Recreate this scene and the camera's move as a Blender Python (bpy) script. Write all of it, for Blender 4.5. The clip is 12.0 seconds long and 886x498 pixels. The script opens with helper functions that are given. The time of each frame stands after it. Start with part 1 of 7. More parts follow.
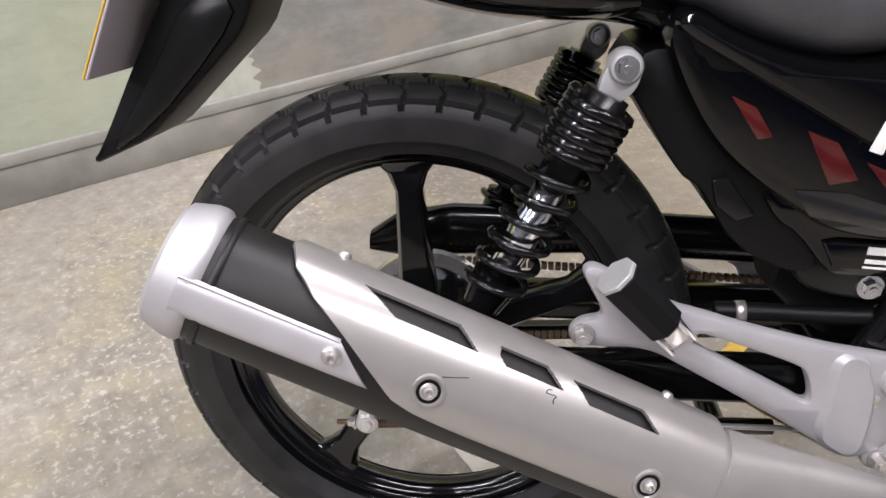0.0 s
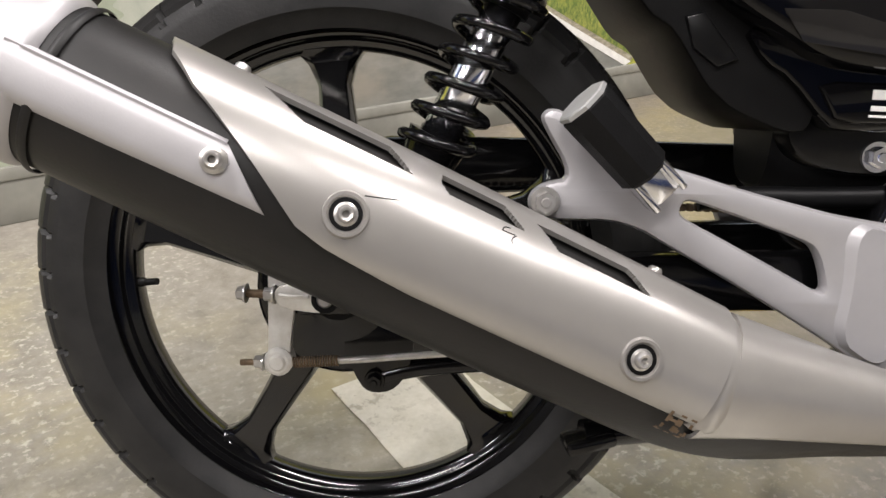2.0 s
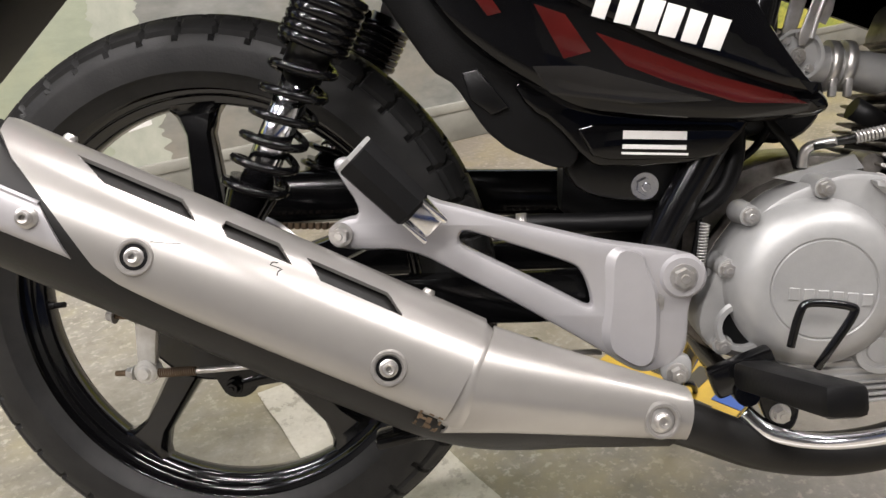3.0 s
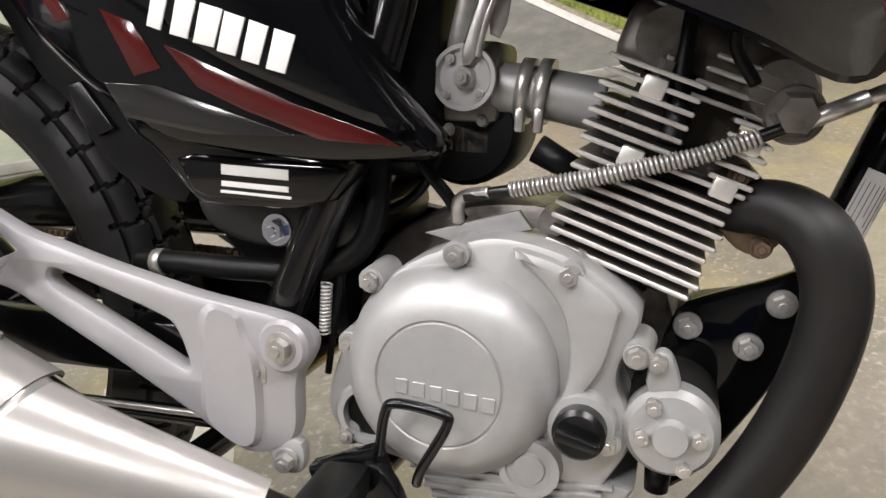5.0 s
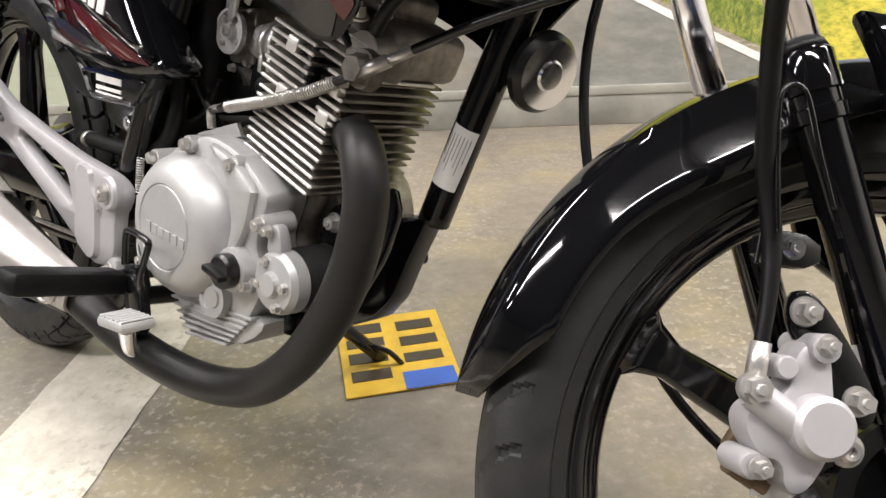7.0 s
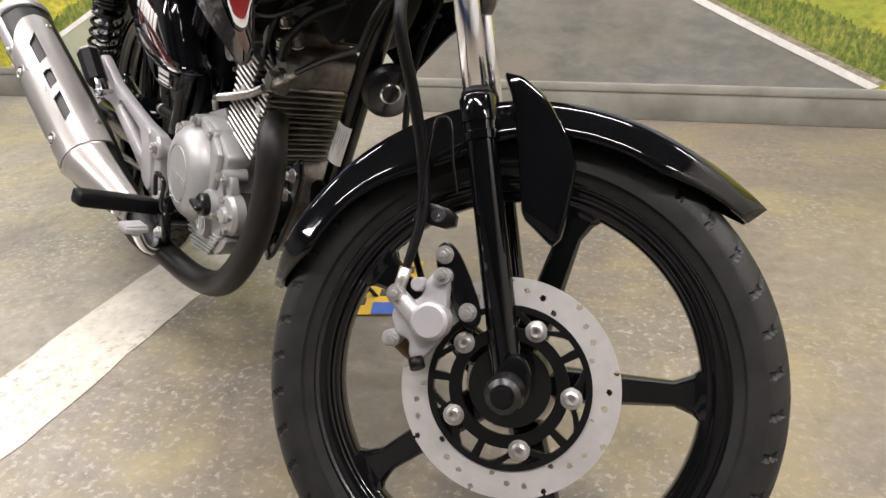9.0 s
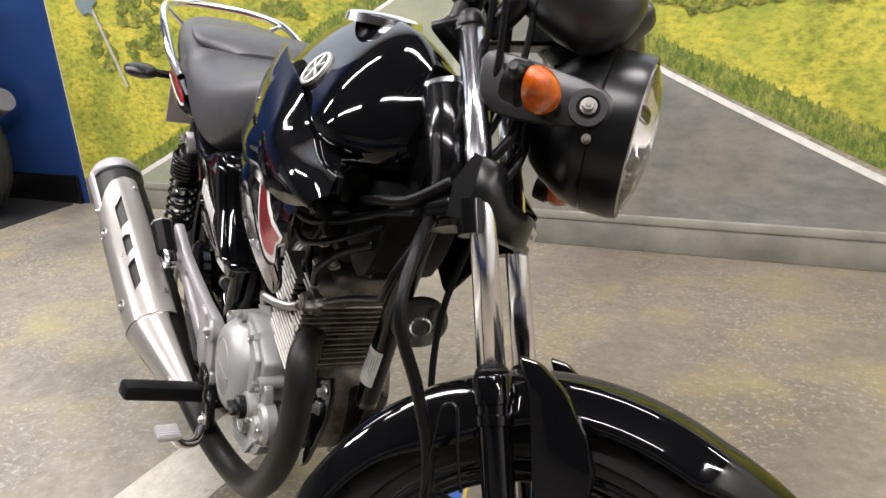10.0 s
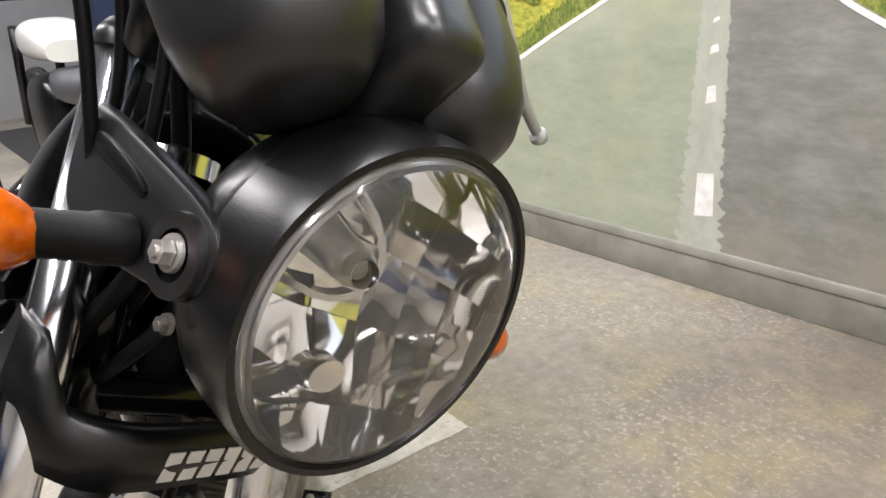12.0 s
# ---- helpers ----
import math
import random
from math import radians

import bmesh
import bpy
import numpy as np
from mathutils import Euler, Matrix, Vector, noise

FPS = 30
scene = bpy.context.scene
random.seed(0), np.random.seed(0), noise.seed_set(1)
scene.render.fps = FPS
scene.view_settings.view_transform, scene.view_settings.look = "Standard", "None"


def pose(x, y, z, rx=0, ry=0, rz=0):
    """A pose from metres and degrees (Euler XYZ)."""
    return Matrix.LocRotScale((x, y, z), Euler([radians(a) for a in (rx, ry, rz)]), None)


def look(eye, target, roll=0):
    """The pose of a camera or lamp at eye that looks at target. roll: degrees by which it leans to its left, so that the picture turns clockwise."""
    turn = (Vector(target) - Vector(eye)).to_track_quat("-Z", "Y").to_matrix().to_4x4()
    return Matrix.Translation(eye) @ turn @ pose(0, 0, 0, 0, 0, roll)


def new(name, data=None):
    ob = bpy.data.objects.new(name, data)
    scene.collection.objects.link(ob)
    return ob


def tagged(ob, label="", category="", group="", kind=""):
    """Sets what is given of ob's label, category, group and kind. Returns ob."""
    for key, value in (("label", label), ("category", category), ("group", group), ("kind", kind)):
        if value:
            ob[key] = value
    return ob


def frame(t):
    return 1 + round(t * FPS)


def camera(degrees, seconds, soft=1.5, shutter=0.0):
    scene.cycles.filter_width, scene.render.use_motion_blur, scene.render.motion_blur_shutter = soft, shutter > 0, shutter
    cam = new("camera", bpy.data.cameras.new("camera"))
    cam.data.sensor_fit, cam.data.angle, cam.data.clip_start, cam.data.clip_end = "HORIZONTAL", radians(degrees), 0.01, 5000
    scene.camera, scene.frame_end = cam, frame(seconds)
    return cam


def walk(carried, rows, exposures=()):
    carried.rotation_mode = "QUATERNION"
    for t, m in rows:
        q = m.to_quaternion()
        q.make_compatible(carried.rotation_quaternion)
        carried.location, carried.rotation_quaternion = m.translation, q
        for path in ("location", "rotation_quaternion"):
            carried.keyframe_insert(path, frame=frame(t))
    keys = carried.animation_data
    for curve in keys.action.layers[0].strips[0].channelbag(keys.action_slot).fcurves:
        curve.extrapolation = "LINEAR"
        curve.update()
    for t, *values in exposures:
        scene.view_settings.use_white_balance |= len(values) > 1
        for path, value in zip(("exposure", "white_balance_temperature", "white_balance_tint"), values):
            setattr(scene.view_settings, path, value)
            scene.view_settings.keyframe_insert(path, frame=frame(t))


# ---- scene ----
cam = camera(62.4, 12.0)
PATH = [
    (0, (0.1111, -0.6439, 0.8889), (-0.0804, 0.9467, -0.2720), -1.16),
    (0.5, (0.1617, -0.6158, 0.7386), (-0.0215, 1.0098, -0.3742), 0.13),
    (1, (0.1576, -0.6149, 0.6180), (0.0068, 1.0607, -0.4232), 2.14),
    (1.5, (0.1177, -0.6421, 0.5777), (-0.0110, 1.1043, -0.3430), 1.36),
    (2, (0.1245, -0.6452, 0.6147), (0.0461, 1.1531, -0.2066), 0.17),
    (2.5, (0.2208, -0.6881, 0.6493), (0.0988, 1.1183, -0.1485), -1.33),
    (3, (0.3342, -0.7169, 0.6742), (0.1430, 1.0748, -0.1430), -2.79),
    (3.2, (0.3760, -0.7175, 0.6802), (0.1852, 1.0717, -0.1425), -3.07),
    (4.8, (0.6985, -0.5143, 0.6460), (0.2002, 1.1975, -0.2117), -3.75),
    (5, (0.7547, -0.5007, 0.6615), (0.1609, 1.1785, -0.2001), -3.94),
    (5.5, (0.8853, -0.5130, 0.6640), (0.0882, 1.0971, -0.1646), -3.22),
    (6, (1.0033, -0.5562, 0.6642), (0.0066, 0.9632, -0.1183), -2.43),
    (6.5, (1.1422, -0.5382, 0.6535), (0.0234, 0.8872, -0.1410), -2.23),
    (7, (1.2924, -0.4680, 0.6479), (0.1271, 0.9009, -0.1785), -2.30),
    (7.5, (1.3982, -0.4574, 0.6359), (0.2240, 0.8818, -0.2258), -1.49),
    (7.7, (1.4391, -0.4664, 0.6314), (0.2488, 0.8514, -0.2410), -1.18),
    (9.3, (1.7861, -0.3700, 0.8119), (0.2535, 0.5677, -0.0167), -3.29),
    (9.5, (1.7853, -0.3399, 0.8549), (0.2045, 0.5655, 0.0831), -3.63),
    (10, (1.7058, -0.2450, 0.9166), (0.0355, 0.5692, 0.2372), -3.52),
    (10.5, (1.6341, -0.1183, 0.9304), (-0.0886, 0.5956, 0.2691), -3.87),
    (11, (1.6121, 0.0952, 0.9384), (-0.1866, 0.6062, 0.2919), -4.07),
    (11.5, (1.5308, 0.2381, 0.9099), (-0.3219, 0.5179, 0.2744), -3.45),
    (12, (1.4131, 0.3399, 0.8939), (-0.4460, 0.2698, 0.2205), -3.78),
]
walk(cam, [(t, look(eye, target, roll)) for t, eye, target, roll in PATH],
     [(0, -0.06, 6150, 20), (1, -0.12, 6400, 16), (3, -0.04, 6500, 14), (5, 0.04, 6400, 14), (6.5, 0.18, 6500, 14), (7.5, 0.28, 6550, 14), (9.5, -0.17, 6500, 16), (11, -0.18, 6300, 12), (12, -0.02, 6300, 14)])

# ---- light ----
world = bpy.data.worlds.new("world")
scene.world = world
world.use_nodes = True
world.node_tree.nodes["Background"].inputs[0].default_value = (1.0, 0.97, 0.92, 1)
world.node_tree.nodes["Background"].inputs[1].default_value = 0.08

# the hall's axes: u along the printed wall, n out of it
WALL_O = Vector((-0.9846, 0.7089, 0))
WALL_U = Vector((0.774, 0.6332, 0)).normalized()
WALL_N = Vector((WALL_U.y, -WALL_U.x, 0))
HALL = Matrix(((WALL_U.x, WALL_N.x, 0, WALL_O.x), (WALL_U.y, WALL_N.y, 0, WALL_O.y), (0, 0, 1, 0), (0, 0, 0, 1)))
CEIL = 2.9
TUBES = [(u, n) for n in (1.15, 2.75) for u in (-3.2, -0.9, 1.4, 3.7)]
for u, n in TUBES:
    lamp = new("tube_light", bpy.data.lights.new("tube_light", "AREA"))
    lamp.data.shape, lamp.data.size, lamp.data.size_y = "RECTANGLE", 1.5, 0.09
    lamp.data.energy, lamp.data.color = 64, (1.0, 0.972, 0.94)
    lamp.matrix_world = HALL @ pose(u, n, CEIL - 0.075, 0, 0, 0)


# ---- materials ----
def mat(name, col, rough=0.5, metal=0.0, vary=0.0, scale=20.0, bump=0.0, bscale=200.0, coat=0.0, col2=None, rvary=0.0, stretch=(1, 1, 1), contrast=(0.3, 0.7), spec=0.5):
    """A painted, cast or printed surface: base colour with a second one in broad patches, fine grain in relief and gloss."""
    m = bpy.data.materials.new(name)
    m.use_nodes = True
    nt = m.node_tree
    b = nt.nodes["Principled BSDF"]
    b.inputs["Roughness"].default_value, b.inputs["Metallic"].default_value = rough, metal
    b.inputs["Coat Weight"].default_value, b.inputs["Coat Roughness"].default_value = coat, 0.03
    b.inputs["Specular IOR Level"].default_value = spec
    b.inputs["Base Color"].default_value = (*col, 1)
    co = nt.nodes.new("ShaderNodeTexCoord")
    mp = nt.nodes.new("ShaderNodeMapping")
    mp.inputs["Scale"].default_value = stretch
    nt.links.new(co.outputs["Object"], mp.inputs[0])

    def noise_at(sc, detail=4.0, rough_=0.6):
        n = nt.nodes.new("ShaderNodeTexNoise")
        n.inputs["Scale"].default_value, n.inputs["Detail"].default_value, n.inputs["Roughness"].default_value = sc, detail, rough_
        nt.links.new(mp.outputs[0], n.inputs["Vector"])
        return n

    if vary > 0 or col2:
        n = noise_at(scale)
        r = nt.nodes.new("ShaderNodeValToRGB")
        c2 = col2 or tuple(max(0, c * (1 - vary)) for c in col)
        r.color_ramp.elements[0].position, r.color_ramp.elements[1].position = contrast
        r.color_ramp.elements[0].color, r.color_ramp.elements[1].color = (*c2, 1), (*col, 1)
        nt.links.new(n.outputs["Fac"], r.inputs[0])
        nt.links.new(r.outputs[0], b.inputs["Base Color"])
        if rvary:
            q = nt.nodes.new("ShaderNodeMapRange")
            q.inputs["To Min"].default_value, q.inputs["To Max"].default_value = rough + rvary, max(0.02, rough - rvary)
            n2 = noise_at(scale * 3.1)
            nt.links.new(n2.outputs["Fac"], q.inputs["Value"])
            nt.links.new(q.outputs[0], b.inputs["Roughness"])
    if bump:
        n3 = noise_at(bscale, 3.0)
        bp = nt.nodes.new("ShaderNodeBump")
        bp.inputs["Strength"].default_value, bp.inputs["Distance"].default_value = bump, 0.001
        nt.links.new(n3.outputs["Fac"], bp.inputs["Height"])
        nt.links.new(bp.outputs[0], b.inputs["Normal"])
    return m


def speckled(name, stops, scale, detail=8.0, rough=0.6, stretch=(1, 1, 1), bump=0.0, patch=None, patch_scale=1.0, fleck=None, fleck_scale=70.0, stain=None, dim_end=None):
    """A surface of many colours: a ramp over noise, with broader patches mixed over it."""
    m = bpy.data.materials.new(name)
    m.use_nodes = True
    nt = m.node_tree
    b = nt.nodes["Principled BSDF"]
    b.inputs["Roughness"].default_value = rough
    co = nt.nodes.new("ShaderNodeTexCoord")
    mp = nt.nodes.new("ShaderNodeMapping")
    mp.inputs["Scale"].default_value = stretch
    nt.links.new(co.outputs["Object"], mp.inputs[0])
    n = nt.nodes.new("ShaderNodeTexNoise")
    n.inputs["Scale"].default_value, n.inputs["Detail"].default_value, n.inputs["Roughness"].default_value = scale, detail, 0.72
    nt.links.new(mp.outputs[0], n.inputs["Vector"])
    r = nt.nodes.new("ShaderNodeValToRGB")
    while len(r.color_ramp.elements) < len(stops):
        r.color_ramp.elements.new(0.5)
    for e, (pos, c) in zip(r.color_ramp.elements, stops):
        e.position, e.color = pos, (*c, 1)
    nt.links.new(n.outputs["Fac"], r.inputs[0])
    out = r.outputs[0]
    if patch:
        n2 = nt.nodes.new("ShaderNodeTexNoise")
        n2.inputs["Scale"].default_value, n2.inputs["Detail"].default_value = patch_scale, 5.0
        nt.links.new(co.outputs["Object"], n2.inputs["Vector"])
        r2 = nt.nodes.new("ShaderNodeValToRGB")
        r2.color_ramp.elements[0].position, r2.color_ramp.elements[1].position = 0.4, 0.62
        r2.color_ramp.elements[0].color, r2.color_ramp.elements[1].color = (1, 1, 1, 1), (*patch, 1)
        nt.links.new(n2.outputs["Fac"], r2.inputs[0])
        mx = nt.nodes.new("ShaderNodeMixRGB")
        mx.blend_type = "MULTIPLY"
        mx.inputs[0].default_value = 1.0
        nt.links.new(out, mx.inputs[1])
        nt.links.new(r2.outputs[0], mx.inputs[2])
        out = mx.outputs[0]
    for col, sc, lo, hi, det in ((fleck, fleck_scale, 0.54, 0.62, 5.0), (stain, 3.3, 0.47, 0.64, 9.0)):
        if not col:
            continue
        n4 = nt.nodes.new("ShaderNodeTexNoise")
        n4.inputs["Scale"].default_value, n4.inputs["Detail"].default_value, n4.inputs["Roughness"].default_value = sc, det, 0.65
        nt.links.new(co.outputs["Object"], n4.inputs["Vector"])
        q4 = nt.nodes.new("ShaderNodeMapRange")
        q4.inputs["From Min"].default_value, q4.inputs["From Max"].default_value = lo, hi
        q4.inputs["To Max"].default_value = 0.75
        nt.links.new(n4.outputs["Fac"], q4.inputs["Value"])
        n5 = nt.nodes.new("ShaderNodeTexNoise")
        n5.inputs["Scale"].default_value, n5.inputs["Detail"].default_value = 2.3, 3.0
        nt.links.new(co.outputs["Object"], n5.inputs["Vector"])
        q5 = nt.nodes.new("ShaderNodeMapRange")
        q5.inputs["From Min"].default_value, q5.inputs["From Max"].default_value = 0.36, 0.58
        nt.links.new(n5.outputs["Fac"], q5.inputs["Value"])
        p5 = nt.nodes.new("ShaderNodeMath")
        p5.operation = "MULTIPLY"
        nt.links.new(q4.outputs[0], p5.inputs[0])
        nt.links.new(q5.outputs[0], p5.inputs[1])
        m4 = nt.nodes.new("ShaderNodeMixRGB")
        nt.links.new(p5.outputs[0], m4.inputs[0])
        nt.links.new(out, m4.inputs[1])
        m4.inputs[2].default_value = (*col, 1)
        out = m4.outputs[0]
    # weaker light towards +x, put into the colour with a noisy edge
    if dim_end:
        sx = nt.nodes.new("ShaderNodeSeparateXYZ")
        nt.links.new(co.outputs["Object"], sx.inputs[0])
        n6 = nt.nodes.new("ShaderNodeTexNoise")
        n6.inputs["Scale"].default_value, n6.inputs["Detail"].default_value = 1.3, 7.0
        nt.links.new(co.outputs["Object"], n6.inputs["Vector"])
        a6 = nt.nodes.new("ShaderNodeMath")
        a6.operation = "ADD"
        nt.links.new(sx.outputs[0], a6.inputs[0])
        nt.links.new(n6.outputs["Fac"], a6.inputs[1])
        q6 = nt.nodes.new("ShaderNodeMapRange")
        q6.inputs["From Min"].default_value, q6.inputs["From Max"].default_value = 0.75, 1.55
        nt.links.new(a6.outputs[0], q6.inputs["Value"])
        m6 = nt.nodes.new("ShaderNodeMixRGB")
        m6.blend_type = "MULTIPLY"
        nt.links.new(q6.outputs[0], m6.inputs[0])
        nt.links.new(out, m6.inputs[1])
        m6.inputs[2].default_value = (*dim_end, 1)
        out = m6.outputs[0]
    nt.links.new(out, b.inputs["Base Color"])
    if bump:
        bp = nt.nodes.new("ShaderNodeBump")
        bp.inputs["Strength"].default_value, bp.inputs["Distance"].default_value = bump, 0.002
        nt.links.new(n.outputs["Fac"], bp.inputs["Height"])
        nt.links.new(bp.outputs[0], b.inputs["Normal"])
    return m


def glass(name, col, rough=0.0):
    m = bpy.data.materials.new(name)
    m.use_nodes = True
    b = m.node_tree.nodes["Principled BSDF"]
    b.inputs["Base Color"].default_value = (*col, 1)
    b.inputs["Roughness"].default_value, b.inputs["Transmission Weight"].default_value, b.inputs["IOR"].default_value = rough, 1.0, 1.45
    return m


# besides its stains, the floor's colour is dimmed at one end for weaker light
CONCRETE = speckled("concrete", [(0.28, (0.17, 0.152, 0.122)), (0.43, (0.245, 0.224, 0.186)), (0.57, (0.292, 0.268, 0.228)), (0.72, (0.40, 0.375, 0.325))], 26, 14, 0.42, bump=0.4, patch=(0.72, 0.73, 0.75), patch_scale=1.5, fleck=(0.50, 0.47, 0.41), fleck_scale=75, stain=(0.37, 0.32, 0.175), dim_end=(0.70, 0.66, 0.62))
STRIPE = speckled("worn_floor_paint", [(0.22, (0.30, 0.27, 0.21)), (0.36, (0.50, 0.47, 0.40)), (0.6, (0.60, 0.57, 0.50)), (0.8, (0.66, 0.63, 0.56))], 34, 10, 0.45, bump=0.35, fleck=(0.24, 0.21, 0.16), fleck_scale=55)
SKIRT = mat("skirting_paint", (0.25, 0.245, 0.21), 0.5, vary=0.4, scale=7, bump=0.1)
SKIRT_TOP = mat("skirting_cap", (0.30, 0.295, 0.255), 0.45, vary=0.35, scale=7)
PLASTER = mat("white_plaster", (0.70, 0.68, 0.64), 0.8, vary=0.08, scale=3, bump=0.2, bscale=60)
HALL_WALL = mat("grey_hall_paint", (0.30, 0.30, 0.305), 0.8, vary=0.2, scale=2, bump=0.15, bscale=60)
HALL_GREY = mat("dark_hall_paint", (0.085, 0.085, 0.09), 0.8, vary=0.2, scale=2, bump=0.15, bscale=60)
BLUE_WALL = mat("blue_wall_paint", (0.012, 0.045, 0.17), 0.42, vary=0.25, scale=4, bump=0.08)
MAT_BLACK = speckled("black_rubber_floor_mat", [(0.3, (0.012, 0.012, 0.013)), (0.6, (0.03, 0.03, 0.031)), (0.8, (0.08, 0.08, 0.08))], 45, 6, 0.45, bump=0.3)
M_ROAD = speckled("printed_road", [(0.3, (0.15, 0.158, 0.146)), (0.5, (0.22, 0.224, 0.208)), (0.7, (0.30, 0.30, 0.278))], 9, 9, 0.42, stretch=(0.6, 1, 1.6), patch=(0.86, 0.84, 0.80), patch_scale=1.6, stain=(0.27, 0.245, 0.20))
M_LANE = speckled("printed_pale_lane", [(0.3, (0.27, 0.30, 0.225)), (0.5, (0.335, 0.36, 0.275)), (0.7, (0.41, 0.425, 0.33))], 7, 9, 0.42, stretch=(0.6, 1, 1.6), patch=(0.86, 0.90, 0.86), patch_scale=1.8, stain=(0.40, 0.40, 0.27))
M_ROAD_LIGHT = speckled("printed_worn_centre", [(0.3, (0.33, 0.35, 0.29)), (0.6, (0.42, 0.43, 0.36)), (0.8, (0.50, 0.50, 0.43))], 16, 8, 0.42, stretch=(1, 1, 0.6))
M_LINE = mat("printed_white_line", (0.84, 0.83, 0.79), 0.4, vary=0.25, scale=25)
M_FIELD = speckled("printed_flower_field", [(0.30, (0.15, 0.17, 0.03)), (0.42, (0.36, 0.35, 0.05)), (0.52, (0.56, 0.49, 0.07)), (0.62, (0.68, 0.57, 0.085)), (0.76, (0.80, 0.72, 0.26))], 60, 12, 0.42, stretch=(0.55, 1, 1.0), patch=(0.55, 0.68, 0.75), patch_scale=4.2, stain=(0.30, 0.36, 0.06))
M_GRASS = speckled("printed_grass_verge", [(0.30, (0.035, 0.065, 0.015)), (0.44, (0.12, 0.165, 0.035)), (0.56, (0.25, 0.27, 0.06)), (0.70, (0.46, 0.42, 0.10))], 95, 12, 0.42, stretch=(1, 1, 0.5), patch=(0.75, 0.85, 0.7), patch_scale=9)
M_BUSH = speckled("printed_bushes", [(0.32, (0.05, 0.06, 0.022)), (0.46, (0.15, 0.17, 0.04)), (0.58, (0.32, 0.32, 0.065)), (0.72, (0.55, 0.49, 0.11))], 60, 12, 0.42, patch=(0.65, 0.78, 0.6), patch_scale=12)
M_DIRT = speckled("printed_verge_stones", [(0.3, (0.14, 0.125, 0.09)), (0.5, (0.30, 0.27, 0.20)), (0.7, (0.50, 0.46, 0.37))], 34, 8, 0.42, stretch=(1, 1, 2.2))
M_SKY = mat("printed_sky", (0.60, 0.70, 0.80), 0.42, vary=0.15, scale=1.4)
M_POST = mat("printed_post", (0.50, 0.47, 0.42), 0.42, vary=0.3, scale=30)
M_SIGN = mat("printed_sign_back", (0.20, 0.26, 0.28), 0.42, vary=0.2, scale=12)
EMIT = bpy.data.materials.new("lamp_tube")
EMIT.use_nodes = True
EMIT.node_tree.nodes["Principled BSDF"].inputs["Emission Color"].default_value = (1, 0.97, 0.93, 1)
EMIT.node_tree.nodes["Principled BSDF"].inputs["Emission Strength"].default_value = 6

RUBBER = mat("tyre_rubber", (0.011, 0.011, 0.011), 0.46, col2=(0.022, 0.0215, 0.021), scale=26, bump=0.25, bscale=320, rvary=0.12, spec=0.3)
RUBBER_SOFT = mat("black_rubber", (0.0045, 0.0045, 0.0048), 0.42, vary=0.4, scale=40, bump=0.2, bscale=250, spec=0.2)
GLOSS = mat("gloss_black_paint", (0.003, 0.003, 0.0036), 0.05, vary=0.3, scale=8, coat=0.0, spec=0.42)
RIM_BLACK = mat("gloss_black_cast_rim", (0.005, 0.005, 0.0055), 0.10, vary=0.4, scale=25, coat=0.2, bump=0.03)
FRAME_BLACK = mat("black_frame_paint", (0.0045, 0.0045, 0.005), 0.15, vary=0.4, scale=30, spec=0.36)
SATIN = mat("satin_black_plastic", (0.004, 0.004, 0.0043), 0.28, vary=0.3, scale=60, bump=0.12, bscale=700, spec=0.42)
MATT = mat("matt_black_plastic", (0.0042, 0.0042, 0.0045), 0.46, vary=0.3, scale=50, bump=0.25, bscale=600, spec=0.18)
PIPE_BLACK = mat("heat_black_pipe", (0.007, 0.007, 0.007), 0.46, col2=(0.014, 0.013, 0.012), scale=14, bump=0.15, bscale=300, spec=0.3)
SILVER = mat("silver_paint", (0.36, 0.345, 0.325), 0.30, 0.55, vary=0.09, scale=18, coat=0.25, bump=0.03, bscale=900)
SILVER_CAST = mat("silver_cast_paint", (0.42, 0.41, 0.42), 0.42, 0.35, vary=0.08, scale=25, bump=0.06, bscale=700)
ALU = mat("cast_aluminium", (0.42, 0.42, 0.415), 0.44, 0.4, vary=0.14, scale=35, bump=0.12, bscale=500)
ALU_DIRTY = mat("dull_engine_aluminium", (0.36, 0.34, 0.315), 0.46, 0.6, col2=(0.075, 0.062, 0.05), scale=26, bump=0.2, bscale=400)
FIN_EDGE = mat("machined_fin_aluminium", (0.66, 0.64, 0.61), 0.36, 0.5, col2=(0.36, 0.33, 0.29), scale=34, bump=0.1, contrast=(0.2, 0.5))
FIN_DARK = mat("dark_fin_aluminium", (0.26, 0.24, 0.215), 0.5, 0.4, col2=(0.08, 0.07, 0.058), scale=34, bump=0.15)
STEEL = mat("zinc_steel", (0.62, 0.61, 0.60), 0.30, 0.75, col2=(0.42, 0.40, 0.37), scale=70)
PLATED = mat("bright_plated_steel", (0.74, 0.73, 0.70), 0.34, 0.25, col2=(0.56, 0.54, 0.50), scale=60, bump=0.08, bscale=500)
CHROME = mat("chrome", (0.86, 0.87, 0.92), 0.15, 1.0, vary=0.05, scale=20)
DISC_STEEL = mat("brake_disc_steel", (0.66, 0.64, 0.62), 0.36, 0.55, vary=0.12, scale=60, bump=0.05, bscale=900)
RUST = mat("rusty_bolt", (0.20, 0.14, 0.09), 0.6, 0.6, vary=0.5, scale=90)
RED = mat("red_decal", (0.46, 0.010, 0.018), 0.30, 0.75, vary=0.15, scale=20, coat=0.2)
DARKRED = mat("dark_red_decal", (0.07, 0.008, 0.007), 0.12, vary=0.3, scale=12, coat=0.5)
GREYDECAL = mat("grey_decal", (0.018, 0.017, 0.016), 0.14, vary=0.25, scale=12, coat=0.5)
WHITE = mat("white_print", (0.78, 0.77, 0.75), 0.35, vary=0.08, scale=50)
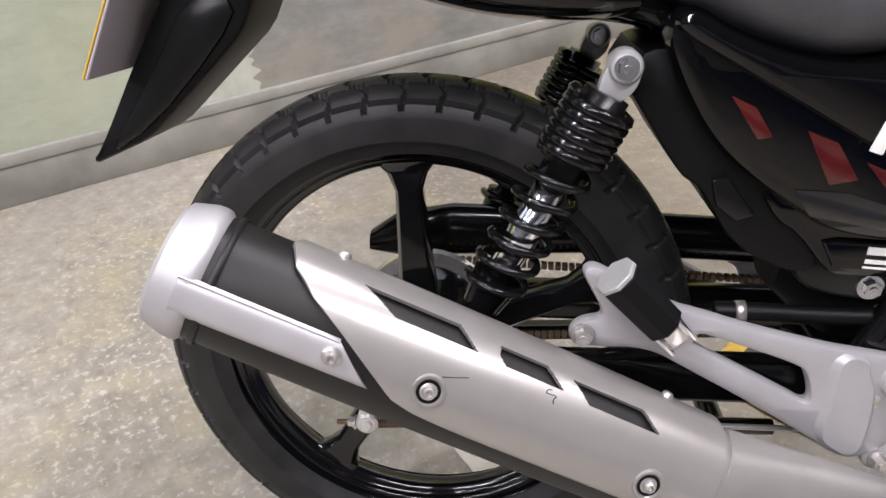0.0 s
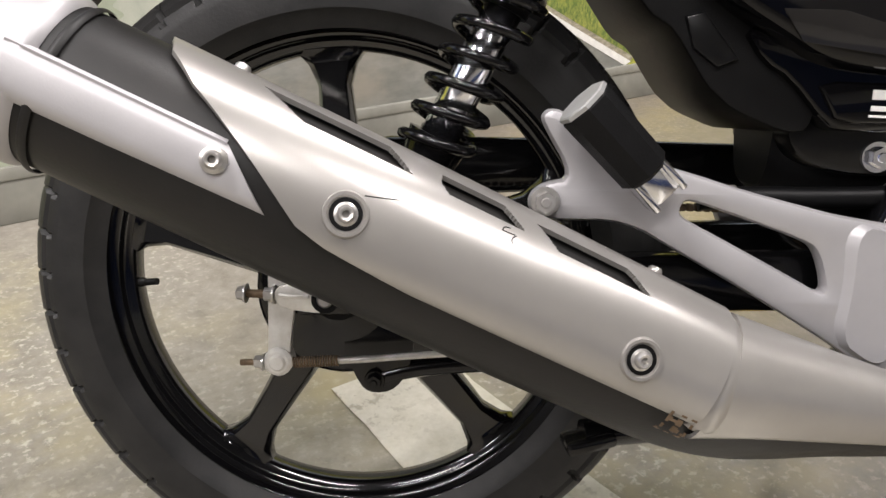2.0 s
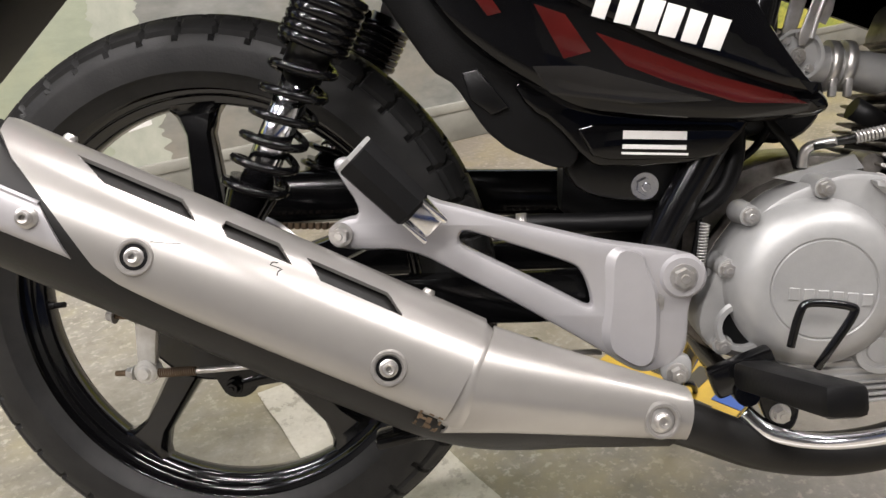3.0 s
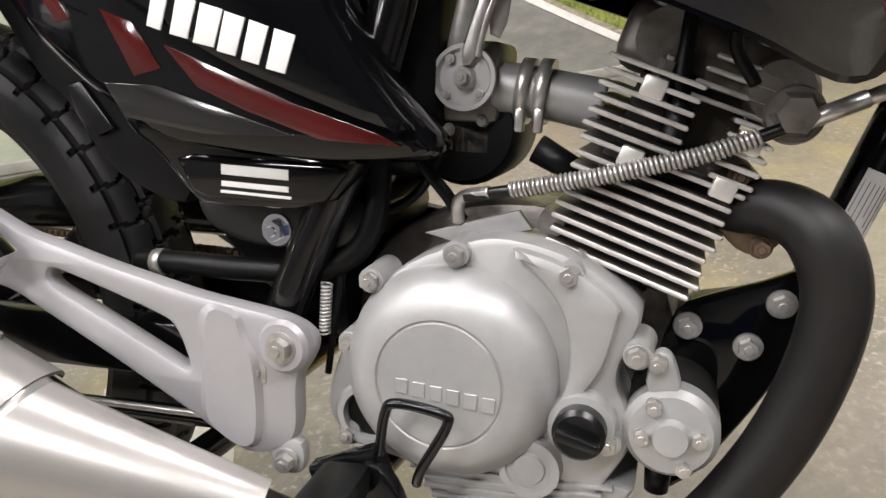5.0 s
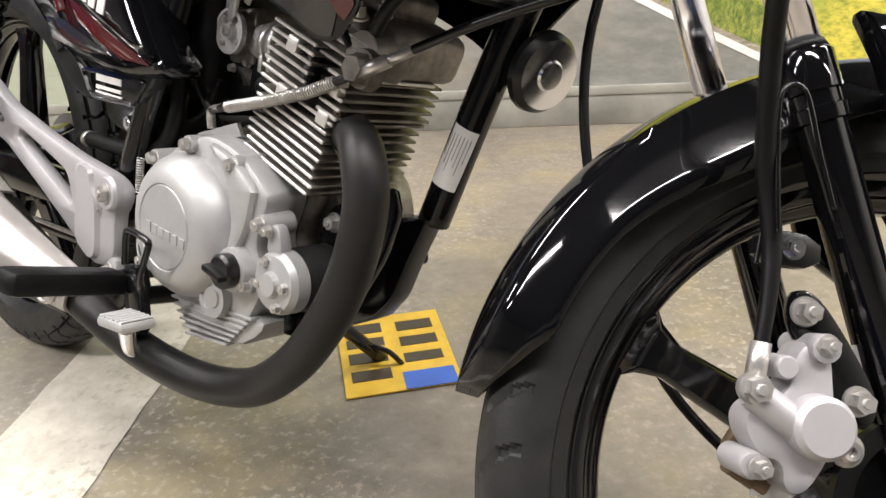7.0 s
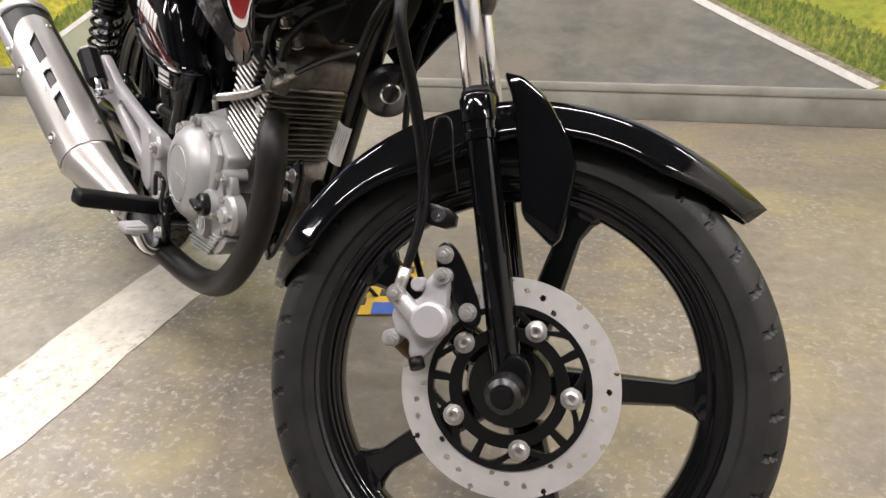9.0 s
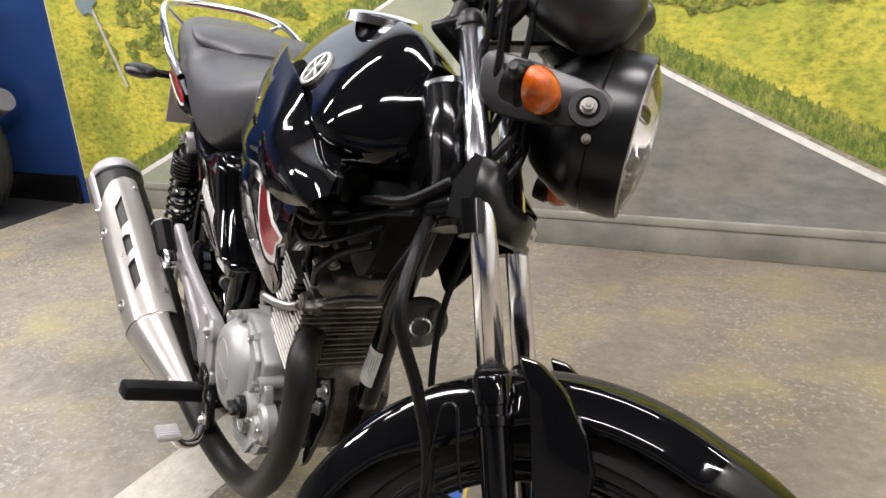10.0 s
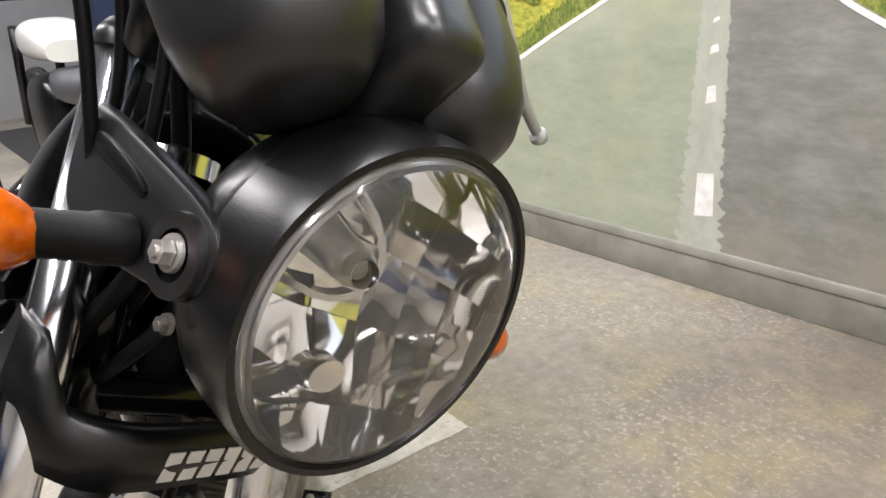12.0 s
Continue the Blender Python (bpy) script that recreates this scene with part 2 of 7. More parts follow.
SILVER_PRINT = mat("silver_badge", (0.66, 0.65, 0.63), 0.3, 0.5, vary=0.1, scale=60)
POD = mat("soft_black_plastic", (0.010, 0.010, 0.0106), 0.34, vary=0.3, scale=50, bump=0.06, bscale=700, spec=0.7)
SEAT = mat("black_vinyl", (0.064, 0.065, 0.072), 0.42, vary=0.3, scale=30, bump=0.35, bscale=420)
ORANGE = mat("amber_lens", (0.78, 0.15, 0.003), 0.14, vary=0.45, scale=90, bump=0.6, bscale=150, coat=0.25)
ORANGE.node_tree.nodes["Principled BSDF"].inputs["Transmission Weight"].default_value = 0.3
ORANGE_IN = mat("amber_reflector", (0.75, 0.17, 0.01), 0.3, vary=0.35, scale=60, bump=0.5, bscale=180)
REDLENS = mat("red_lamp_lens", (0.45, 0.008, 0.012), 0.1, vary=0.2, scale=40, coat=0.6)
CLEAR = glass("clear_lens", (0.98, 0.98, 0.98), 0.0)
RIMGLASS = mat("moulded_lens_rim", (0.50, 0.48, 0.46), 0.12, 0.6, vary=0.2, scale=40, coat=0.5)
MIRROR = mat("lamp_reflector", (0.95, 0.94, 0.94), 0.05, 0.90, vary=0.04, scale=30)
YELLOW = mat("yellow_plate", (0.62, 0.40, 0.04), 0.35, vary=0.25, scale=22)
BLUE_PRINT = mat("blue_band", (0.03, 0.10, 0.42), 0.35, vary=0.15, scale=25)
BLACK_PRINT = mat("black_print", (0.04, 0.03, 0.02), 0.4, vary=0.2, scale=30)
PLATE_BACK = mat("grey_plate_back", (0.44, 0.40, 0.42), 0.4, vary=0.12, scale=12)
CORE = mat("dark_cylinder_core", (0.05, 0.043, 0.036), 0.6, 0.3, vary=0.4, scale=40, bump=0.2)
CRIMSON = mat("crimson_paint", (0.22, 0.008, 0.018), 0.1, vary=0.15, scale=10, coat=0.6)
OFFWHITE = mat("white_fairing_paint", (0.66, 0.66, 0.63), 0.18, vary=0.08, scale=10, coat=0.4)
GREEN = mat("green_price_tag", (0.04, 0.55, 0.06), 0.5, vary=0.1, scale=10)


# ---- shapes ----
def from_data(verts, faces, smooth=True):
    bm = bmesh.new()
    vs = [bm.verts.new(v) for v in verts]
    for f in faces:
        try:
            bm.faces.new([vs[i] for i in f])
        except ValueError:
            pass
    for f in bm.faces:
        f.smooth = smooth
    return bm


def join(*bms):
    out = bmesh.new()
    for b in bms:
        me = bpy.data.meshes.new("tmp")
        b.to_mesh(me)
        out.from_mesh(me)
        bpy.data.meshes.remove(me)
        b.free()
    return out


def moved(bm, m):
    bmesh.ops.transform(bm, matrix=m, verts=bm.verts)
    return bm


def catmull(pts, n=8, closed=False):
    """A smooth line through the points (tuples of any length)."""
    P = [np.array(p, float) for p in pts]
    out, N = [], len(P)
    for i in range(N if closed else N - 1):
        a, b, c, d = (P[(i + k) % N] if closed else P[min(max(i + k, 0), N - 1)] for k in (-1, 0, 1, 2))
        for j in range(n):
            t = j / n
            out.append(0.5 * (2 * b + (c - a) * t + (2 * a - 5 * b + 4 * c - d) * t * t + (3 * b - a - 3 * c + d) * t ** 3))
    if not closed:
        out.append(P[-1])
    return out


def chaikin(pts, rounds=2, cut=0.25):
    """A closed outline with its corners cut round."""
    P = [np.array(p, float) for p in pts]
    for _ in range(rounds):
        Q = []
        for a, b in zip(P, P[1:] + P[:1]):
            Q += [a + (b - a) * cut, b - (b - a) * cut]
        P = Q
    return P


def tube(pts, radius, segs=12, n=8, smooth_path=True, caps=True):
    """A round bar along a line; radius: one, or one for each point."""
    k = len(pts)
    rr = radius if isinstance(radius, (list, tuple)) else [radius] * k
    data = [(*p, r) for p, r in zip(pts, rr)]
    line = catmull(data, n) if smooth_path and k > 2 else [np.array(d, float) for d in data]
    verts, faces = [], []
    side = None
    for i, d in enumerate(line):
        a, b = line[max(i - 1, 0)][:3], line[min(i + 1, len(line) - 1)][:3]
        t = Vector(b - a).normalized()
        if side is None:
            side = t.orthogonal().normalized()
        side = (side - t * side.dot(t)).normalized()
        up = t.cross(side)
        for j in range(segs):
            w = 2 * math.pi * j / segs
            verts.append(Vector(d[:3]) + (side * math.cos(w) + up * math.sin(w)) * d[3])
    m = len(line)
    for i in range(m - 1):
        for j in range(segs):
            faces.append((i * segs + j, i * segs + (j + 1) % segs, (i + 1) * segs + (j + 1) % segs, (i + 1) * segs + j))
    bm = from_data(verts, faces)
    if caps:
        bm.verts.ensure_lookup_table()
        for base in (0, (m - 1) * segs):
            f = bm.faces.new([bm.verts[base + j] for j in range(segs)])
            f.smooth = False
    bmesh.ops.recalc_face_normals(bm, faces=bm.faces)
    return bm


def lathe(profile, centre, axis=(0, 1, 0), segs=48, closed=False):
    """Turned on an axis: profile of (distance along the axis, radius)."""
    ax = Vector(axis).normalized()
    e1 = ax.orthogonal().normalized() if abs(ax.y) < 0.99 else Vector((1, 0, 0))
    e2 = ax.cross(e1)
    c = Vector(centre)
    verts, faces, k = [], [], len(profile)
    for i in range(segs):
        w = 2 * math.pi * i / segs
        d = e1 * math.cos(w) + e2 * math.sin(w)
        verts += [c + ax * h + d * r for h, r in profile]
    for i in range(segs):
        for j in range(k if closed else k - 1):
            a, b = i * k + j, i * k + (j + 1) % k
            a2, b2 = ((i + 1) % segs) * k + j, ((i + 1) % segs) * k + (j + 1) % k
            faces.append((a, b, b2, a2))
    bm = from_data(verts, faces)
    bmesh.ops.remove_doubles(bm, verts=bm.verts, dist=1e-6)
    bmesh.ops.recalc_face_normals(bm, faces=bm.faces)
    sharp(bm)
    return bm


def sharp(bm, angle=0.6):
    for e in bm.edges:
        if len(e.link_faces) == 2 and e.calc_face_angle(0) > angle:
            e.smooth = False
    return bm


def block(size, m=Matrix(), bevel=0.003, segs=2):
    bm = bmesh.new()
    bmesh.ops.create_cube(bm, size=1)
    bmesh.ops.transform(bm, matrix=Matrix.Diagonal((*size, 1)), verts=bm.verts)
    if bevel:
        bmesh.ops.bevel(bm, geom=bm.edges[:], offset=bevel, segments=segs, affect="EDGES", profile=0.5)
    for f in bm.faces:
        f.smooth = True
    sharp(bm)
    return moved(bm, m)


def bar(a, b, w, h, bevel=0.003, up=(0, 0, 1)):
    """A bevelled bar from a to b, w across and h along up."""
    a, b = Vector(a), Vector(b)
    x = (b - a).normalized()
    y = Vector(up).cross(x).normalized()
    z = x.cross(y)
    m = Matrix((( x.x, y.x, z.x, (a.x + b.x) / 2), (x.y, y.y, z.y, (a.y + b.y) / 2), (x.z, y.z, z.z, (a.z + b.z) / 2), (0, 0, 0, 1)))
    return block(((b - a).length, w, h), m, bevel)


def plate(loops, y0, y1, bevel=0.0015):
    """A sheet cut in the bike's side view: loops of (x, z), the first the outline, the others holes; from y0 (outer face) to y1."""
    cu = bpy.data.curves.new("cut", "CURVE")
    cu.dimensions, cu.fill_mode = "2D", "BOTH"
    cu.extrude, cu.bevel_depth, cu.bevel_resolution = abs(y1 - y0) / 2 - bevel, bevel, 1
    cu.offset = -bevel
    for lp in loops:
        sp = cu.splines.new("POLY")
        sp.points.add(len(lp) - 1)
        for q, (x, z) in zip(sp.points, lp):
            q.co = (x, z, 0, 1)
        sp.use_cyclic_u = True
    ob = bpy.data.objects.new("cut", cu)
    scene.collection.objects.link(ob)
    me = bpy.data.meshes.new_from_object(ob.evaluated_get(bpy.context.evaluated_depsgraph_get()))
    bpy.data.objects.remove(ob)
    bpy.data.curves.remove(cu)
    bm = bmesh.new()
    bm.from_mesh(me)
    bpy.data.meshes.remove(me)
    bmesh.ops.remove_doubles(bm, verts=bm.verts, dist=1e-6)
    bmesh.ops.transform(bm, matrix=Matrix(((1, 0, 0, 0), (0, 0, -1, (y0 + y1) / 2), (0, 1, 0, 0), (0, 0, 0, 1))), verts=bm.verts)
    bmesh.ops.recalc_face_normals(bm, faces=bm.faces)
    for f in bm.faces:
        f.smooth = True
    return sharp(bm, 0.5)


def polar_plate(c, r0, r1, y0, y1, keep, nr, na):
    """A flat ring in the bike's side view, from y0 to y1, without the cells where keep(r, angle) is false."""
    verts, faces, ok = [], [], set()
    for y in (y0, y1):
        for i in range(nr + 1):
            r = r0 + (r1 - r0) * i / nr
            verts += [(c[0] + r * math.cos(2 * math.pi * k / na), y, c[1] + r * math.sin(2 * math.pi * k / na)) for k in range(na)]
    for i in range(nr):
        for k in range(na):
            if keep(r0 + (r1 - r0) * (i + 0.5) / nr, 2 * math.pi * (k + 0.5) / na):
                ok.add((i, k))
    off = (nr + 1) * na
    for i, k in ok:
        k2 = (k + 1) % na
        q = (i * na + k, i * na + k2, (i + 1) * na + k2, (i + 1) * na + k)
        faces += [q, tuple(off + v for v in q[::-1])]
        for nb, a, b in (((i - 1, k), q[0], q[1]), ((i + 1, k), q[2], q[3]), ((i, (k - 1) % na), q[3], q[0]), ((i, k2), q[1], q[2])):
            if nb not in ok:
                faces.append((b, a, off + a, off + b))
    bm = from_data(verts, faces)
    for v in [v for v in bm.verts if not v.link_faces]:
        bm.verts.remove(v)
    bmesh.ops.recalc_face_normals(bm, faces=bm.faces)
    return sharp(bm, 0.5)


def loft(rings, cap=True, closed=True):
    """A skin over rings of equally many points."""
    k = len(rings[0])
    verts = [v for r in rings for v in r]
    faces = []
    for i in range(len(rings) - 1):
        for j in range(k if closed else k - 1):
            faces.append((i * k + j, i * k + (j + 1) % k, (i + 1) * k + (j + 1) % k, (i + 1) * k + j))
    bm = from_data(verts, faces)
    if cap and closed:
        bm.verts.ensure_lookup_table()
        for base in (0, (len(rings) - 1) * k):
            try:
                bm.faces.new([bm.verts[base + j] for j in range(k)])
            except ValueError:
                pass
    bmesh.ops.recalc_face_normals(bm, faces=bm.faces)
    return sharp(bm, 0.75)


def hexbolt(c, r=0.008, h=0.006, axis=(0, -1, 0), washer=1.35, dome=False):
    """A bolt head on its washer, pointing along axis."""
    ax = Vector(axis).normalized()
    rot = ax.to_track_quat("Z", "Y").to_matrix().to_4x4()
    bm = bmesh.new()
    bmesh.ops.create_cone(bm, cap_ends=True, segments=6, radius1=r, radius2=r * 0.94, depth=h)
    moved(bm, Matrix.Translation((0, 0, h / 2 + 0.0015)))
    b2 = bmesh.new()
    bmesh.ops.create_cone(b2, cap_ends=True, segments=20, radius1=r * washer, radius2=r * washer * 0.95, depth=0.002)
    b3 = bmesh.new()
    bmesh.ops.create_cone(b3, cap_ends=True, segments=12, radius1=r * 0.55, radius2=r * 0.4, depth=h * 0.5)
    moved(b3, Matrix.Translation((0, 0, h + 0.0015)))
    bm = join(bm, b2, b3)
    return moved(bm, Matrix.Translation(c) @ rot)


def socketbolt(c, r=0.008, axis=(0, -1, 0)):
    """A round socket screw in its cup washer."""
    ax = Vector(axis).normalized()
    bm = lathe([(0.001, 0), (0.001, r * 0.42), (0.0045, r * 0.45), (0.005, r * 0.75), (0.003, r), (0, r * 1.05), (-0.001, r * 1.5), (-0.004, r * 1.55)], c, ax, 20)
    return bm


def part(name, bm, material, parent, label="", m=Matrix(), shared=None):
    if shared:
        me = shared
    else:
        me = bpy.data.meshes.new(name)
        bm.to_mesh(me)
        bm.free()
        me.materials.append(material)
    ob = new(name, me)
    ob.parent = parent
    ob.matrix_parent_inverse = Matrix()
    ob.matrix_basis = m
    if label:
        ob["label"] = label
    return ob


def thing(name, m, label, category, group="", kind=""):
    ob = new(name)
    ob.empty_display_size = 0.1
    ob.matrix_world = m
    return tagged(ob, label, category, group, kind)


def solid(name, bm, material, kind="", label="", category="", m=Matrix()):
    me = bpy.data.meshes.new(name)
    bm.to_mesh(me)
    bm.free()
    me.materials.append(material)
    ob = new(name, me)
    ob.matrix_world = m
    return tagged(ob, label, category, "", kind)


# ---- hall ----
def wall_poly(pts, n):
    """A flat piece of the print: (u, z) outline, n in front of the wall (all within a few millimetres)."""
    n = 0.003 + (n - 0.003) * 0.22
    return from_data([(u, n, z) for u, z in pts], [tuple(range(len(pts)))], False)


solid("floor", block((12, 8, 0.1), pose(0, 3.9, -0.05), 0), CONCRETE, "structure", "worn speckled concrete floor with yellowish stains, dimmed in colour at one end", "floor", HALL)
STR = Matrix(((0.6, 0.8, 0, 0), (-0.8, 0.6, 0, 0), (0, 0, 1, 0), (0, 0, 0, 1)))
random.seed(4)
left = [(-0.212 + i * 0.05, 0.072 + random.uniform(-0.004, 0.004)) for i in range(60)]
right = [(-0.212 + i * 0.05, 0.250 + random.uniform(-0.004, 0.004)) for i in range(60)]
solid("painted_floor_stripe", from_data([(a, b, 0.0015) for a, b in left + right[::-1]], [tuple(range(120))], False), STRIPE, "structure", "worn off-white painted stripe on the concrete floor", "floor marking", STR)
solid("wall_back", block((5.53, 0.2, CEIL), pose(1.24, -0.1, CEIL / 2), 0), PLASTER, "structure", "wall covered by a printed country road", "wall", HALL)
solid("wall_blue", block((4.7, 0.2, CEIL), pose(-3.875, -0.085, CEIL / 2), 0.002), BLUE_WALL, "structure", "dark blue painted wall beside the printed road", "wall", HALL)
# unseen walls and ceiling, added to close the hall; tones set for reflections
solid("wall_far", block((12, 0.2, CEIL), pose(0, 7.9, CEIL / 2), 0), PLASTER, "structure", "plain pale painted wall", "wall", HALL)
solid("wall_far_dado", block((11.8, 0.02, 1.15), pose(0, 7.788, 0.575), 0.002), BLUE_WALL, "structure", "dark blue painted lower wall", "wall", HALL)
solid("wall_side", block((0.2, 8.2, CEIL), pose(-6, 3.9, CEIL / 2), 0), HALL_WALL, "structure", "plain grey painted wall", "wall", HALL)
solid("wall_end", block((0.2, 8.2, CEIL), pose(4.1, 3.9, CEIL / 2), 0), PLASTER, "structure", "plain white plastered wall", "wall", HALL)
solid("ceiling", block((12.2, 8.4, 0.1), pose(0, 3.9, CEIL + 0.05), 0), HALL_GREY, "structure", "plain dark ceiling", "ceiling", HALL)
skirt = solid("baseboard", block((5.5, 0.012, 0.098), pose(1.24, 0.006, 0.049), 0.003), SKIRT, "structure", "grey painted skirting board at the foot of the printed wall", "skirting", HALL)
part("cap_strip", block((5.5, 0.016, 0.030), pose(1.24, 0.008, 0.112), 0.004), SKIRT_TOP, skirt, "pale strip along the top of the skirting")
solid("baseboard_black", block((4.68, 0.016, 0.14), pose(-3.885, 0.024, 0.07), 0.003), SATIN, "structure", "black skirting along the blue wall", "skirting", HALL)
solid("floor_mat", block((3.6, 1.05, 0.006), pose(-3.39, 0.57, 0.003), 0.002), MAT_BLACK, "structure", "black rubber mat in front of the blue wall", "mat", HALL)
mural = solid("wall_print", wall_poly([(-1.515, 0.125), (4.0, 0.125), (4.0, 2.5), (-1.515, 2.5)], 0.003), M_FIELD, "structure", "photographic print of a country road through yellow flower fields", "mural", HALL)
VPU, VPZ = 0.50, 0.985
R_EDGE = [tuple(p) for p in catmull([(2.12, 0.125), (1.80, 0.277), (1.52, 0.416), (1.19, 0.585), (0.96, 0.714), (0.82, 0.790), (0.69, 0.882), (0.60, 0.945), (VPU, VPZ)], 4)]
L_EDGE = [tuple(p) for p in catmull([(-1.21, 0.125), (-0.80, 0.323), (-0.238, 0.634), (0.137, 0.818), (0.293, 0.893), (VPU, VPZ)], 6)]
part("sky", wall_poly([(-1.515, 1.32), (-0.6, 1.36), (0.3, 1.30), (1.2, 1.38), (2.4, 1.34), (4.0, 1.4), (4.0, 2.5), (-1.515, 2.5)], 0.006), M_SKY, mural)
part("road", wall_poly(L_EDGE + R_EDGE[::-1][1:], 0.006), M_ROAD, mural)
random.seed(12)
cl = [(0.125 + 0.8 * i / 130, random.uniform(-0.012, 0.012) + 0.012 * math.sin(i * 0.9) * math.sin(i * 0.23)) for i in range(131)]
cr_ = [(0.125 + 0.8 * i / 130, random.uniform(-0.012, 0.012) + 0.012 * math.sin(i * 0.9) * math.sin(i * 0.23)) for i in range(131)]
part("pale_lane", wall_poly(L_EDGE[:-1] + [(0.49, 0.975), (0.47, 0.125)], 0.008), M_LANE, mural)
part("road_centre", wall_poly([(0.405 + 0.065 * (z - 0.125) + w * (1.0 - z), z) for z, w in cl] + [(0.545 - 0.02 * (z - 0.125) + w * (1.0 - z), z) for z, w in cr_[::-1]], 0.0095), M_ROAD_LIGHT, mural)
VER = [(u + 0.012 + 0.035 * (1 - (z - 0.125) / 0.87), z + 0.004 + 0.022 * (1 - (z - 0.125) / 0.87)) for u, z in R_EDGE]
part("verge", wall_poly(R_EDGE + VER[::-1], 0.007), M_DIRT, mural)


def ragged(base, lift, seed, step=16):
    random.seed(seed)
    out = []
    for (u0, z0), (u1, z1) in zip(base, base[1:]):
        for j in range(step):
            t = j / step
            out.append((u0 + (u1 - u0) * t, z0 + (z1 - z0) * t + lift * (0.1 + 1.7 * random.random() ** 2)))
    return out + [base[-1]]


part("grass_verge", wall_poly(VER + ragged([(u, z + 0.025 + 0.10 * (1 - (z - .125) / .9)) for u, z in VER], 0.012, 7, 22)[::-1], 0.010), M_GRASS, mural)
part("left_grass_verge", wall_poly(L_EDGE + ragged([(u - 0.03, z + 0.06) for u, z in L_EDGE], 0.012, 8, 20)[::-1], 0.010), M_GRASS, mural)


def band(e, w0, dz=0.0):
    return [(u - w0 * (1 - (z - 0.125) / 0.90) * (1 if u < VPU else -1), z + dz) for u, z in e]


part("edge_line", wall_poly(R_EDGE[:-1] + band(R_EDGE, 0.030, 0.012)[::-1][1:], 0.013), M_LINE, mural)
part("edge_line", wall_poly(L_EDGE[:-1] + band(L_EDGE, 0.022, 0.012)[::-1][1:], 0.013), M_LINE, mural)
for u0, u1, z0, z1 in ((0.460, 0.520, 0.222, 0.348), (0.476, 0.508, 0.545, 0.591), (0.480, 0.507, 0.677, 0.698), (0.484, 0.504, 0.757, 0.768), (0.487, 0.503, 0.812, 0.820)):
    part("centre_dash", wall_poly([(u0, z0 - 0.004), (u1, z0 + 0.005), (u1 - 0.004, z1 + 0.003), (u0 + 0.003, z1 - 0.003)], 0.013), M_LINE, mural)


def blob(u, z, w, h, seed, n=150):
    random.seed(seed)
    ph = [random.uniform(0, 6.28) for _ in range(4)]
    return [(u + w * random.uniform(0.94, 1.06) * math.cos(a) * (1 + 0.12 * math.sin(5 * a + ph[0]) + 0.1 * math.sin(9 * a + ph[1]) + 0.07 * math.sin(17 * a + ph[2])), z + h * random.uniform(0.90, 1.10) * math.sin(a) * (1 + 0.13 * math.sin(7 * a + ph[1]) + 0.08 * math.sin(13 * a + ph[3]))) for a in [2 * math.pi * i / n for i in range(n)]]


random.seed(31)
CLUMPS = [(u0 + random.uniform(-w0, w0), z0 + random.uniform(-h0, h0), random.uniform(0.014, 0.040), random.uniform(0.010, 0.028)) for u0, z0, w0, h0, k in ((1.12, 0.85, 0.10, 0.04, 12), (1.32, 0.85, 0.13, 0.055, 14), (1.65, 0.88, 0.25, 0.07, 18), (2.5, 0.95, 0.7, 0.12, 22), (0.85, 0.96, 0.15, 0.03, 8), (-0.98, 0.80, 0.10, 0.13, 16), (-1.22, 0.72, 0.05, 0.08, 6), (-0.26, 0.85, 0.09, 0.03, 7), (-0.70, 0.98, 0.2, 0.06, 12), (0.1, 1.05, 0.3, 0.04, 10)) for _ in range(2 * k)]
for i, (u, z, w, h) in enumerate(CLUMPS):
    part("bush", wall_poly(blob(u, z, w, h, i, 48), 0.016 + 0.0006 * (i % 20)), M_BUSH, mural)
part("sign_post", wall_poly([(-1.128, 0.56), (-1.110, 0.56), (-1.255, 0.97), (-1.272, 0.97)], 0.031), M_POST, mural)
part("road_sign", wall_poly(blob(-1.268, 0.93, 0.055, 0.06, 3), 0.034), M_SIGN, mural)

for u, n in TUBES:
    fx = thing("ceiling_light", HALL @ pose(u, n, CEIL), "slim white ceiling fitting with a lit tube", "ceiling light", "ceiling lights")
    part("housing", block((1.56, 0.14, 0.05), pose(0, 0, -0.025), 0.004), PLASTER, fx)
    part("tube", tube([(-0.74, 0, -0.062), (0.74, 0, -0.062)], 0.012, 10), EMIT, fx, "lit white tube")

# ---- motorcycle ----
LEAN = radians(13.9)
BK = pose(0, 0, 0.2965) @ Matrix.Rotation(-LEAN, 4, "X") @ Matrix.Rotation(radians(1.3), 4, "Y")
BASE = pose(0.62, 0, 0)
IN = BASE.inverted() @ BK
bike = thing("motorcycle", BASE, "black commuter motorcycle with silver exhaust, leaning on its side stand", "motorcycle")
RAKE, STEER = radians(29), radians(42)
AXIS = Vector((-math.sin(RAKE), 0, math.cos(RAKE)))
FWD = Vector((math.cos(RAKE), 0, math.sin(RAKE)))
Q = Vector((1.264, 0.008, 0.006)) - 0.05 * FWD
TURN = Matrix.Translation(Q) @ Matrix.Rotation(STEER, 4, AXIS) @ Matrix.Translation(-Q)
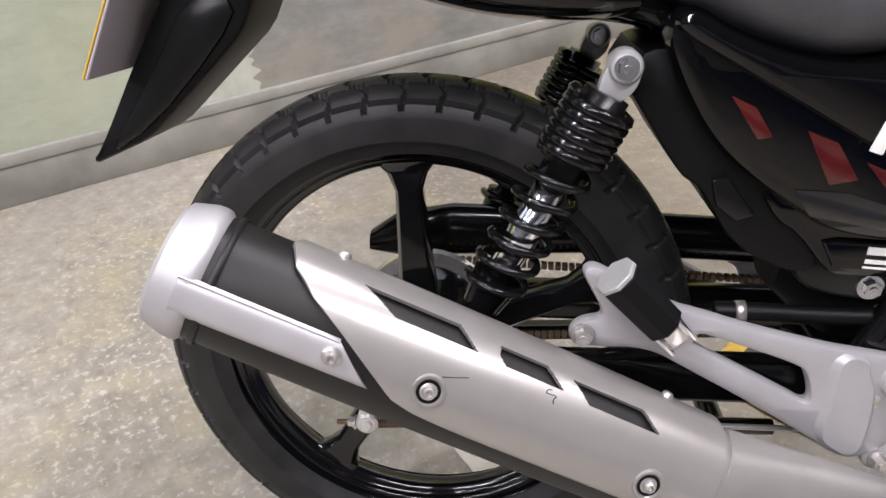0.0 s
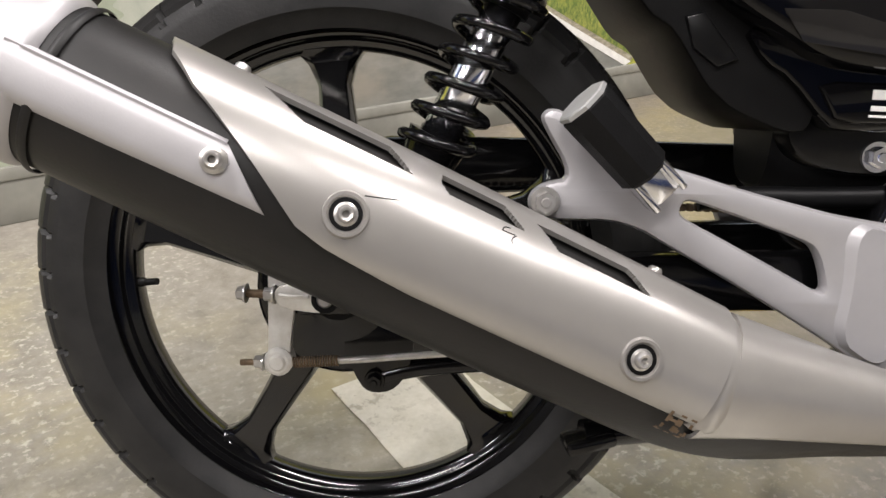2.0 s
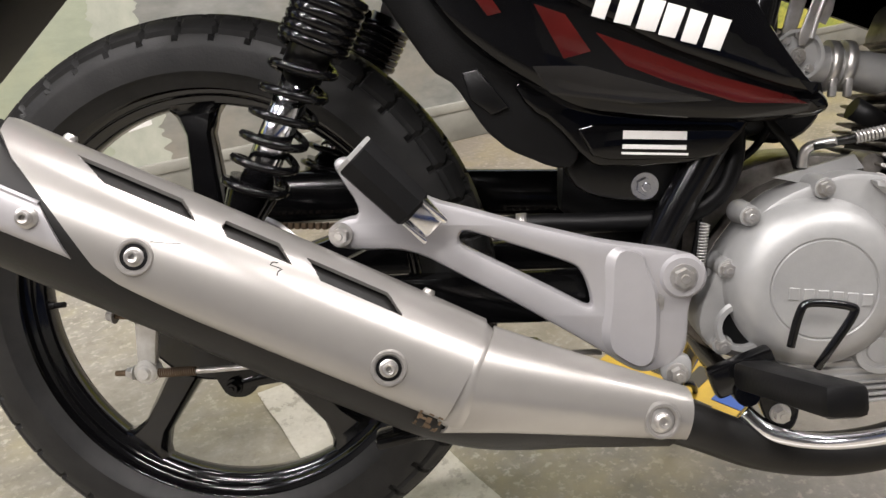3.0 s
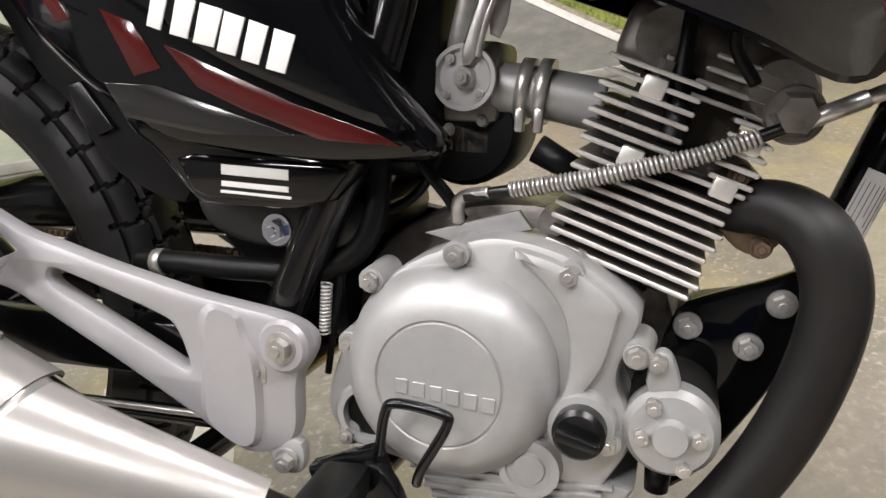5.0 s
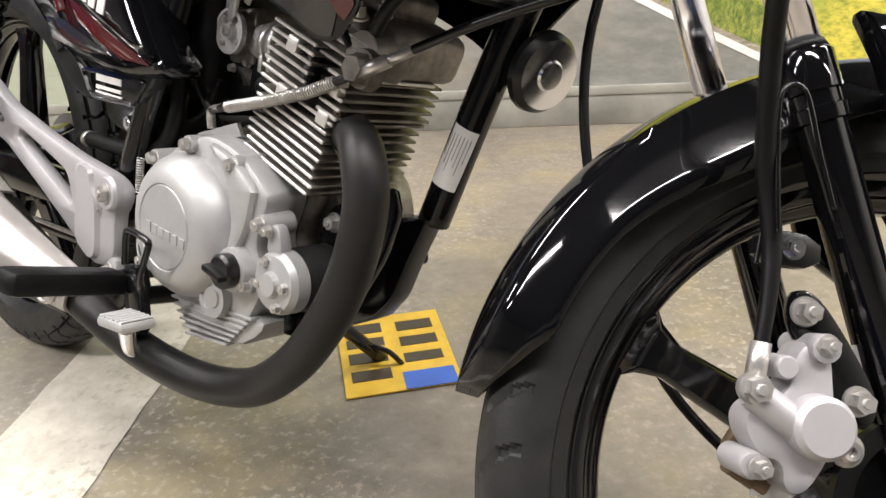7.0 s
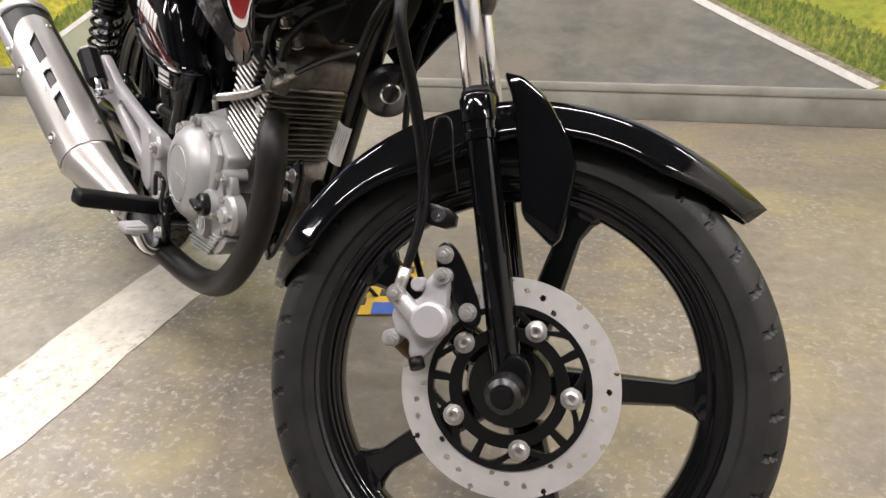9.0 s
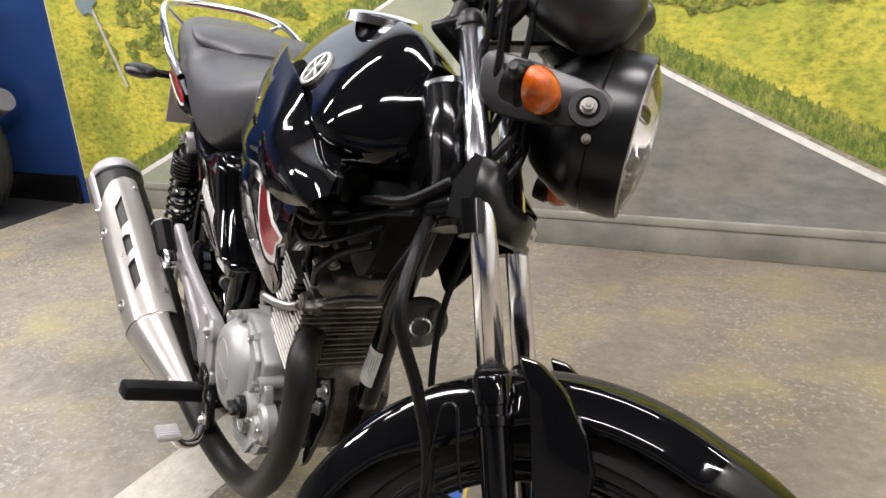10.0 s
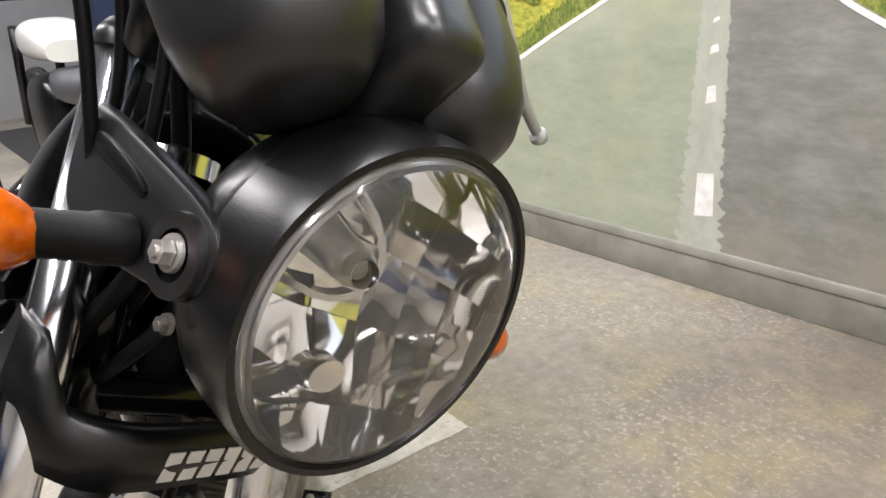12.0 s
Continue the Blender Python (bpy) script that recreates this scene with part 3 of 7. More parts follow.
# the front end: the wheel, the brake and the parts above the fork bridge
FORK = IN @ TURN @ Matrix.Translation((-0.026, 0.008, 0.017))
INF = IN @ TURN @ Matrix.Translation((1.270, 0.004, 0.006)) @ Matrix.Scale(0.985, 4) @ Matrix.Translation((-1.29, 0, 0.011))
INC = IN @ TURN @ Matrix.Translation((1.160, -0.081, 0.110)) @ Matrix.Scale(0.94, 4) @ Matrix.Translation((-1.181, 0.104, -0.110))
INU = IN @ TURN @ Matrix.Translation((-0.032, 0.002, -0.021))
LAMP = INU @ Matrix.Translation((1.178, 0.046, 0.589)) @ Matrix.Scale(1.04, 4) @ Matrix.Translation((-1.178, -0.050, -0.586))


def bp(name, bm, material, label="", parent=None, place=None):
    """A part of the motorcycle, in its own upright measures; front: turns with the handlebar."""
    return part(name, bm, material, parent or bike, label, Matrix() if parent else (place or IN))


def tyre(c, R, r, groove, seed):
    """A tyre with its tread cut into it."""
    N, prof = (736 if groove == "block" else 720), []
    bead = R - 2 * r * 0.82
    for i in range(41):
        b = math.pi * (i / 40 - 0.5)
        wv = math.copysign(abs(math.sin(b)) ** 0.85, b)
        prof.append((R - r + r * math.cos(b) ** 0.9 if abs(b) < 1.57 else R - r, r * 1.02 * wv))
    prof = [(bead, -r * 0.72), (bead + 0.010, -r * 0.84), (R - r * 1.3, -r * 0.98)] + prof[2:-2] + [(R - r * 1.3, r * 0.98), (bead + 0.010, r * 0.84), (bead, r * 0.72)]
    verts, faces, k = [], [], len(prof)
    for i in range(N):
        a = 2 * math.pi * i / N
        for j, (rad, y) in enumerate(prof):
            v, cut = y / r, 0.0
            if groove == "block":
                p = (i / N * 46 + (0.55 * abs(v) if v > 0 else 0.5 + 0.55 * abs(v)) + 0.16 * math.sin(7 * v)) % 1.0
                if abs(v) < 0.97 and p < 0.10 and rad > R - r * 1.05:
                    cut = 0.0040
                if abs(abs(v) - (0.48 + 0.05 * math.sin(46 * a))) < 0.05 or abs(abs(v) - 0.9) < 0.022:
                    cut = 0.0034
            else:
                p = (i / N * 40 + 0.9 * abs(v) + (0 if v > 0 else 0.5)) % 1.0
                if 0.45 < abs(v) < 0.98 and p < 0.165 and rad > R - r * 1.05:
                    cut = 0.0026
                if abs(v) < 0.06:
                    cut = 0.0025
            q = (rad - cut) if rad > R - r * 0.8 else rad
            y2 = y - math.copysign(cut * 0.8, y) if abs(v) > 0.8 else y
            verts.append((c[0] + q * math.cos(a), c[1] + y2, c[2] + q * math.sin(a)))
    for i in range(N):
        for j in range(k - 1):
            faces.append((i * k + j, i * k + j + 1, ((i + 1) % N) * k + j + 1, ((i + 1) % N) * k + j))
    bm = from_data(verts, faces)
    bmesh.ops.recalc_face_normals(bm, faces=bm.faces)
    return sharp(bm, 0.5)


def rim(c, R, w):
    """The wheel's cast ring: rounded flange, two beads and the well."""
    side = [(-w, R + 0.004)] + [(-w, R), (-w + 0.002, R - 0.005), (-w + 0.006, R - 0.0065), (-w * 0.78, R - 0.0075), (-w * 0.74, R - 0.012), (-w * 0.70, R - 0.0165), (-w * 0.62, R - 0.0185), (-w * 0.52, R - 0.0190), (-w * 0.46, R - 0.0225), (-w * 0.40, R - 0.0270), (-w * 0.28, R - 0.0295)]
    pr = side + [(-y, r) for y, r in side[::-1]] + [(w - 0.004, R + 0.006), (w * 0.9, R + 0.001), (w * 0.5, R - 0.008), (-w * 0.5, R - 0.008), (-w * 0.9, R + 0.001), (-w + 0.004, R + 0.006)]
    bm = lathe(pr, c, (0, 1, 0), 120, True)
    for e in bm.edges:
        e.smooth = True
    return bm


def spoke(c, ang, r0, r1, y, w0=0.022, w1=0.015, th=0.017):
    """One cast spoke, waisted, flaring into the rim."""
    rings = []
    for t in (0, 0.12, 0.3, 0.55, 0.8, 0.92, 0.97, 1.0):
        r = r0 + (r1 - r0) * t
        w = w0 + (w1 - w0) * min(1, t * 1.3) + (0.020 * ((t - 0.8) / 0.2) ** 2 if t > 0.8 else 0)
        h = th * (1 - 0.25 * t)
        sec = [(-w, -h * 0.55), (-w * 0.72, -h), (w * 0.72, -h), (w, -h * 0.55), (w, h * 0.55), (w * 0.72, h), (-w * 0.72, h), (-w, h * 0.55)]
        ca, sa = math.cos(ang), math.sin(ang)
        rings.append([(c[0] + r * ca - a * sa, c[1] + y + b, c[2] + r * sa + a * ca) for a, b in sec])
    return loft(rings)


# rear wheel
O = (0.008, 0, -0.006)
rw = bp("rear_wheel", rim(O, 0.244, 0.030), RIM_BLACK, "gloss black five-spoke cast wheel")
bp("tyre", tyre(O, 0.309, 0.047, "block", 1), RUBBER, "black tyre with block tread", rw)
for i in range(5):
    bp("spoke", spoke(O, radians(24 + 72 * i), 0.05, 0.217, 0), RIM_BLACK, "", rw)
bp("hub", lathe([(-0.045, 0), (-0.045, 0.05), (-0.03, 0.062), (0.03, 0.062), (0.05, 0.07), (0.05, 0)], O), RIM_BLACK, "", rw)
bp("valve", tube([(-0.224, -0.002, -0.024), (-0.203, -0.004, -0.022), (-0.199, -0.004, -0.022), (-0.187, -0.006, -0.020)], [0.0062, 0.0048, 0.0036, 0.0036], 10), RUBBER_SOFT, "black rubber tyre valve", rw)
bp("sprocket", lathe([(0.055, 0.02), (0.055, 0.085), (0.061, 0.088), (0.061, 0.02)], O), STEEL, "", rw)
# drum brake
drum = bp("brake_plate", lathe([(-0.045, 0.074), (-0.062, 0.078), (-0.07, 0.07), (-0.078, 0.03), (-0.085, 0.022), (-0.085, 0)], O), FRAME_BLACK, "black drum brake plate")
bp("axle_nut", hexbolt((0, -0.085, 0), 0.013, 0.012), STEEL, "", drum)
bp("brake_arm", plate([chaikin([(-0.0485, -0.069), (-0.028, -0.069), (-0.0285, -0.045), (-0.0245, -0.010), (-0.021, 0.012), (-0.0215, 0.027), (-0.033, 0.034), (-0.0475, 0.034), (-0.0475, -0.02), (-0.0475, -0.045)], 2)], -0.108, -0.099), PLATED, "bright plated brake lever arm", drum)
bp("arm_boss", lathe([(0, 0.0), (0, 0.0095), (0.0025, 0.0125), (0.016, 0.0125)], (-0.0385, -0.1125, -0.060), (0, 1, 0), 28), PLATED, "", drum)
bp("arm_pin", lathe([(0, 0.0), (0, 0.0055), (0.002, 0.0072), (0.006, 0.0072)], (-0.0385, -0.1155, -0.060), (0, 1, 0), 24), PLATED, "", drum)
bp("arm_bolt", lathe([(0, 0.0), (0, 0.0055), (0.002, 0.0078), (0.008, 0.0078)], (-0.035, -0.1125, 0.019), (0, 1, 0), 24), PLATED, "", drum)
cl = bp("chain_adjuster", join(plate([chaikin([(-0.040, -0.010), (0.000, -0.0145), (0.012, -0.010), (0.0165, -0.001), (0.012, 0.009), (0.000, 0.013), (-0.040, 0.010)], 2)], -0.1165, -0.1085), bar((-0.036, -0.117, 0.0005), (-0.010, -0.117, 0.0005), 0.004, 0.004, 0.0015, (0, -1, 0.1))), PLATED, "silver pressed chain adjuster", drum)
bp("adjuster_washer", lathe([(0, 0.007), (0, 0.0115), (0.003, 0.0115)], (0.0035, -0.1195, -0.001), (0, 1, 0), 28), FRAME_BLACK, "", drum)
bp("adjuster_pivot", lathe([(0, 0.0), (0, 0.0048), (0.002, 0.0062), (0.006, 0.0062)], (0.0035, -0.122, -0.001), (0, 1, 0), 20), STEEL, "", drum)
bp("adjuster_bolt", tube([(-0.068, -0.112, 0.000), (-0.038, -0.112, 0.000)], 0.0036, 10), RUST, "rusty chain adjuster bolt", drum)
bp("adjuster_head", hexbolt((-0.065, -0.112, 0.000), 0.0062, 0.0055, (-1, 0, 0)), STEEL, "", drum)
bp("adjuster_nut", hexbolt((-0.041, -0.112, 0.000), 0.0062, 0.0065, (-1, 0, 0)), STEEL, "", drum)
bp("brake_rod", tube([(-0.052, -0.106, -0.062), (0.02, -0.103, -0.058), (0.16, -0.098, -0.044), (0.42, -0.09, -0.03)], 0.0032, 8), STEEL, "steel brake rod", drum)
bp("rod_nut", hexbolt((-0.052, -0.106, -0.062), 0.0058, 0.006, (-1, 0, 0)), STEEL, "", drum)
bp("rod_tip", tube([(-0.072, -0.106, -0.0635), (-0.050, -0.106, -0.062)], 0.0030, 8), RUST, "rusty threaded rod end", drum)


def coil(a, b, R, wire, turns, per=20, segs=7):
    a, b = Vector(a), Vector(b)
    ax = (b - a).normalized()
    e1 = ax.orthogonal().normalized()
    e2 = ax.cross(e1)
    n = int(turns * per)
    pts = [tuple(a + (b - a) * (i / n) + (e1 * math.cos(2 * math.pi * i / per) + e2 * math.sin(2 * math.pi * i / per)) * R) for i in range(n + 1)]
    return tube(pts, wire, segs, smooth_path=False)


bp("rod_spring", coil((-0.026, -0.106, -0.0612), (0.013, -0.1035, -0.0583), 0.0042, 0.0009, 17, 10, 5), RUST, "", drum)
bp("torque_lug", plate([chaikin([(0.012, -0.02), (0.075, -0.02), (0.076, -0.062), (0.062, -0.095), (0.034, -0.100), (0.022, -0.082), (0.010, -0.055)], 2)], -0.075, -0.045), FRAME_BLACK, "", drum)
bp("torque_bolt", hexbolt((0.041, -0.078, -0.085), 0.007, 0.006), FRAME_BLACK, "", drum)
bp("torque_rod", tube([(0.041, -0.068, -0.085), (0.12, -0.068, -0.068), (0.40, -0.068, -0.045)], 0.009, 10), FRAME_BLACK, "black torque rod", drum)

# swing arm and chain case
sw = bp("swing_arm", join(bar((-0.03, -0.092, 0.004), (0.46, -0.085, 0.03), 0.03, 0.05, 0.008), bar((-0.03, 0.092, 0.004), (0.46, 0.085, 0.03), 0.03, 0.05, 0.008), tube([(0.46, -0.1, 0.03), (0.46, 0.1, 0.03)], 0.026, 18)), FRAME_BLACK, "gloss black swing arm")
bp("pivot_bolt", hexbolt((0.46, -0.112, 0.03), 0.012, 0.01), STEEL, "", sw)
bp("chain_case", loft([[(x, y, z) for y, z in chaikin([(0.088, z0), (0.118, z0), (0.118, z1), (0.088, z1)], 2)] for x, z0, z1 in ((-0.075, 0.06, 0.085), (-0.04, 0.055, 0.112), (0.03, 0.06, 0.128), (0.2, 0.075, 0.132), (0.5, 0.08, 0.134), (0.56, 0.05, 0.125))]), FRAME_BLACK, "gloss black chain guard", sw)
bp("lower_guard", bar((0.02, 0.105, -0.055), (0.5, 0.105, -0.005), 0.02, 0.022, 0.004), FRAME_BLACK, "", sw)
ch = []
for i in range(56):
    for zz, sl in ((0.064, 0.03), (-0.048, 0.055)):
        x = 0.02 + i * 0.0085
        ch.append(block((0.0068, 0.012, 0.0075), pose(x, 0.075, zz + (x - 0.02) * sl * 2 * (0.1 if zz > 0 else 1)), 0.001, 1))
bp("upper_chain_run", join(*ch[0::2]), RUST, "oily drive chain", sw)
bp("lower_chain_run", join(*ch[1::2]), RUST, "oily drive chain", sw)

# rear shocks
def shock(y):
    top, bot = Vector((0.188, y, 0.338)), Vector((0.076, y, 0.098))
    d = (bot - top)
    at = lambda t: tuple(top + d * t)
    s = bp("rear_shock", join(tube([at(0.84), at(0.97)], [0.025, 0.019], 24), tube([at(0.93), at(1.02)], 0.013, 14), lathe([(-0.017, 0.010), (-0.017, 0.018), (0.017, 0.018), (0.017, 0.010)], tuple(bot), (0, 1, 0), 20, True)), FRAME_BLACK, "black coil-spring shock absorber")
    bp("damper_rod", tube([at(0.42), at(0.88)], 0.0155, 20), CHROME, "chromed damper body", s)
    bp("dust_cover", tube([at(0.10), at(0.44)], [0.0205, 0.0195], 24), SATIN, "", s)
    bp("upper_spring", coil(at(0.13), at(0.34), 0.0275, 0.0058, 6.5, 24), FRAME_BLACK, "", s)
    bp("lower_spring", coil(at(0.34), at(0.88), 0.0275, 0.0042, 6.2, 24), FRAME_BLACK, "glossy black coil spring", s)
    bp("top_eye", join(plate([chaikin([(0.165, 0.311), (0.180, 0.303), (0.200, 0.318), (0.203, 0.341), (0.189, 0.353), (0.174, 0.343)], 2)], y - 0.008, y + 0.008), lathe([(-0.014, 0.0), (-0.014, 0.0125), (-0.011, 0.0145), (0.012, 0.0145)], tuple(top), (0, 1, 0), 28)), ALU, "silver upper shock eye", s)
    bp("eye_bolt", hexbolt((top.x, y - 0.015, top.z), 0.008, 0.007), CHROME, "", s)
    return s


shock(-0.128)
shock(0.128)

# exhaust
MA = Vector((0.905, 0.118, -0.413)).normalized()


def mx(x, k=0.0):
    """A point on the silencer's axis."""
    return Vector((x, -0.208 + 0.13 * (x - 0.045), 0.147 - 0.456 * (x + 0.11)))


MO = (Vector((0, -1, 0)) - MA * Vector((0, -1, 0)).dot(MA)).normalized()
MU = MO.cross(MA)
if MU.z < 0:
    MU = -MU


def wrap(p, r, deg):
    w = radians(deg)
    return p + (MO * math.cos(w) + MU * math.sin(w)) * r


def shell(x0, x1, f0, f1, rad, holes=None, nx=90, nf=44, trim=None, centre=mx, th=0.0035):
    """A curved cover over the silencer: x0, x1 its ends, f0, f1 its lower and upper edge in degrees; holes: test on (x, degrees)."""
    rows = []
    for i in range(nx + 1):
        for_x = []
        for j in range(nf + 1):
            f = f0 + (f1 - f0) * j / nf
            a0, a1 = (trim(f) if trim else (x0, x1))
            x = a0 + (a1 - a0) * i / nx
            r = rad(x, f)
            edge = min(j, nf - j) * (f1 - f0) / nf
            r -= 0.004 * max(0, 1 - edge / 9) ** 2
            for_x.append((x, f, r))
        rows.append(for_x)
    keep = {}
    verts, faces = [], []
    W = nf + 1
    for i in range(nx + 1):
        for j in range(W):
            x, f, r = rows[i][j]
            verts.append(wrap(centre(x), r, f))
    for i in range(nx + 1):
        for j in range(W):
            x, f, r = rows[i][j]
            verts.append(wrap(centre(x), r - th, f))
    off = (nx + 1) * W
    solid_q = set()
    for i in range(nx):
        for j in range(nf):
            x = (rows[i][j][0] + rows[i + 1][j + 1][0]) / 2
            f = (rows[i][j][1] + rows[i + 1][j + 1][1]) / 2
            if holes and holes(x, f):
                continue
            solid_q.add((i, j))
    for i, j in solid_q:
        a, b, c, d = i * W + j, i * W + j + 1, (i + 1) * W + j + 1, (i + 1) * W + j
        faces.append((a, b, c, d))
        faces.append((off + d, off + c, off + b, off + a))
        for (di, dj, p, q) in ((-1, 0, a, b), (1, 0, c, d), (0, -1, d, a), (0, 1, b, c)):
            if (i + di, j + dj) not in solid_q:
                faces.append((q, p, off + p, off + q))
    bm = from_data(verts, faces)
    bmesh.ops.recalc_face_normals(bm, faces=bm.faces)
    return sharp(bm, 0.7)


def slots(x, f):
    """Three slanting slots in the upper part of the heat shield."""
    s = x + (f - 55) * 0.001
    if x < 0.075:
        return 57 < f < 75 and -0.007 - (f - 55) * 0.0006 < s < 0.060
    if x < 0.137:
        return 54.5 < f < 71 and 0.082 < s < 0.132
    return 52 < f < 68 and 0.152 < s < 0.2165


def shield_start(f):
    """The slanting rear edge of the heat shield."""
    return float(np.interp(f, (-14, -8, -3, 8, 18, 35, 47, 66, 90, 118), (0.085, 0.030, 0.011, -0.006, -0.022, -0.050, -0.070, -0.090, -0.098, -0.088)))


mu = bp("silencer", join(tube([tuple(mx(-0.155)), tuple(mx(-0.145)), tuple(mx(0.0)), tuple(mx(0.20)), tuple(mx(0.30)), (0.40, -0.160, -0.060), (0.475, -0.148, -0.074)], [0.048, 0.054, 0.056, 0.056, 0.050, 0.034, 0.0225], 40)), PIPE_BLACK, "matt black silencer under silver heat shields")
bp("heat_shield", shell(-0.06, 0.278, -14, 118, lambda x, f: 0.0615 + 0.0012 * math.sin((x + 0.06) * 9), slots, 340, 132, lambda f: (shield_start(f), 0.280 + 0.0003 * (f - 30) * 0.25)), SILVER, "scratched silver heat shield with three slots", mu)
CA, CB = Vector((0.279, -0.178, -0.0305)), Vector((0.480, -0.1475, -0.068))
cc = lambda x: CA + (CB - CA) * ((x - 0.279) / 0.201)
bp("front_shield", shell(0.287, 0.480, -30, 100, lambda x, f: 0.060 - 0.031 * ((x - 0.279) / 0.2) ** 0.9, None, 40, 40, lambda f: (0.287 + 0.0004 * (f - 30) * 0.25, 0.482 - 0.00010 * (f - 30)), cc), SILVER, "silver tapered shield over the link pipe", mu)
bp("shield_ring", shell(0.274, 0.292, -20, 102, lambda x, f: 0.0570 + 0.003 * math.sin((x - 0.274) / 0.018 * 3.14), None, 8, 40, None), SILVER, "", mu)
bp("end_cap", join(lathe([(0.004, 0.0545), (0.000, 0.0582), (-0.004, 0.0590), (-0.012, 0.0585), (-0.030, 0.0525), (-0.034, 0.047), (-0.034, 0.034), (-0.022, 0.026), (0.005, 0.024), (0.005, 0)], tuple(mx(-0.149)), MA, 56), shell(-0.16, -0.02, -9, 26, lambda x, f: 0.0595 - 0.0012 * (x + 0.15) / 0.15, None, 50, 16, lambda f: (-0.159, -0.011 - 0.00107 * (f + 3)))), SILVER_CAST, "silver cast end cap with a long strap", mu)
bp("strap_lip", shell(-0.16, -0.02, 21, 26, lambda x, f: 0.0615 - 0.0012 * (x + 0.15) / 0.15, None, 40, 4, lambda f: (-0.160, -0.040)), SILVER_CAST, "", mu)
bp("body_seam", lathe([(-0.003, 0.0562), (-0.001, 0.0575), (0.001, 0.0575), (0.003, 0.0562)], tuple(mx(-0.138)), MA, 56), PIPE_BLACK, "", mu)
bp("tail_pipe", tube([tuple(mx(-0.14)), tuple(mx(-0.167))], 0.017, 24), PIPE_BLACK, "", mu)
for nm, x, f, r in (("shield_bolt", 0.033, 15, 0.0605), ("shield_bolt", 0.224, 11.5, 0.0605), ("strap_bolt", -0.042, 11, 0.0590), ("shield_bolt", -0.059, 106, 0.060), ("shield_bolt", 0.235, 104, 0.060)):
    c = wrap(mx(x), r + (0.0018 if f < 50 else 0), f)
    ax = (wrap(mx(x), 1, f) - mx(x))
    bp(nm, socketbolt(c + ax * 0.001, 0.0055, ax), STEEL, "", mu)
    if nm == "shield_bolt" and f < 50:
        bp("bolt_cup", lathe([(-0.0005, 0.0100), (0.0016, 0.0118), (0.0016, 0.0138), (-0.003, 0.0155)], tuple(c), tuple(ax), 28), SILVER, "", mu)
        # black ring that paints the shade in the bolt's recess
        bp("bolt_recess_shade", lathe([(0.0003, 0.006), (0.0003, 0.0102)], tuple(c), tuple(ax), 24), RUBBER_SOFT, "", mu)
c3 = cc(0.455)
ax3 = (wrap(c3, 1, 12) - c3)
bp("shield_bolt", socketbolt(wrap(c3, 0.034, 12), 0.0072, ax3), STEEL, "", mu)
bp("bolt_cup", lathe([(0.0, 0.0112), (0.002, 0.013), (0.002, 0.015), (-0.002, 0.017)], tuple(wrap(c3, 0.0335, 12)), tuple(ax3), 28), SILVER, "", mu)
def on_shield(x, f):
    return tuple(wrap(mx(x), 0.0614 + 0.0012 * math.sin((x + 0.06) * 9), f))


for run in (((0.038, 29), (0.048, 32.5), (0.057, 36)), ((0.118, 48), (0.119, 51), (0.1225, 52)), ((0.118, 48), (0.126, 48.5)), ((0.127, 48.5), (0.125, 45), (0.126, 42))):
    bp("scratch", tube([on_shield(*p) for p in run], 0.0005, 5, 3), RUBBER_SOFT, "", mu)
bp("burn_mark", shell(0.258, 0.276, -30, 6, lambda x, f: 0.0609 + 0.0004 * math.sin(f), lambda x, f: math.sin(f * 0.9) + math.sin(x * 700) + 0.6 * math.sin(f * 0.31 + x * 300) > -0.5, 10, 24, None, mx, 0.0006), RUST, "", mu)
hp = bp("exhaust_pipe", tube([(0.780, -0.045, 0.172), (0.813, -0.064, 0.177), (0.838, -0.078, 0.162), (0.851, -0.082, 0.122), (0.842, -0.082, 0.062), (0.819, -0.084, 0.003), (0.780, -0.088, -0.056), (0.725, -0.092, -0.100), (0.65, -0.104, -0.118), (0.57, -0.124, -0.108), (0.50, -0.144, -0.080), (0.45, -0.155, -0.062)], [0.017, 0.019] + [0.0208] * 10, 24, 10), PIPE_BLACK, "matt black exhaust header pipe")
bp("flange", plate([chaikin([(0.770, 0.185), (0.792, 0.205), (0.818, 0.180), (0.822, 0.155), (0.800, 0.140), (0.776, 0.160)], 2)], -0.058, -0.046), RUST, "", hp)
for x, z in ((0.788, 0.196), (0.806, 0.150)):
    bp("flange_nut", hexbolt((x, -0.058, z), 0.006, 0.008), RUST, "", hp)

# footrest bracket
BR = [(0.164, 0.088), (0.166, 0.098), (0.176, 0.106), (0.198, 0.110), (0.172, 0.150), (0.171, 0.157), (0.177, 0.162), (0.188, 0.160), (0.256, 0.124), (0.284, 0.118), (0.330, 0.105), (0.379, 0.094), (0.410, 0.087), (0.447, 0.082), (0.483, 0.077), (0.503, 0.068), (0.508, 0.055), (0.501, 0.040), (0.493, 0.028), (0.495, -0.016), (0.482, -0.030), (0.458, -0.040), (0.440, -0.034), (0.411, -0.015), (0.335, 0.028), (0.285, 0.054), (0.239, 0.079), (0.189, 0.077), (0.170, 0.081)]
BH = [(0.282, 0.089), (0.285, 0.095), (0.292, 0.095), (0.332, 0.083), (0.381, 0.067), (0.394, 0.060), (0.405, 0.030), (0.402, 0.024), (0.383, 0.034), (0.333, 0.059), (0.291, 0.079), (0.283, 0.084)]


def slanted(bm):
    """Set out from the frame more at the back than at the front."""
    for v in bm.verts:
        v.co.y += 0.088 * (v.co.x - 0.48)
    return bm


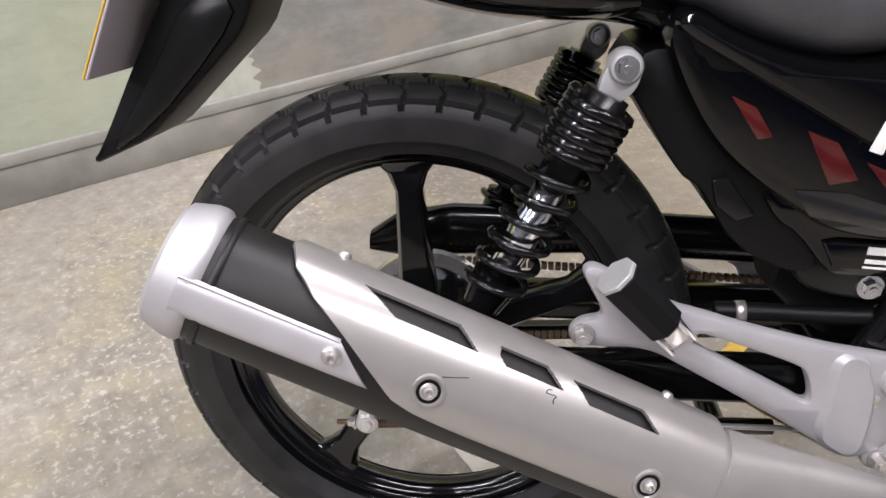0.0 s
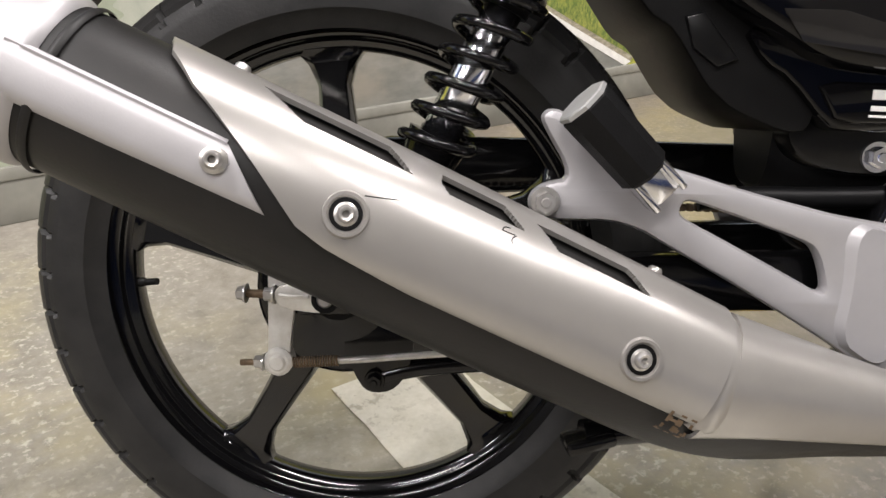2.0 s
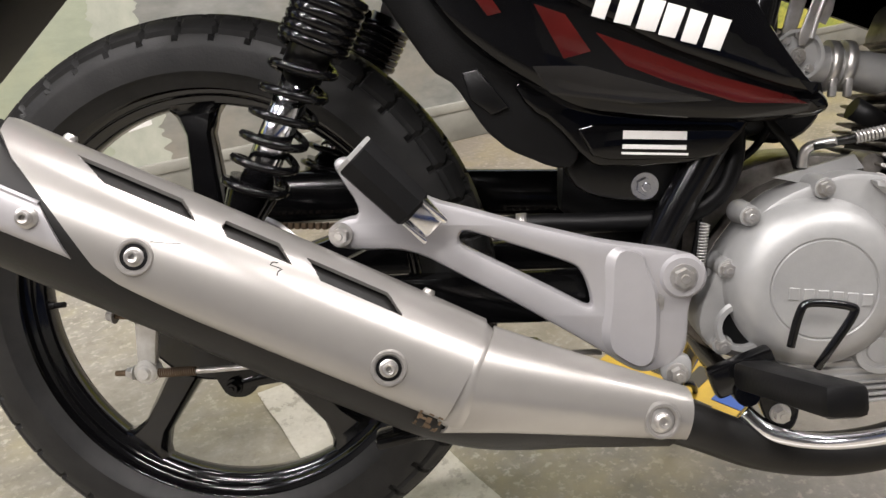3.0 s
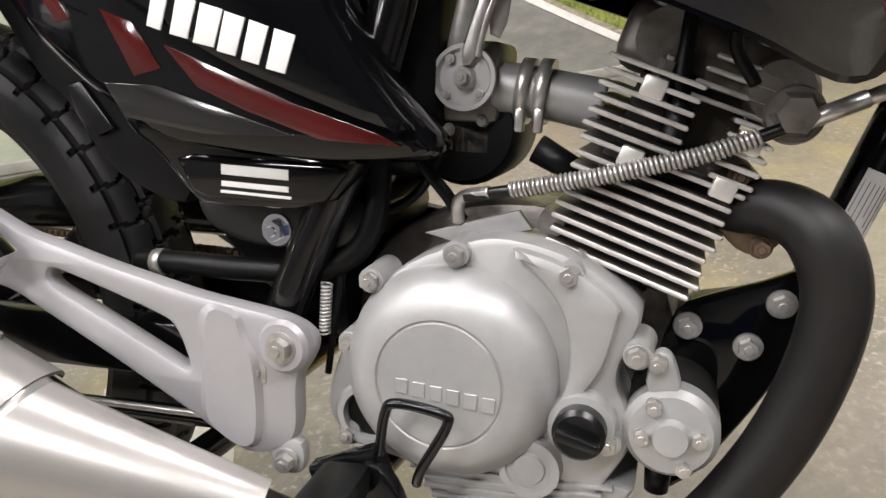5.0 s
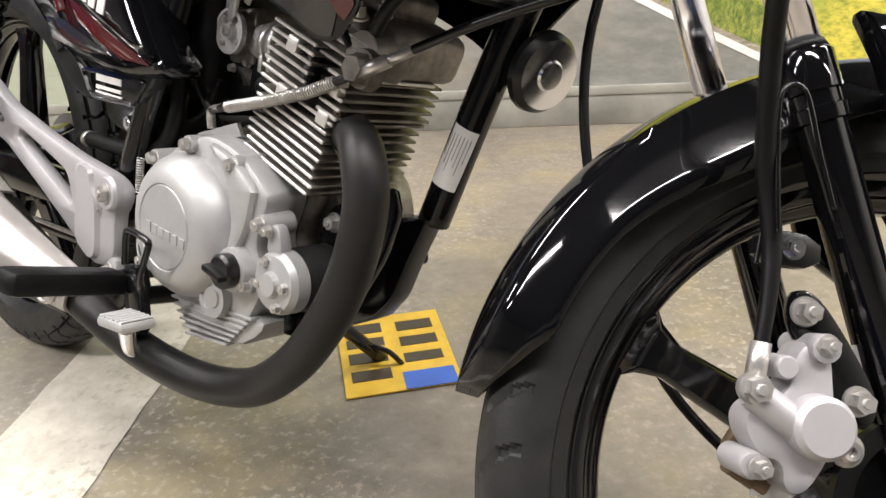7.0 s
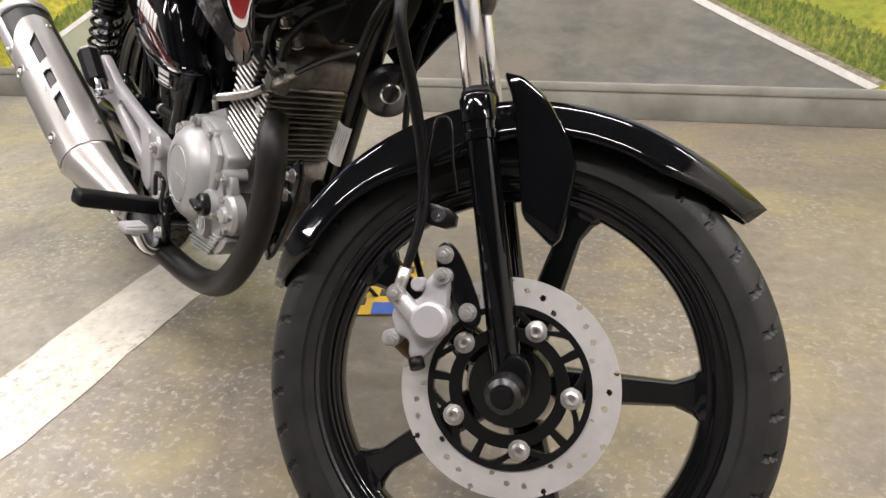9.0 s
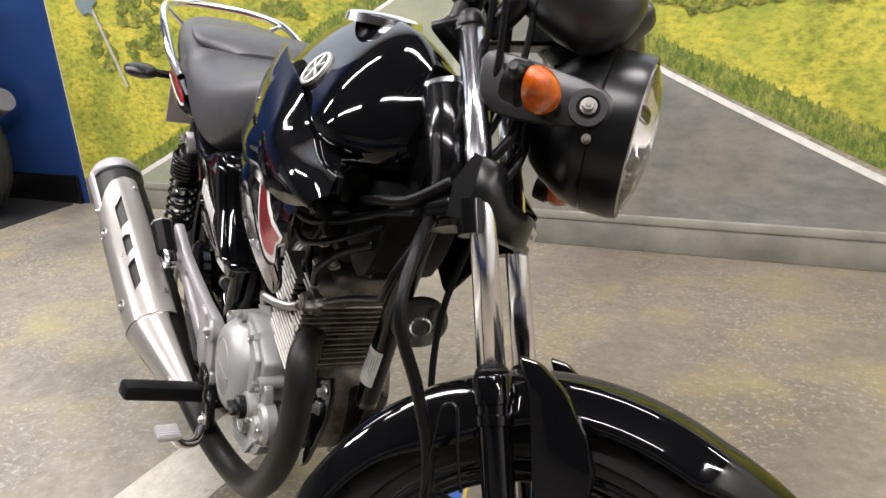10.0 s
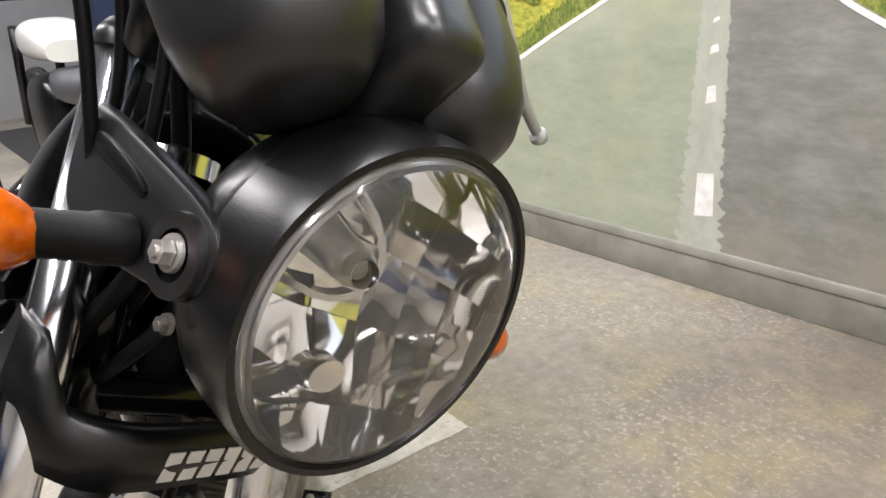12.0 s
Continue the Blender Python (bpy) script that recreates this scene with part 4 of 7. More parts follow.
fr = bp("footrest_bracket", slanted(plate([chaikin(BR, 2), chaikin(BH, 2)], -0.122, -0.102, 0.006)), SILVER_CAST, "silver cast passenger footrest bracket")
bp("bracket_pad", slanted(loft([[(x, y, z) for x, z in ring] for y, ring in ((-0.118, chaikin([(0.404, 0.085), (0.452, 0.080), (0.455, 0.060), (0.470, 0.040), (0.472, -0.026), (0.455, -0.036), (0.438, -0.030), (0.405, -0.010), (0.412, 0.030)], 2)), (-0.1265, chaikin([(0.422, 0.080), (0.448, 0.077), (0.451, 0.060), (0.462, 0.040), (0.464, -0.022), (0.453, -0.031), (0.440, -0.026), (0.420, -0.012), (0.424, 0.030)], 2)))])), SILVER_CAST, "", fr)
bp("bolt_boss", lathe([(-0.004, 0.0), (-0.004, 0.018), (0, 0.021), (0.01, 0.021)], (0.485, -0.123, 0.055), (0, 1, 0), 28), SILVER_CAST, "", fr)
bp("bracket_bolt", hexbolt((0.485, -0.127, 0.055), 0.0095, 0.007), STEEL, "", fr)
bp("bracket_bolt", hexbolt((0.177, -0.150, 0.092), 0.0085, 0.007), STEEL, "", fr)
bp("lower_bolt", hexbolt((0.486, -0.122, -0.038), 0.0075, 0.007), STEEL, "", fr)
bp("lower_lug", plate([chaikin([(0.468, -0.025), (0.498, -0.018), (0.501, -0.044), (0.488, -0.053), (0.472, -0.046)], 2)], -0.120, -0.108, 0.003), ALU, "", fr)


pegax = Vector((0.050, 0.008, -0.048)).normalized()
bp("footpeg", lathe([(0, 0), (0, 0.0190), (0.002, 0.0205), (0.066, 0.0195), (0.069, 0.0165), (0.069, 0)], (0.197, -0.176, 0.165), tuple(pegax), 8), MATT, "black rubber passenger footpeg folded up", fr)
rt = bp("peg_root", bar((0.240, -0.165, 0.124), (0.263, -0.160, 0.101), 0.022, 0.02, 0.004, (0, -1, 0.1)), CHROME, "chrome footpeg root", fr)
for s in (-1, 1):
    o = Vector((0.69, 0, 0.72)) * (0.0125 * s)
    bp("root_rib", bar(tuple(Vector((0.242, -0.168, 0.122)) + o), tuple(Vector((0.264, -0.163, 0.100)) + o), 0.005, 0.022, 0.0015, (0, -1, 0.1)), CHROME, "", rt)
bp("peg_pin", tube([(0.247, -0.171, 0.104), (0.247, -0.14, 0.104)], 0.0045, 12), STEEL, "", fr)
bp("peg_end", lathe([(0, 0), (0, 0.019), (0.001, 0.0205), (0.004, 0.0205), (0.004, 0)], (0.1945, -0.1764, 0.1674), tuple(pegax), 8), ALU, "", fr)
# same bracket on the far side, seen from behind
bp("far_bracket", plate([chaikin(BR, 2), chaikin(BH, 2)], 0.120, 0.140, 0.005), SILVER_CAST, "silver cast bracket on the far side")

# frame
frm = bp("frame", join(tube([(0.965, 0, 0.545), (1.035, 0, 0.405)], 0.026, 24), tube([(0.99, 0.005, 0.45), (0.935, 0.012, 0.345), (0.895, 0.016, 0.245), (0.850, 0.018, 0.100)], 0.0165, 20), tube([(0.98, 0, 0.50), (0.80, 0, 0.46), (0.55, 0, 0.40), (0.35, 0, 0.37), (0.0, 0, 0.40)], 0.019, 14), tube([(0.56, -0.07, 0.36), (0.53, -0.085, 0.22), (0.47, -0.085, 0.08), (0.45, -0.085, 0.0)], 0.017, 14), tube([(0.56, 0.07, 0.36), (0.53, 0.085, 0.22), (0.47, 0.085, 0.08), (0.45, 0.085, 0.0)], 0.017, 14), tube([(0.52, -0.07, 0.30), (0.25, -0.08, 0.365), (0.187, -0.085, 0.385), (-0.05, -0.07, 0.42)], 0.013, 12), tube([(0.52, 0.07, 0.30), (0.25, 0.08, 0.365), (0.187, 0.085, 0.385), (-0.05, 0.07, 0.42)], 0.013, 12)), FRAME_BLACK, "gloss black steel tube frame")
bp("engine_mount", plate([chaikin([(0.760, 0.098), (0.790, 0.112), (0.815, 0.122), (0.840, 0.135), (0.850, 0.112), (0.838, 0.065), (0.815, 0.02), (0.785, -0.032), (0.765, -0.05), (0.752, -0.02), (0.748, 0.03), (0.750, 0.07)], 1, 0.15)], -0.036, -0.028), GLOSS, "black engine mounting plate", frm)
bp("engine_guard_panel", plate([chaikin([(0.764, 0.083), (0.833, 0.100), (0.813, 0.048), (0.797, -0.003), (0.775, -0.033), (0.730, -0.058), (0.702, -0.070), (0.712, -0.02), (0.735, 0.03)], 1, 0.12)], 0.030, 0.064, 0.005), FRAME_BLACK, "gloss black panel under the downtube", frm)
for x, z in ((0.824, 0.107), (0.806, 0.073), (0.764, 0.083)):
    bp("mount_bolt", hexbolt((x + 0.003, -0.037, z), 0.0075, 0.007, washer=1.4), STEEL, "", frm)
bp("sticker", loft([[(0.8950 - 0.042 * t + 0.0168 * math.cos(w) * 0.92, 0.016 + 0.0171 * math.sin(w), 0.243 - 0.128 * t + 0.0171 * math.cos(w) * -0.35) for w in [radians(-115 + 12 * k) for k in range(9)]] for t in (0.34, 0.5, 0.66, 0.80)], False, False), WHITE, "white frame sticker with fine print", frm)
for k in range(7):
    w0 = radians(-108 + 12 * k)
    bp("sticker_print", tube([(0.8950 - 0.042 * t + 0.0172 * math.cos(w0) * 0.92, 0.016 + 0.0174 * math.sin(w0), 0.243 - 0.128 * t - 0.0174 * math.cos(w0) * 0.35) for t in (0.40, 0.58 + 0.05 * (k % 3))], 0.00025, 4), BLACK_PRINT, "", frm)
bp("gusset", plate([chaikin([(0.93, 0.36), (0.99, 0.45), (1.0, 0.50), (0.88, 0.46), (0.90, 0.40)], 1)], -0.02, 0.02), FRAME_BLACK, "", frm)

# engine
CASE = [(0.505, 0.004), (0.517, 0.047), (0.538, 0.087), (0.566, 0.122), (0.612, 0.143), (0.640, 0.150), (0.689, 0.141), (0.727, 0.116), (0.738, 0.104), (0.732, 0.086), (0.722, 0.058), (0.735, 0.034), (0.738, 0.008), (0.722, -0.022), (0.708, -0.050), (0.60, -0.058), (0.586, -0.036), (0.545, -0.030), (0.517, -0.020)]
en = bp("engine", join(plate([chaikin(CASE, 1)], -0.046, 0.085, 0.006), plate([chaikin([(0.49, -0.02), (0.50, 0.10), (0.56, 0.150), (0.66, 0.165), (0.72, 0.135), (0.76, 0.10), (0.765, 0.0), (0.72, -0.06), (0.58, -0.068)], 2)], -0.02, 0.10, 0.008)), ALU_DIRTY, "single-cylinder air-cooled engine in silver castings")
cov = bp("clutch_cover", join(plate([chaikin(CASE, 2)], -0.098, -0.045, 0.006), lathe([(-0.094, 0.0805), (-0.098, 0.0795), (-0.110, 0.0755), (-0.120, 0.0675), (-0.126, 0.058), (-0.1275, 0.047), (-0.1262, 0.0460), (-0.1262, 0.0452), (-0.1275, 0.0442), (-0.1285, 0.0)], (0.607, 0, 0.046), (0, 1, 0), 72)), ALU, "silver clutch cover with a round boss")
for k in range(6):
    bp("embossed_mark", block((0.009, 0.0012, 0.011), pose(0.581 + 0.0125 * k, -0.1285, 0.042 - 0.0008 * k), 0.0004, 1), ALU, "", cov)
bp("cover_ridge", plate([chaikin([(0.640, 0.146), (0.688, 0.136), (0.724, 0.112), (0.722, 0.100), (0.715, 0.062), (0.690, 0.030), (0.682, 0.030), (0.694, 0.060), (0.688, 0.10), (0.668, 0.125)], 2)], -0.108, -0.094, 0.006), ALU, "", cov)
for x, z in ((0.609, 0.134), (0.688, 0.128), (0.530, 0.058), (0.736, 0.079), (0.546, 0.108), (0.722, 0.014), (0.53, -0.015)):
    bp("cover_boss", lathe([(-0.006, 0.0), (-0.006, 0.0095), (0.03, 0.0115)], (x, -0.098, z), (0, 1, 0), 18), ALU, "", cov)
    bp("cover_bolt", hexbolt((x, -0.104, z), 0.0068, 0.006, washer=1.2), STEEL, "", cov)
bp("oil_cap", join(lathe([(0.0, 0), (0.0, 0.015), (0.003, 0.018), (0.014, 0.018)], (0.704, -0.125, 0.025), (0, 1, 0), 28), block((0.03, 0.012, 0.007), pose(0.704, -0.129, 0.025, 0, 12, 0), 0.002)), SATIN, "black oil filler cap", cov)
bp("oil_boss", lathe([(0, 0.012), (0.002, 0.0225), (0.03, 0.026)], (0.704, -0.113, 0.025), (0, 1, 0), 28), ALU, "", cov)
bp("filter_boss", lathe([(-0.108, 0.0), (-0.108, 0.011), (-0.106, 0.012), (-0.106, 0.016), (-0.108, 0.017), (-0.108, 0.022), (-0.09, 0.024)], (0.670, 0, -0.015), (0, 1, 0), 28), ALU, "", cov)
bp("sump", plate([chaikin([(0.572, -0.025), (0.745, -0.018), (0.735, -0.040), (0.700, -0.064), (0.615, -0.078), (0.600, -0.070)], 1)], -0.094, 0.06, 0.006), ALU, "", cov)
for k in range(7):
    z = -0.032 - 0.0068 * k
    bp("sump_rib", bar((0.578 + 0.0060 * k, -0.094, z - 0.003), (0.728 - 0.0065 * k, -0.094, z + 0.009), 0.012, 0.0030, 0.001), ALU, "", cov)
bp("kick_seal", lathe([(-0.098, 0.026), (-0.101, 0.0235), (-0.101, 0.019), (-0.092, 0.0185), (-0.092, 0)], (0.546, -0.008, 0.004), (0, 1, 0), 28), ALU, "", cov)
# black disc stands in for the shade inside the kick shaft hole
bp("kick_hole_dark", lathe([(-0.094, 0.0), (-0.094, 0.018)], (0.546, -0.008, 0.004), (0, 1, 0), 24), RUBBER_SOFT, "black disc for the dark kick shaft hole", cov)
bp("cover_sheet", plate([[(0.575, 0.140), (0.645, 0.163), (0.655, 0.150), (0.600, 0.135)]], -0.072, -0.066, 0.001), ALU, "bright metal plate above the cover", cov)
st = bp("starter_motor", lathe([(-0.03, 0.0), (-0.03, 0.032), (-0.08, 0.032), (-0.085, 0.030)], (0.762, 0, 0.027), (0, 1, 0), 36), PIPE_BLACK, "dark starter motor with a silver end cover")
bp("end_cover", join(lathe([(-0.084, 0.032), (-0.098, 0.0315), (-0.104, 0.027), (-0.106, 0.013), (-0.112, 0.011), (-0.113, 0)], (0.762, 0, 0.027), (0, 1, 0), 40), plate([chaikin([(0.742, 0.05), (0.744, 0.078), (0.752, 0.084), (0.760, 0.078), (0.768, 0.052)], 2)], -0.100, -0.086, 0.003)), ALU, "silver starter end cover", st)
for x, z in ((0.750, 0.046), (0.744, 0.024), (0.780, 0.028), (0.772, 0.006), (0.749, 0.076)):
    bp("cover_bolt", hexbolt((x, -0.104, z), 0.0052, 0.005, washer=1.25), STEEL, "", st)
bp("terminal_boot", tube([(0.757, -0.07, -0.010), (0.757, -0.07, -0.032)], [0.010, 0.0085], 14), RUBBER_SOFT, "", st)
# cylinder and head
TILT = radians(18)
CX, CZ = 0.7150, 0.131


def cyl(a, y, h):
    """A point of the cylinder: a forward across it, h up its axis."""
    return Vector((CX + a * math.cos(TILT) + h * math.sin(TILT), y, CZ - a * math.sin(TILT) + h * math.cos(TILT)))


CM = Matrix(((math.cos(TILT), 0, math.sin(TILT), CX), (0, 1, 0, 0), (-math.sin(TILT), 0, math.cos(TILT), CZ), (0, 0, 0, 1)))
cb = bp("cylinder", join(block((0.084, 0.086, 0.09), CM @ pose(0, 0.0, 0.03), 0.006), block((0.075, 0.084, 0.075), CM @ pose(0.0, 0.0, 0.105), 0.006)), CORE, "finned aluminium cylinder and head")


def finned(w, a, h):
    """One cooling fin, dark on its faces, with a bright machined edge."""
    bp("fin", block((w, 0.132, 0.0030), CM @ pose(a, -0.008, h), 0.0012, 1), FIN_DARK, "", cb)
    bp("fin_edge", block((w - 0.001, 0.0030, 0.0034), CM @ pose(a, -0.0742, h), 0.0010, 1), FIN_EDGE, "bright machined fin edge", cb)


for k in range(8):
    g = 0.002 * math.sin(k * 1.7)
    finned(0.108 - 0.003 * (k == 0), g, -0.002 + 0.0092 * k)
for k in range(7):
    w = 0.066 if k not in (0,) else 0.114
    finned(w, -0.026 if w < 0.1 else 0, 0.0735 + 0.0092 * k)
for k in range(5):
    finned(0.030, 0.044, 0.080 + 0.0092 * k)
for a, h in ((-0.020, 0.071), (-0.024, 0.118), (0.042, 0.074), (0.044, 0.106)):
    bp("fin_block", block((0.016, 0.012, 0.014), CM @ pose(a, -0.071, h), 0.002), FIN_EDGE, "", cb)
bp("cam_chain_boss", lathe([(0, 0), (0, 0.010), (0.03, 0.012)], tuple(cyl(-0.053, -0.062, 0.006)), (0, 1, 0), 16), ALU_DIRTY, "", cb)
hd = bp("cylinder_head", join(block((0.13, 0.11, 0.05), CM @ pose(0.004, 0.01, 0.148), 0.014, 3), lathe([(0.0, 0.0), (0.0, 0.020), (0.006, 0.023), (0.04, 0.025)], tuple(cyl(0.050, -0.062, 0.142)), (0, 1, 0), 28), lathe([(0, 0), (0, 0.020), (0.03, 0.023)], tuple(cyl(-0.03, -0.05, 0.150)), (0, 1, 0), 24), block((0.06, 0.08, 0.03), CM @ pose(0.0, 0.01, 0.180), 0.010, 3)), ALU_DIRTY, "grimy cast cylinder head")
bp("valve_cap", join(lathe([(0, 0), (0, 0.012), (0.010, 0.014), (0.012, 0.016), (0.02, 0.0165)], tuple(cyl(0.062, -0.082, 0.132)), (0, 1, 0), 6), lathe([(0, 0), (0, 0.0175), (0.012, 0.0195)], tuple(cyl(0.062, -0.07, 0.132)), (0, 1, 0), 28)), FIN_DARK, "", hd)
bp("inlet_cap", lathe([(0, 0), (0, 0.019), (0.008, 0.022), (0.03, 0.023)], tuple(cyl(-0.028, 0.0, 0.215)), tuple(-cyl(0, 0, 1) + cyl(0, 0, 0)), 24), ALU_DIRTY, "", hd)
for a, y, h in ((-0.040, -0.040, 0.172), (0.040, -0.040, 0.176), (0.004, -0.046, 0.188), (-0.022, -0.052, 0.128), (0.030, -0.058, 0.168)):
    bp("head_nut", hexbolt(tuple(cyl(a, y, h)), 0.0065, 0.010, tuple(cyl(0, -0.4, 1) - cyl(0, 0, 0)), washer=1.3), STEEL, "", hd)
for k in range(4):
    bp("head_fin", block((0.070 - 0.006 * k, 0.100, 0.0032), CM @ pose(0.030, -0.012, 0.122 + 0.0095 * k), 0.0012, 1), FIN_EDGE, "", hd)
bp("plug_boot", tube([tuple(cyl(0.000, -0.066, 0.088)), tuple(cyl(-0.003, -0.062, 0.105)), tuple(cyl(-0.012, -0.056, 0.135)), tuple(cyl(-0.026, -0.05, 0.19)), tuple(cyl(-0.03, -0.03, 0.24))], [0.0095, 0.0095, 0.006, 0.0042, 0.004], 14), RUBBER_SOFT, "black spark plug boot and lead", hd)
bp("breather_stub", tube([(0.684, -0.045, 0.188), (0.650, -0.045, 0.205)], [0.009, 0.011], 14), RUBBER_SOFT, "black rubber breather stub", hd)
# carburettor
cr = bp("carburettor", join(block((0.05, 0.06, 0.06), pose(0.592, -0.005, 0.250), 0.006), lathe([(-0.044, 0.012), (-0.044, 0.022), (-0.038, 0.024), (-0.03, 0.024)], (0.592, 0, 0.253), (0, 1, 0), 36)), ALU_DIRTY, "aluminium carburettor with throttle pulley")
bp("throttle_pulley", join(lathe([(-0.052, 0.0), (-0.052, 0.007), (-0.048, 0.009), (-0.048, 0.019), (-0.052, 0.021), (-0.052, 0.024), (-0.046, 0.024)], (0.594, 0, 0.253), (0, 1, 0), 36)), ALU, "", cr)
bp("pulley_nut", hexbolt((0.594, -0.053, 0.253), 0.0055, 0.005), STEEL, "", cr)
bp("cable_stay", plate([chaikin([(0.578, 0.268), (0.592, 0.272), (0.600, 0.305), (0.606, 0.335), (0.592, 0.338), (0.584, 0.30)], 1)], -0.048, -0.044), STEEL, "", cr)
bp("cable_stay", plate([chaikin([(0.608, 0.285), (0.622, 0.28), (0.628, 0.33), (0.614, 0.335)], 1)], -0.048, -0.044), STEEL, "", cr)
bp("float_bowl", block((0.05, 0.05, 0.035), pose(0.592, -0.005, 0.207), 0.008), ALU_DIRTY, "", cr)
bp("intake_pipe", tube([(0.612, -0.018, 0.246), (0.65, -0.018, 0.243), (0.692, -0.015, 0.236)], [0.021, 0.019, 0.020], 24), ALU, "grey cast intake stub", cr)
for x in (0.630, 0.644):
    bp("hose_clamp", tube([(x, -0.018, 0.2455), (x + 0.009, -0.018, 0.2445)], 0.0245, 28), STEEL, "steel hose clamp", cr)
    bp("clamp_screw", block((0.007, 0.008, 0.018), pose(x + 0.004, -0.036, 0.224), 0.002), STEEL, "", cr)
for k, (x, z) in enumerate(((0.580, 0.240), (0.606, 0.241), (0.594, 0.272), (0.583, 0.266), (0.605, 0.222), (0.578, 0.214))):
    bp("carburettor_screw", hexbolt((x, -0.046 if k < 4 else -0.032, z), 0.0042, 0.004, washer=1.2), STEEL, "", cr)
bp("throttle_arm", join(plate([chaikin([(0.590, 0.262), (0.602, 0.262), (0.610, 0.292), (0.618, 0.318), (0.608, 0.321), (0.600, 0.296)], 1)], -0.054, -0.051), tube([(0.588, -0.050, 0.325), (0.616, -0.050, 0.317)], 0.003, 8), tube([(0.604, -0.053, 0.268), (0.612, -0.053, 0.300), (0.632, -0.050, 0.345), (0.66, -0.04, 0.40)], 0.0028, 8)), STEEL, "bright throttle arm and cable", cr)
bp("air_box", block((0.12, 0.13, 0.17), pose(0.515, 0.0, 0.262), 0.02, 3), MATT, "black plastic air box", None)
bp("air_duct", tube([(0.57, 0.0, 0.25), (0.54, 0.0, 0.25)], 0.03, 20), RUBBER_SOFT, "")
bp("canister", lathe([(-0.03, 0), (-0.03, 0.04), (-0.02, 0.045), (0.04, 0.045), (0.05, 0.04), (0.05, 0)], (0.588, 0, 0.215), (0, 1, 0), 28), RUBBER_SOFT, "black canister behind the carburettor")
# cables and hoses by the engine
cl = bp("clutch_cable", tube([(0.606, -0.075, 0.170), (0.640, -0.080, 0.178), (0.700, -0.082, 0.192), (0.760, -0.080, 0.209), (0.83, -0.075, 0.239), (0.93, -0.065, 0.285), (1.0, -0.055, 0.312)], 0.0042, 10), SATIN, "black clutch cable with a wound steel sleeve")
bp("sleeve", join(coil((0.640, -0.080, 0.178), (0.700, -0.082, 0.192), 0.0050, 0.0016, 19, 8, 4), coil((0.700, -0.082, 0.192), (0.760, -0.080, 0.209), 0.0050, 0.0016, 19, 8, 4), coil((0.760, -0.080, 0.209), (0.796, -0.078, 0.2235), 0.0050, 0.0016, 12, 8, 4)), STEEL, "", cl)
bp("cable_end", tube([(0.600, -0.07, 0.150), (0.602, -0.073, 0.168), (0.625, -0.078, 0.175)], 0.0048, 10), STEEL, "", cl)
bp("cable_adjuster", join(tube([(0.818, -0.076, 0.233), (0.852, -0.073, 0.249)], 0.0062, 6), tube([(0.846, -0.073, 0.246), (0.875, -0.071, 0.260)], 0.0048, 10)), STEEL, "", cl)
bp("breather_hose", tube([(0.315, -0.07, 0.090), (0.36, -0.074, 0.094), (0.42, -0.076, 0.096), (0.485, -0.076, 0.102), (0.522, -0.074, 0.122), (0.536, -0.072, 0.155), (0.536, -0.068, 0.20)], 0.0098, 14), RUBBER_SOFT, "bent black rubber breather hose")
for a, b in (((0.335, -0.0725, 0.0915), (0.345, -0.073, 0.0925)), ((0.470, -0.0765, 0.1), (0.480, -0.0765, 0.101))):
    bp("hose_clip", tube([a, b], 0.0115, 18), STEEL)
bp("wiring", join(tube([(0.56, -0.06, 0.21), (0.57, -0.066, 0.19), (0.590, -0.066, 0.168), (0.60, -0.06, 0.15)], 0.005, 8), tube([(0.50, -0.05, 0.17), (0.53, -0.055, 0.150), (0.56, -0.05, 0.165), (0.58, -0.05, 0.20)], 0.004, 8), tube([(0.50, -0.07, 0.13), (0.508, -0.075, 0.10), (0.504, -0.078, 0.06), (0.500, -0.08, 0.02)], 0.003, 8)), RUBBER_SOFT, "loose black wires by the gearbox")
# rider controls
pd = bp("rider_footpeg", join(bar((0.545, -0.140, -0.030), (0.572, -0.270, -0.002), 0.036, 0.026, 0.007)), RUBBER_SOFT, "ribbed black rubber rider footpeg")
bp("peg_bar", tube([(0.545, -0.14, -0.05), (0.545, 0.0, -0.06), (0.545, 0.14, -0.05)], 0.011, 12), FRAME_BLACK, "", pd)
bp("peg_hanger", join(bar((0.515, -0.128, -0.045), (0.570, -0.125, -0.02), 0.016, 0.03, 0.004)), FRAME_BLACK, "", pd)
bp("peg_loop", tube([(0.574, -0.150, 0.000), (0.578, -0.152, 0.030), (0.586, -0.152, 0.040), (0.618, -0.152, 0.038), (0.622, -0.152, 0.030), (0.605, -0.150, -0.005), (0.600, -0.145, -0.02)], 0.0038, 8), FRAME_BLACK, "", pd)
bp("hanger_plate", plate([chaikin([(0.548, -0.020), (0.572, -0.016), (0.592, -0.050), (0.590, -0.082), (0.570, -0.086), (0.556, -0.060)], 2)], -0.140, -0.126, 0.003), FRAME_BLACK, "", pd)
bp("hanger_bolt", hexbolt((0.574, -0.141, -0.066), 0.007, 0.006), STEEL, "", pd)
bd = bp("brake_pedal", tube([(0.545, -0.13, -0.070), (0.570, -0.142, -0.085), (0.615, -0.160, -0.082), (0.660, -0.190, -0.055), (0.690, -0.210, -0.020)], [0.009, 0.008, 0.007, 0.007, 0.008], 12), CHROME, "chromed brake pedal")
bp("pedal_pad", bar((0.684, -0.219, -0.010), (0.728, -0.219, -0.004), 0.034, 0.010, 0.004), ALU, "ridged aluminium pedal pad", bd)
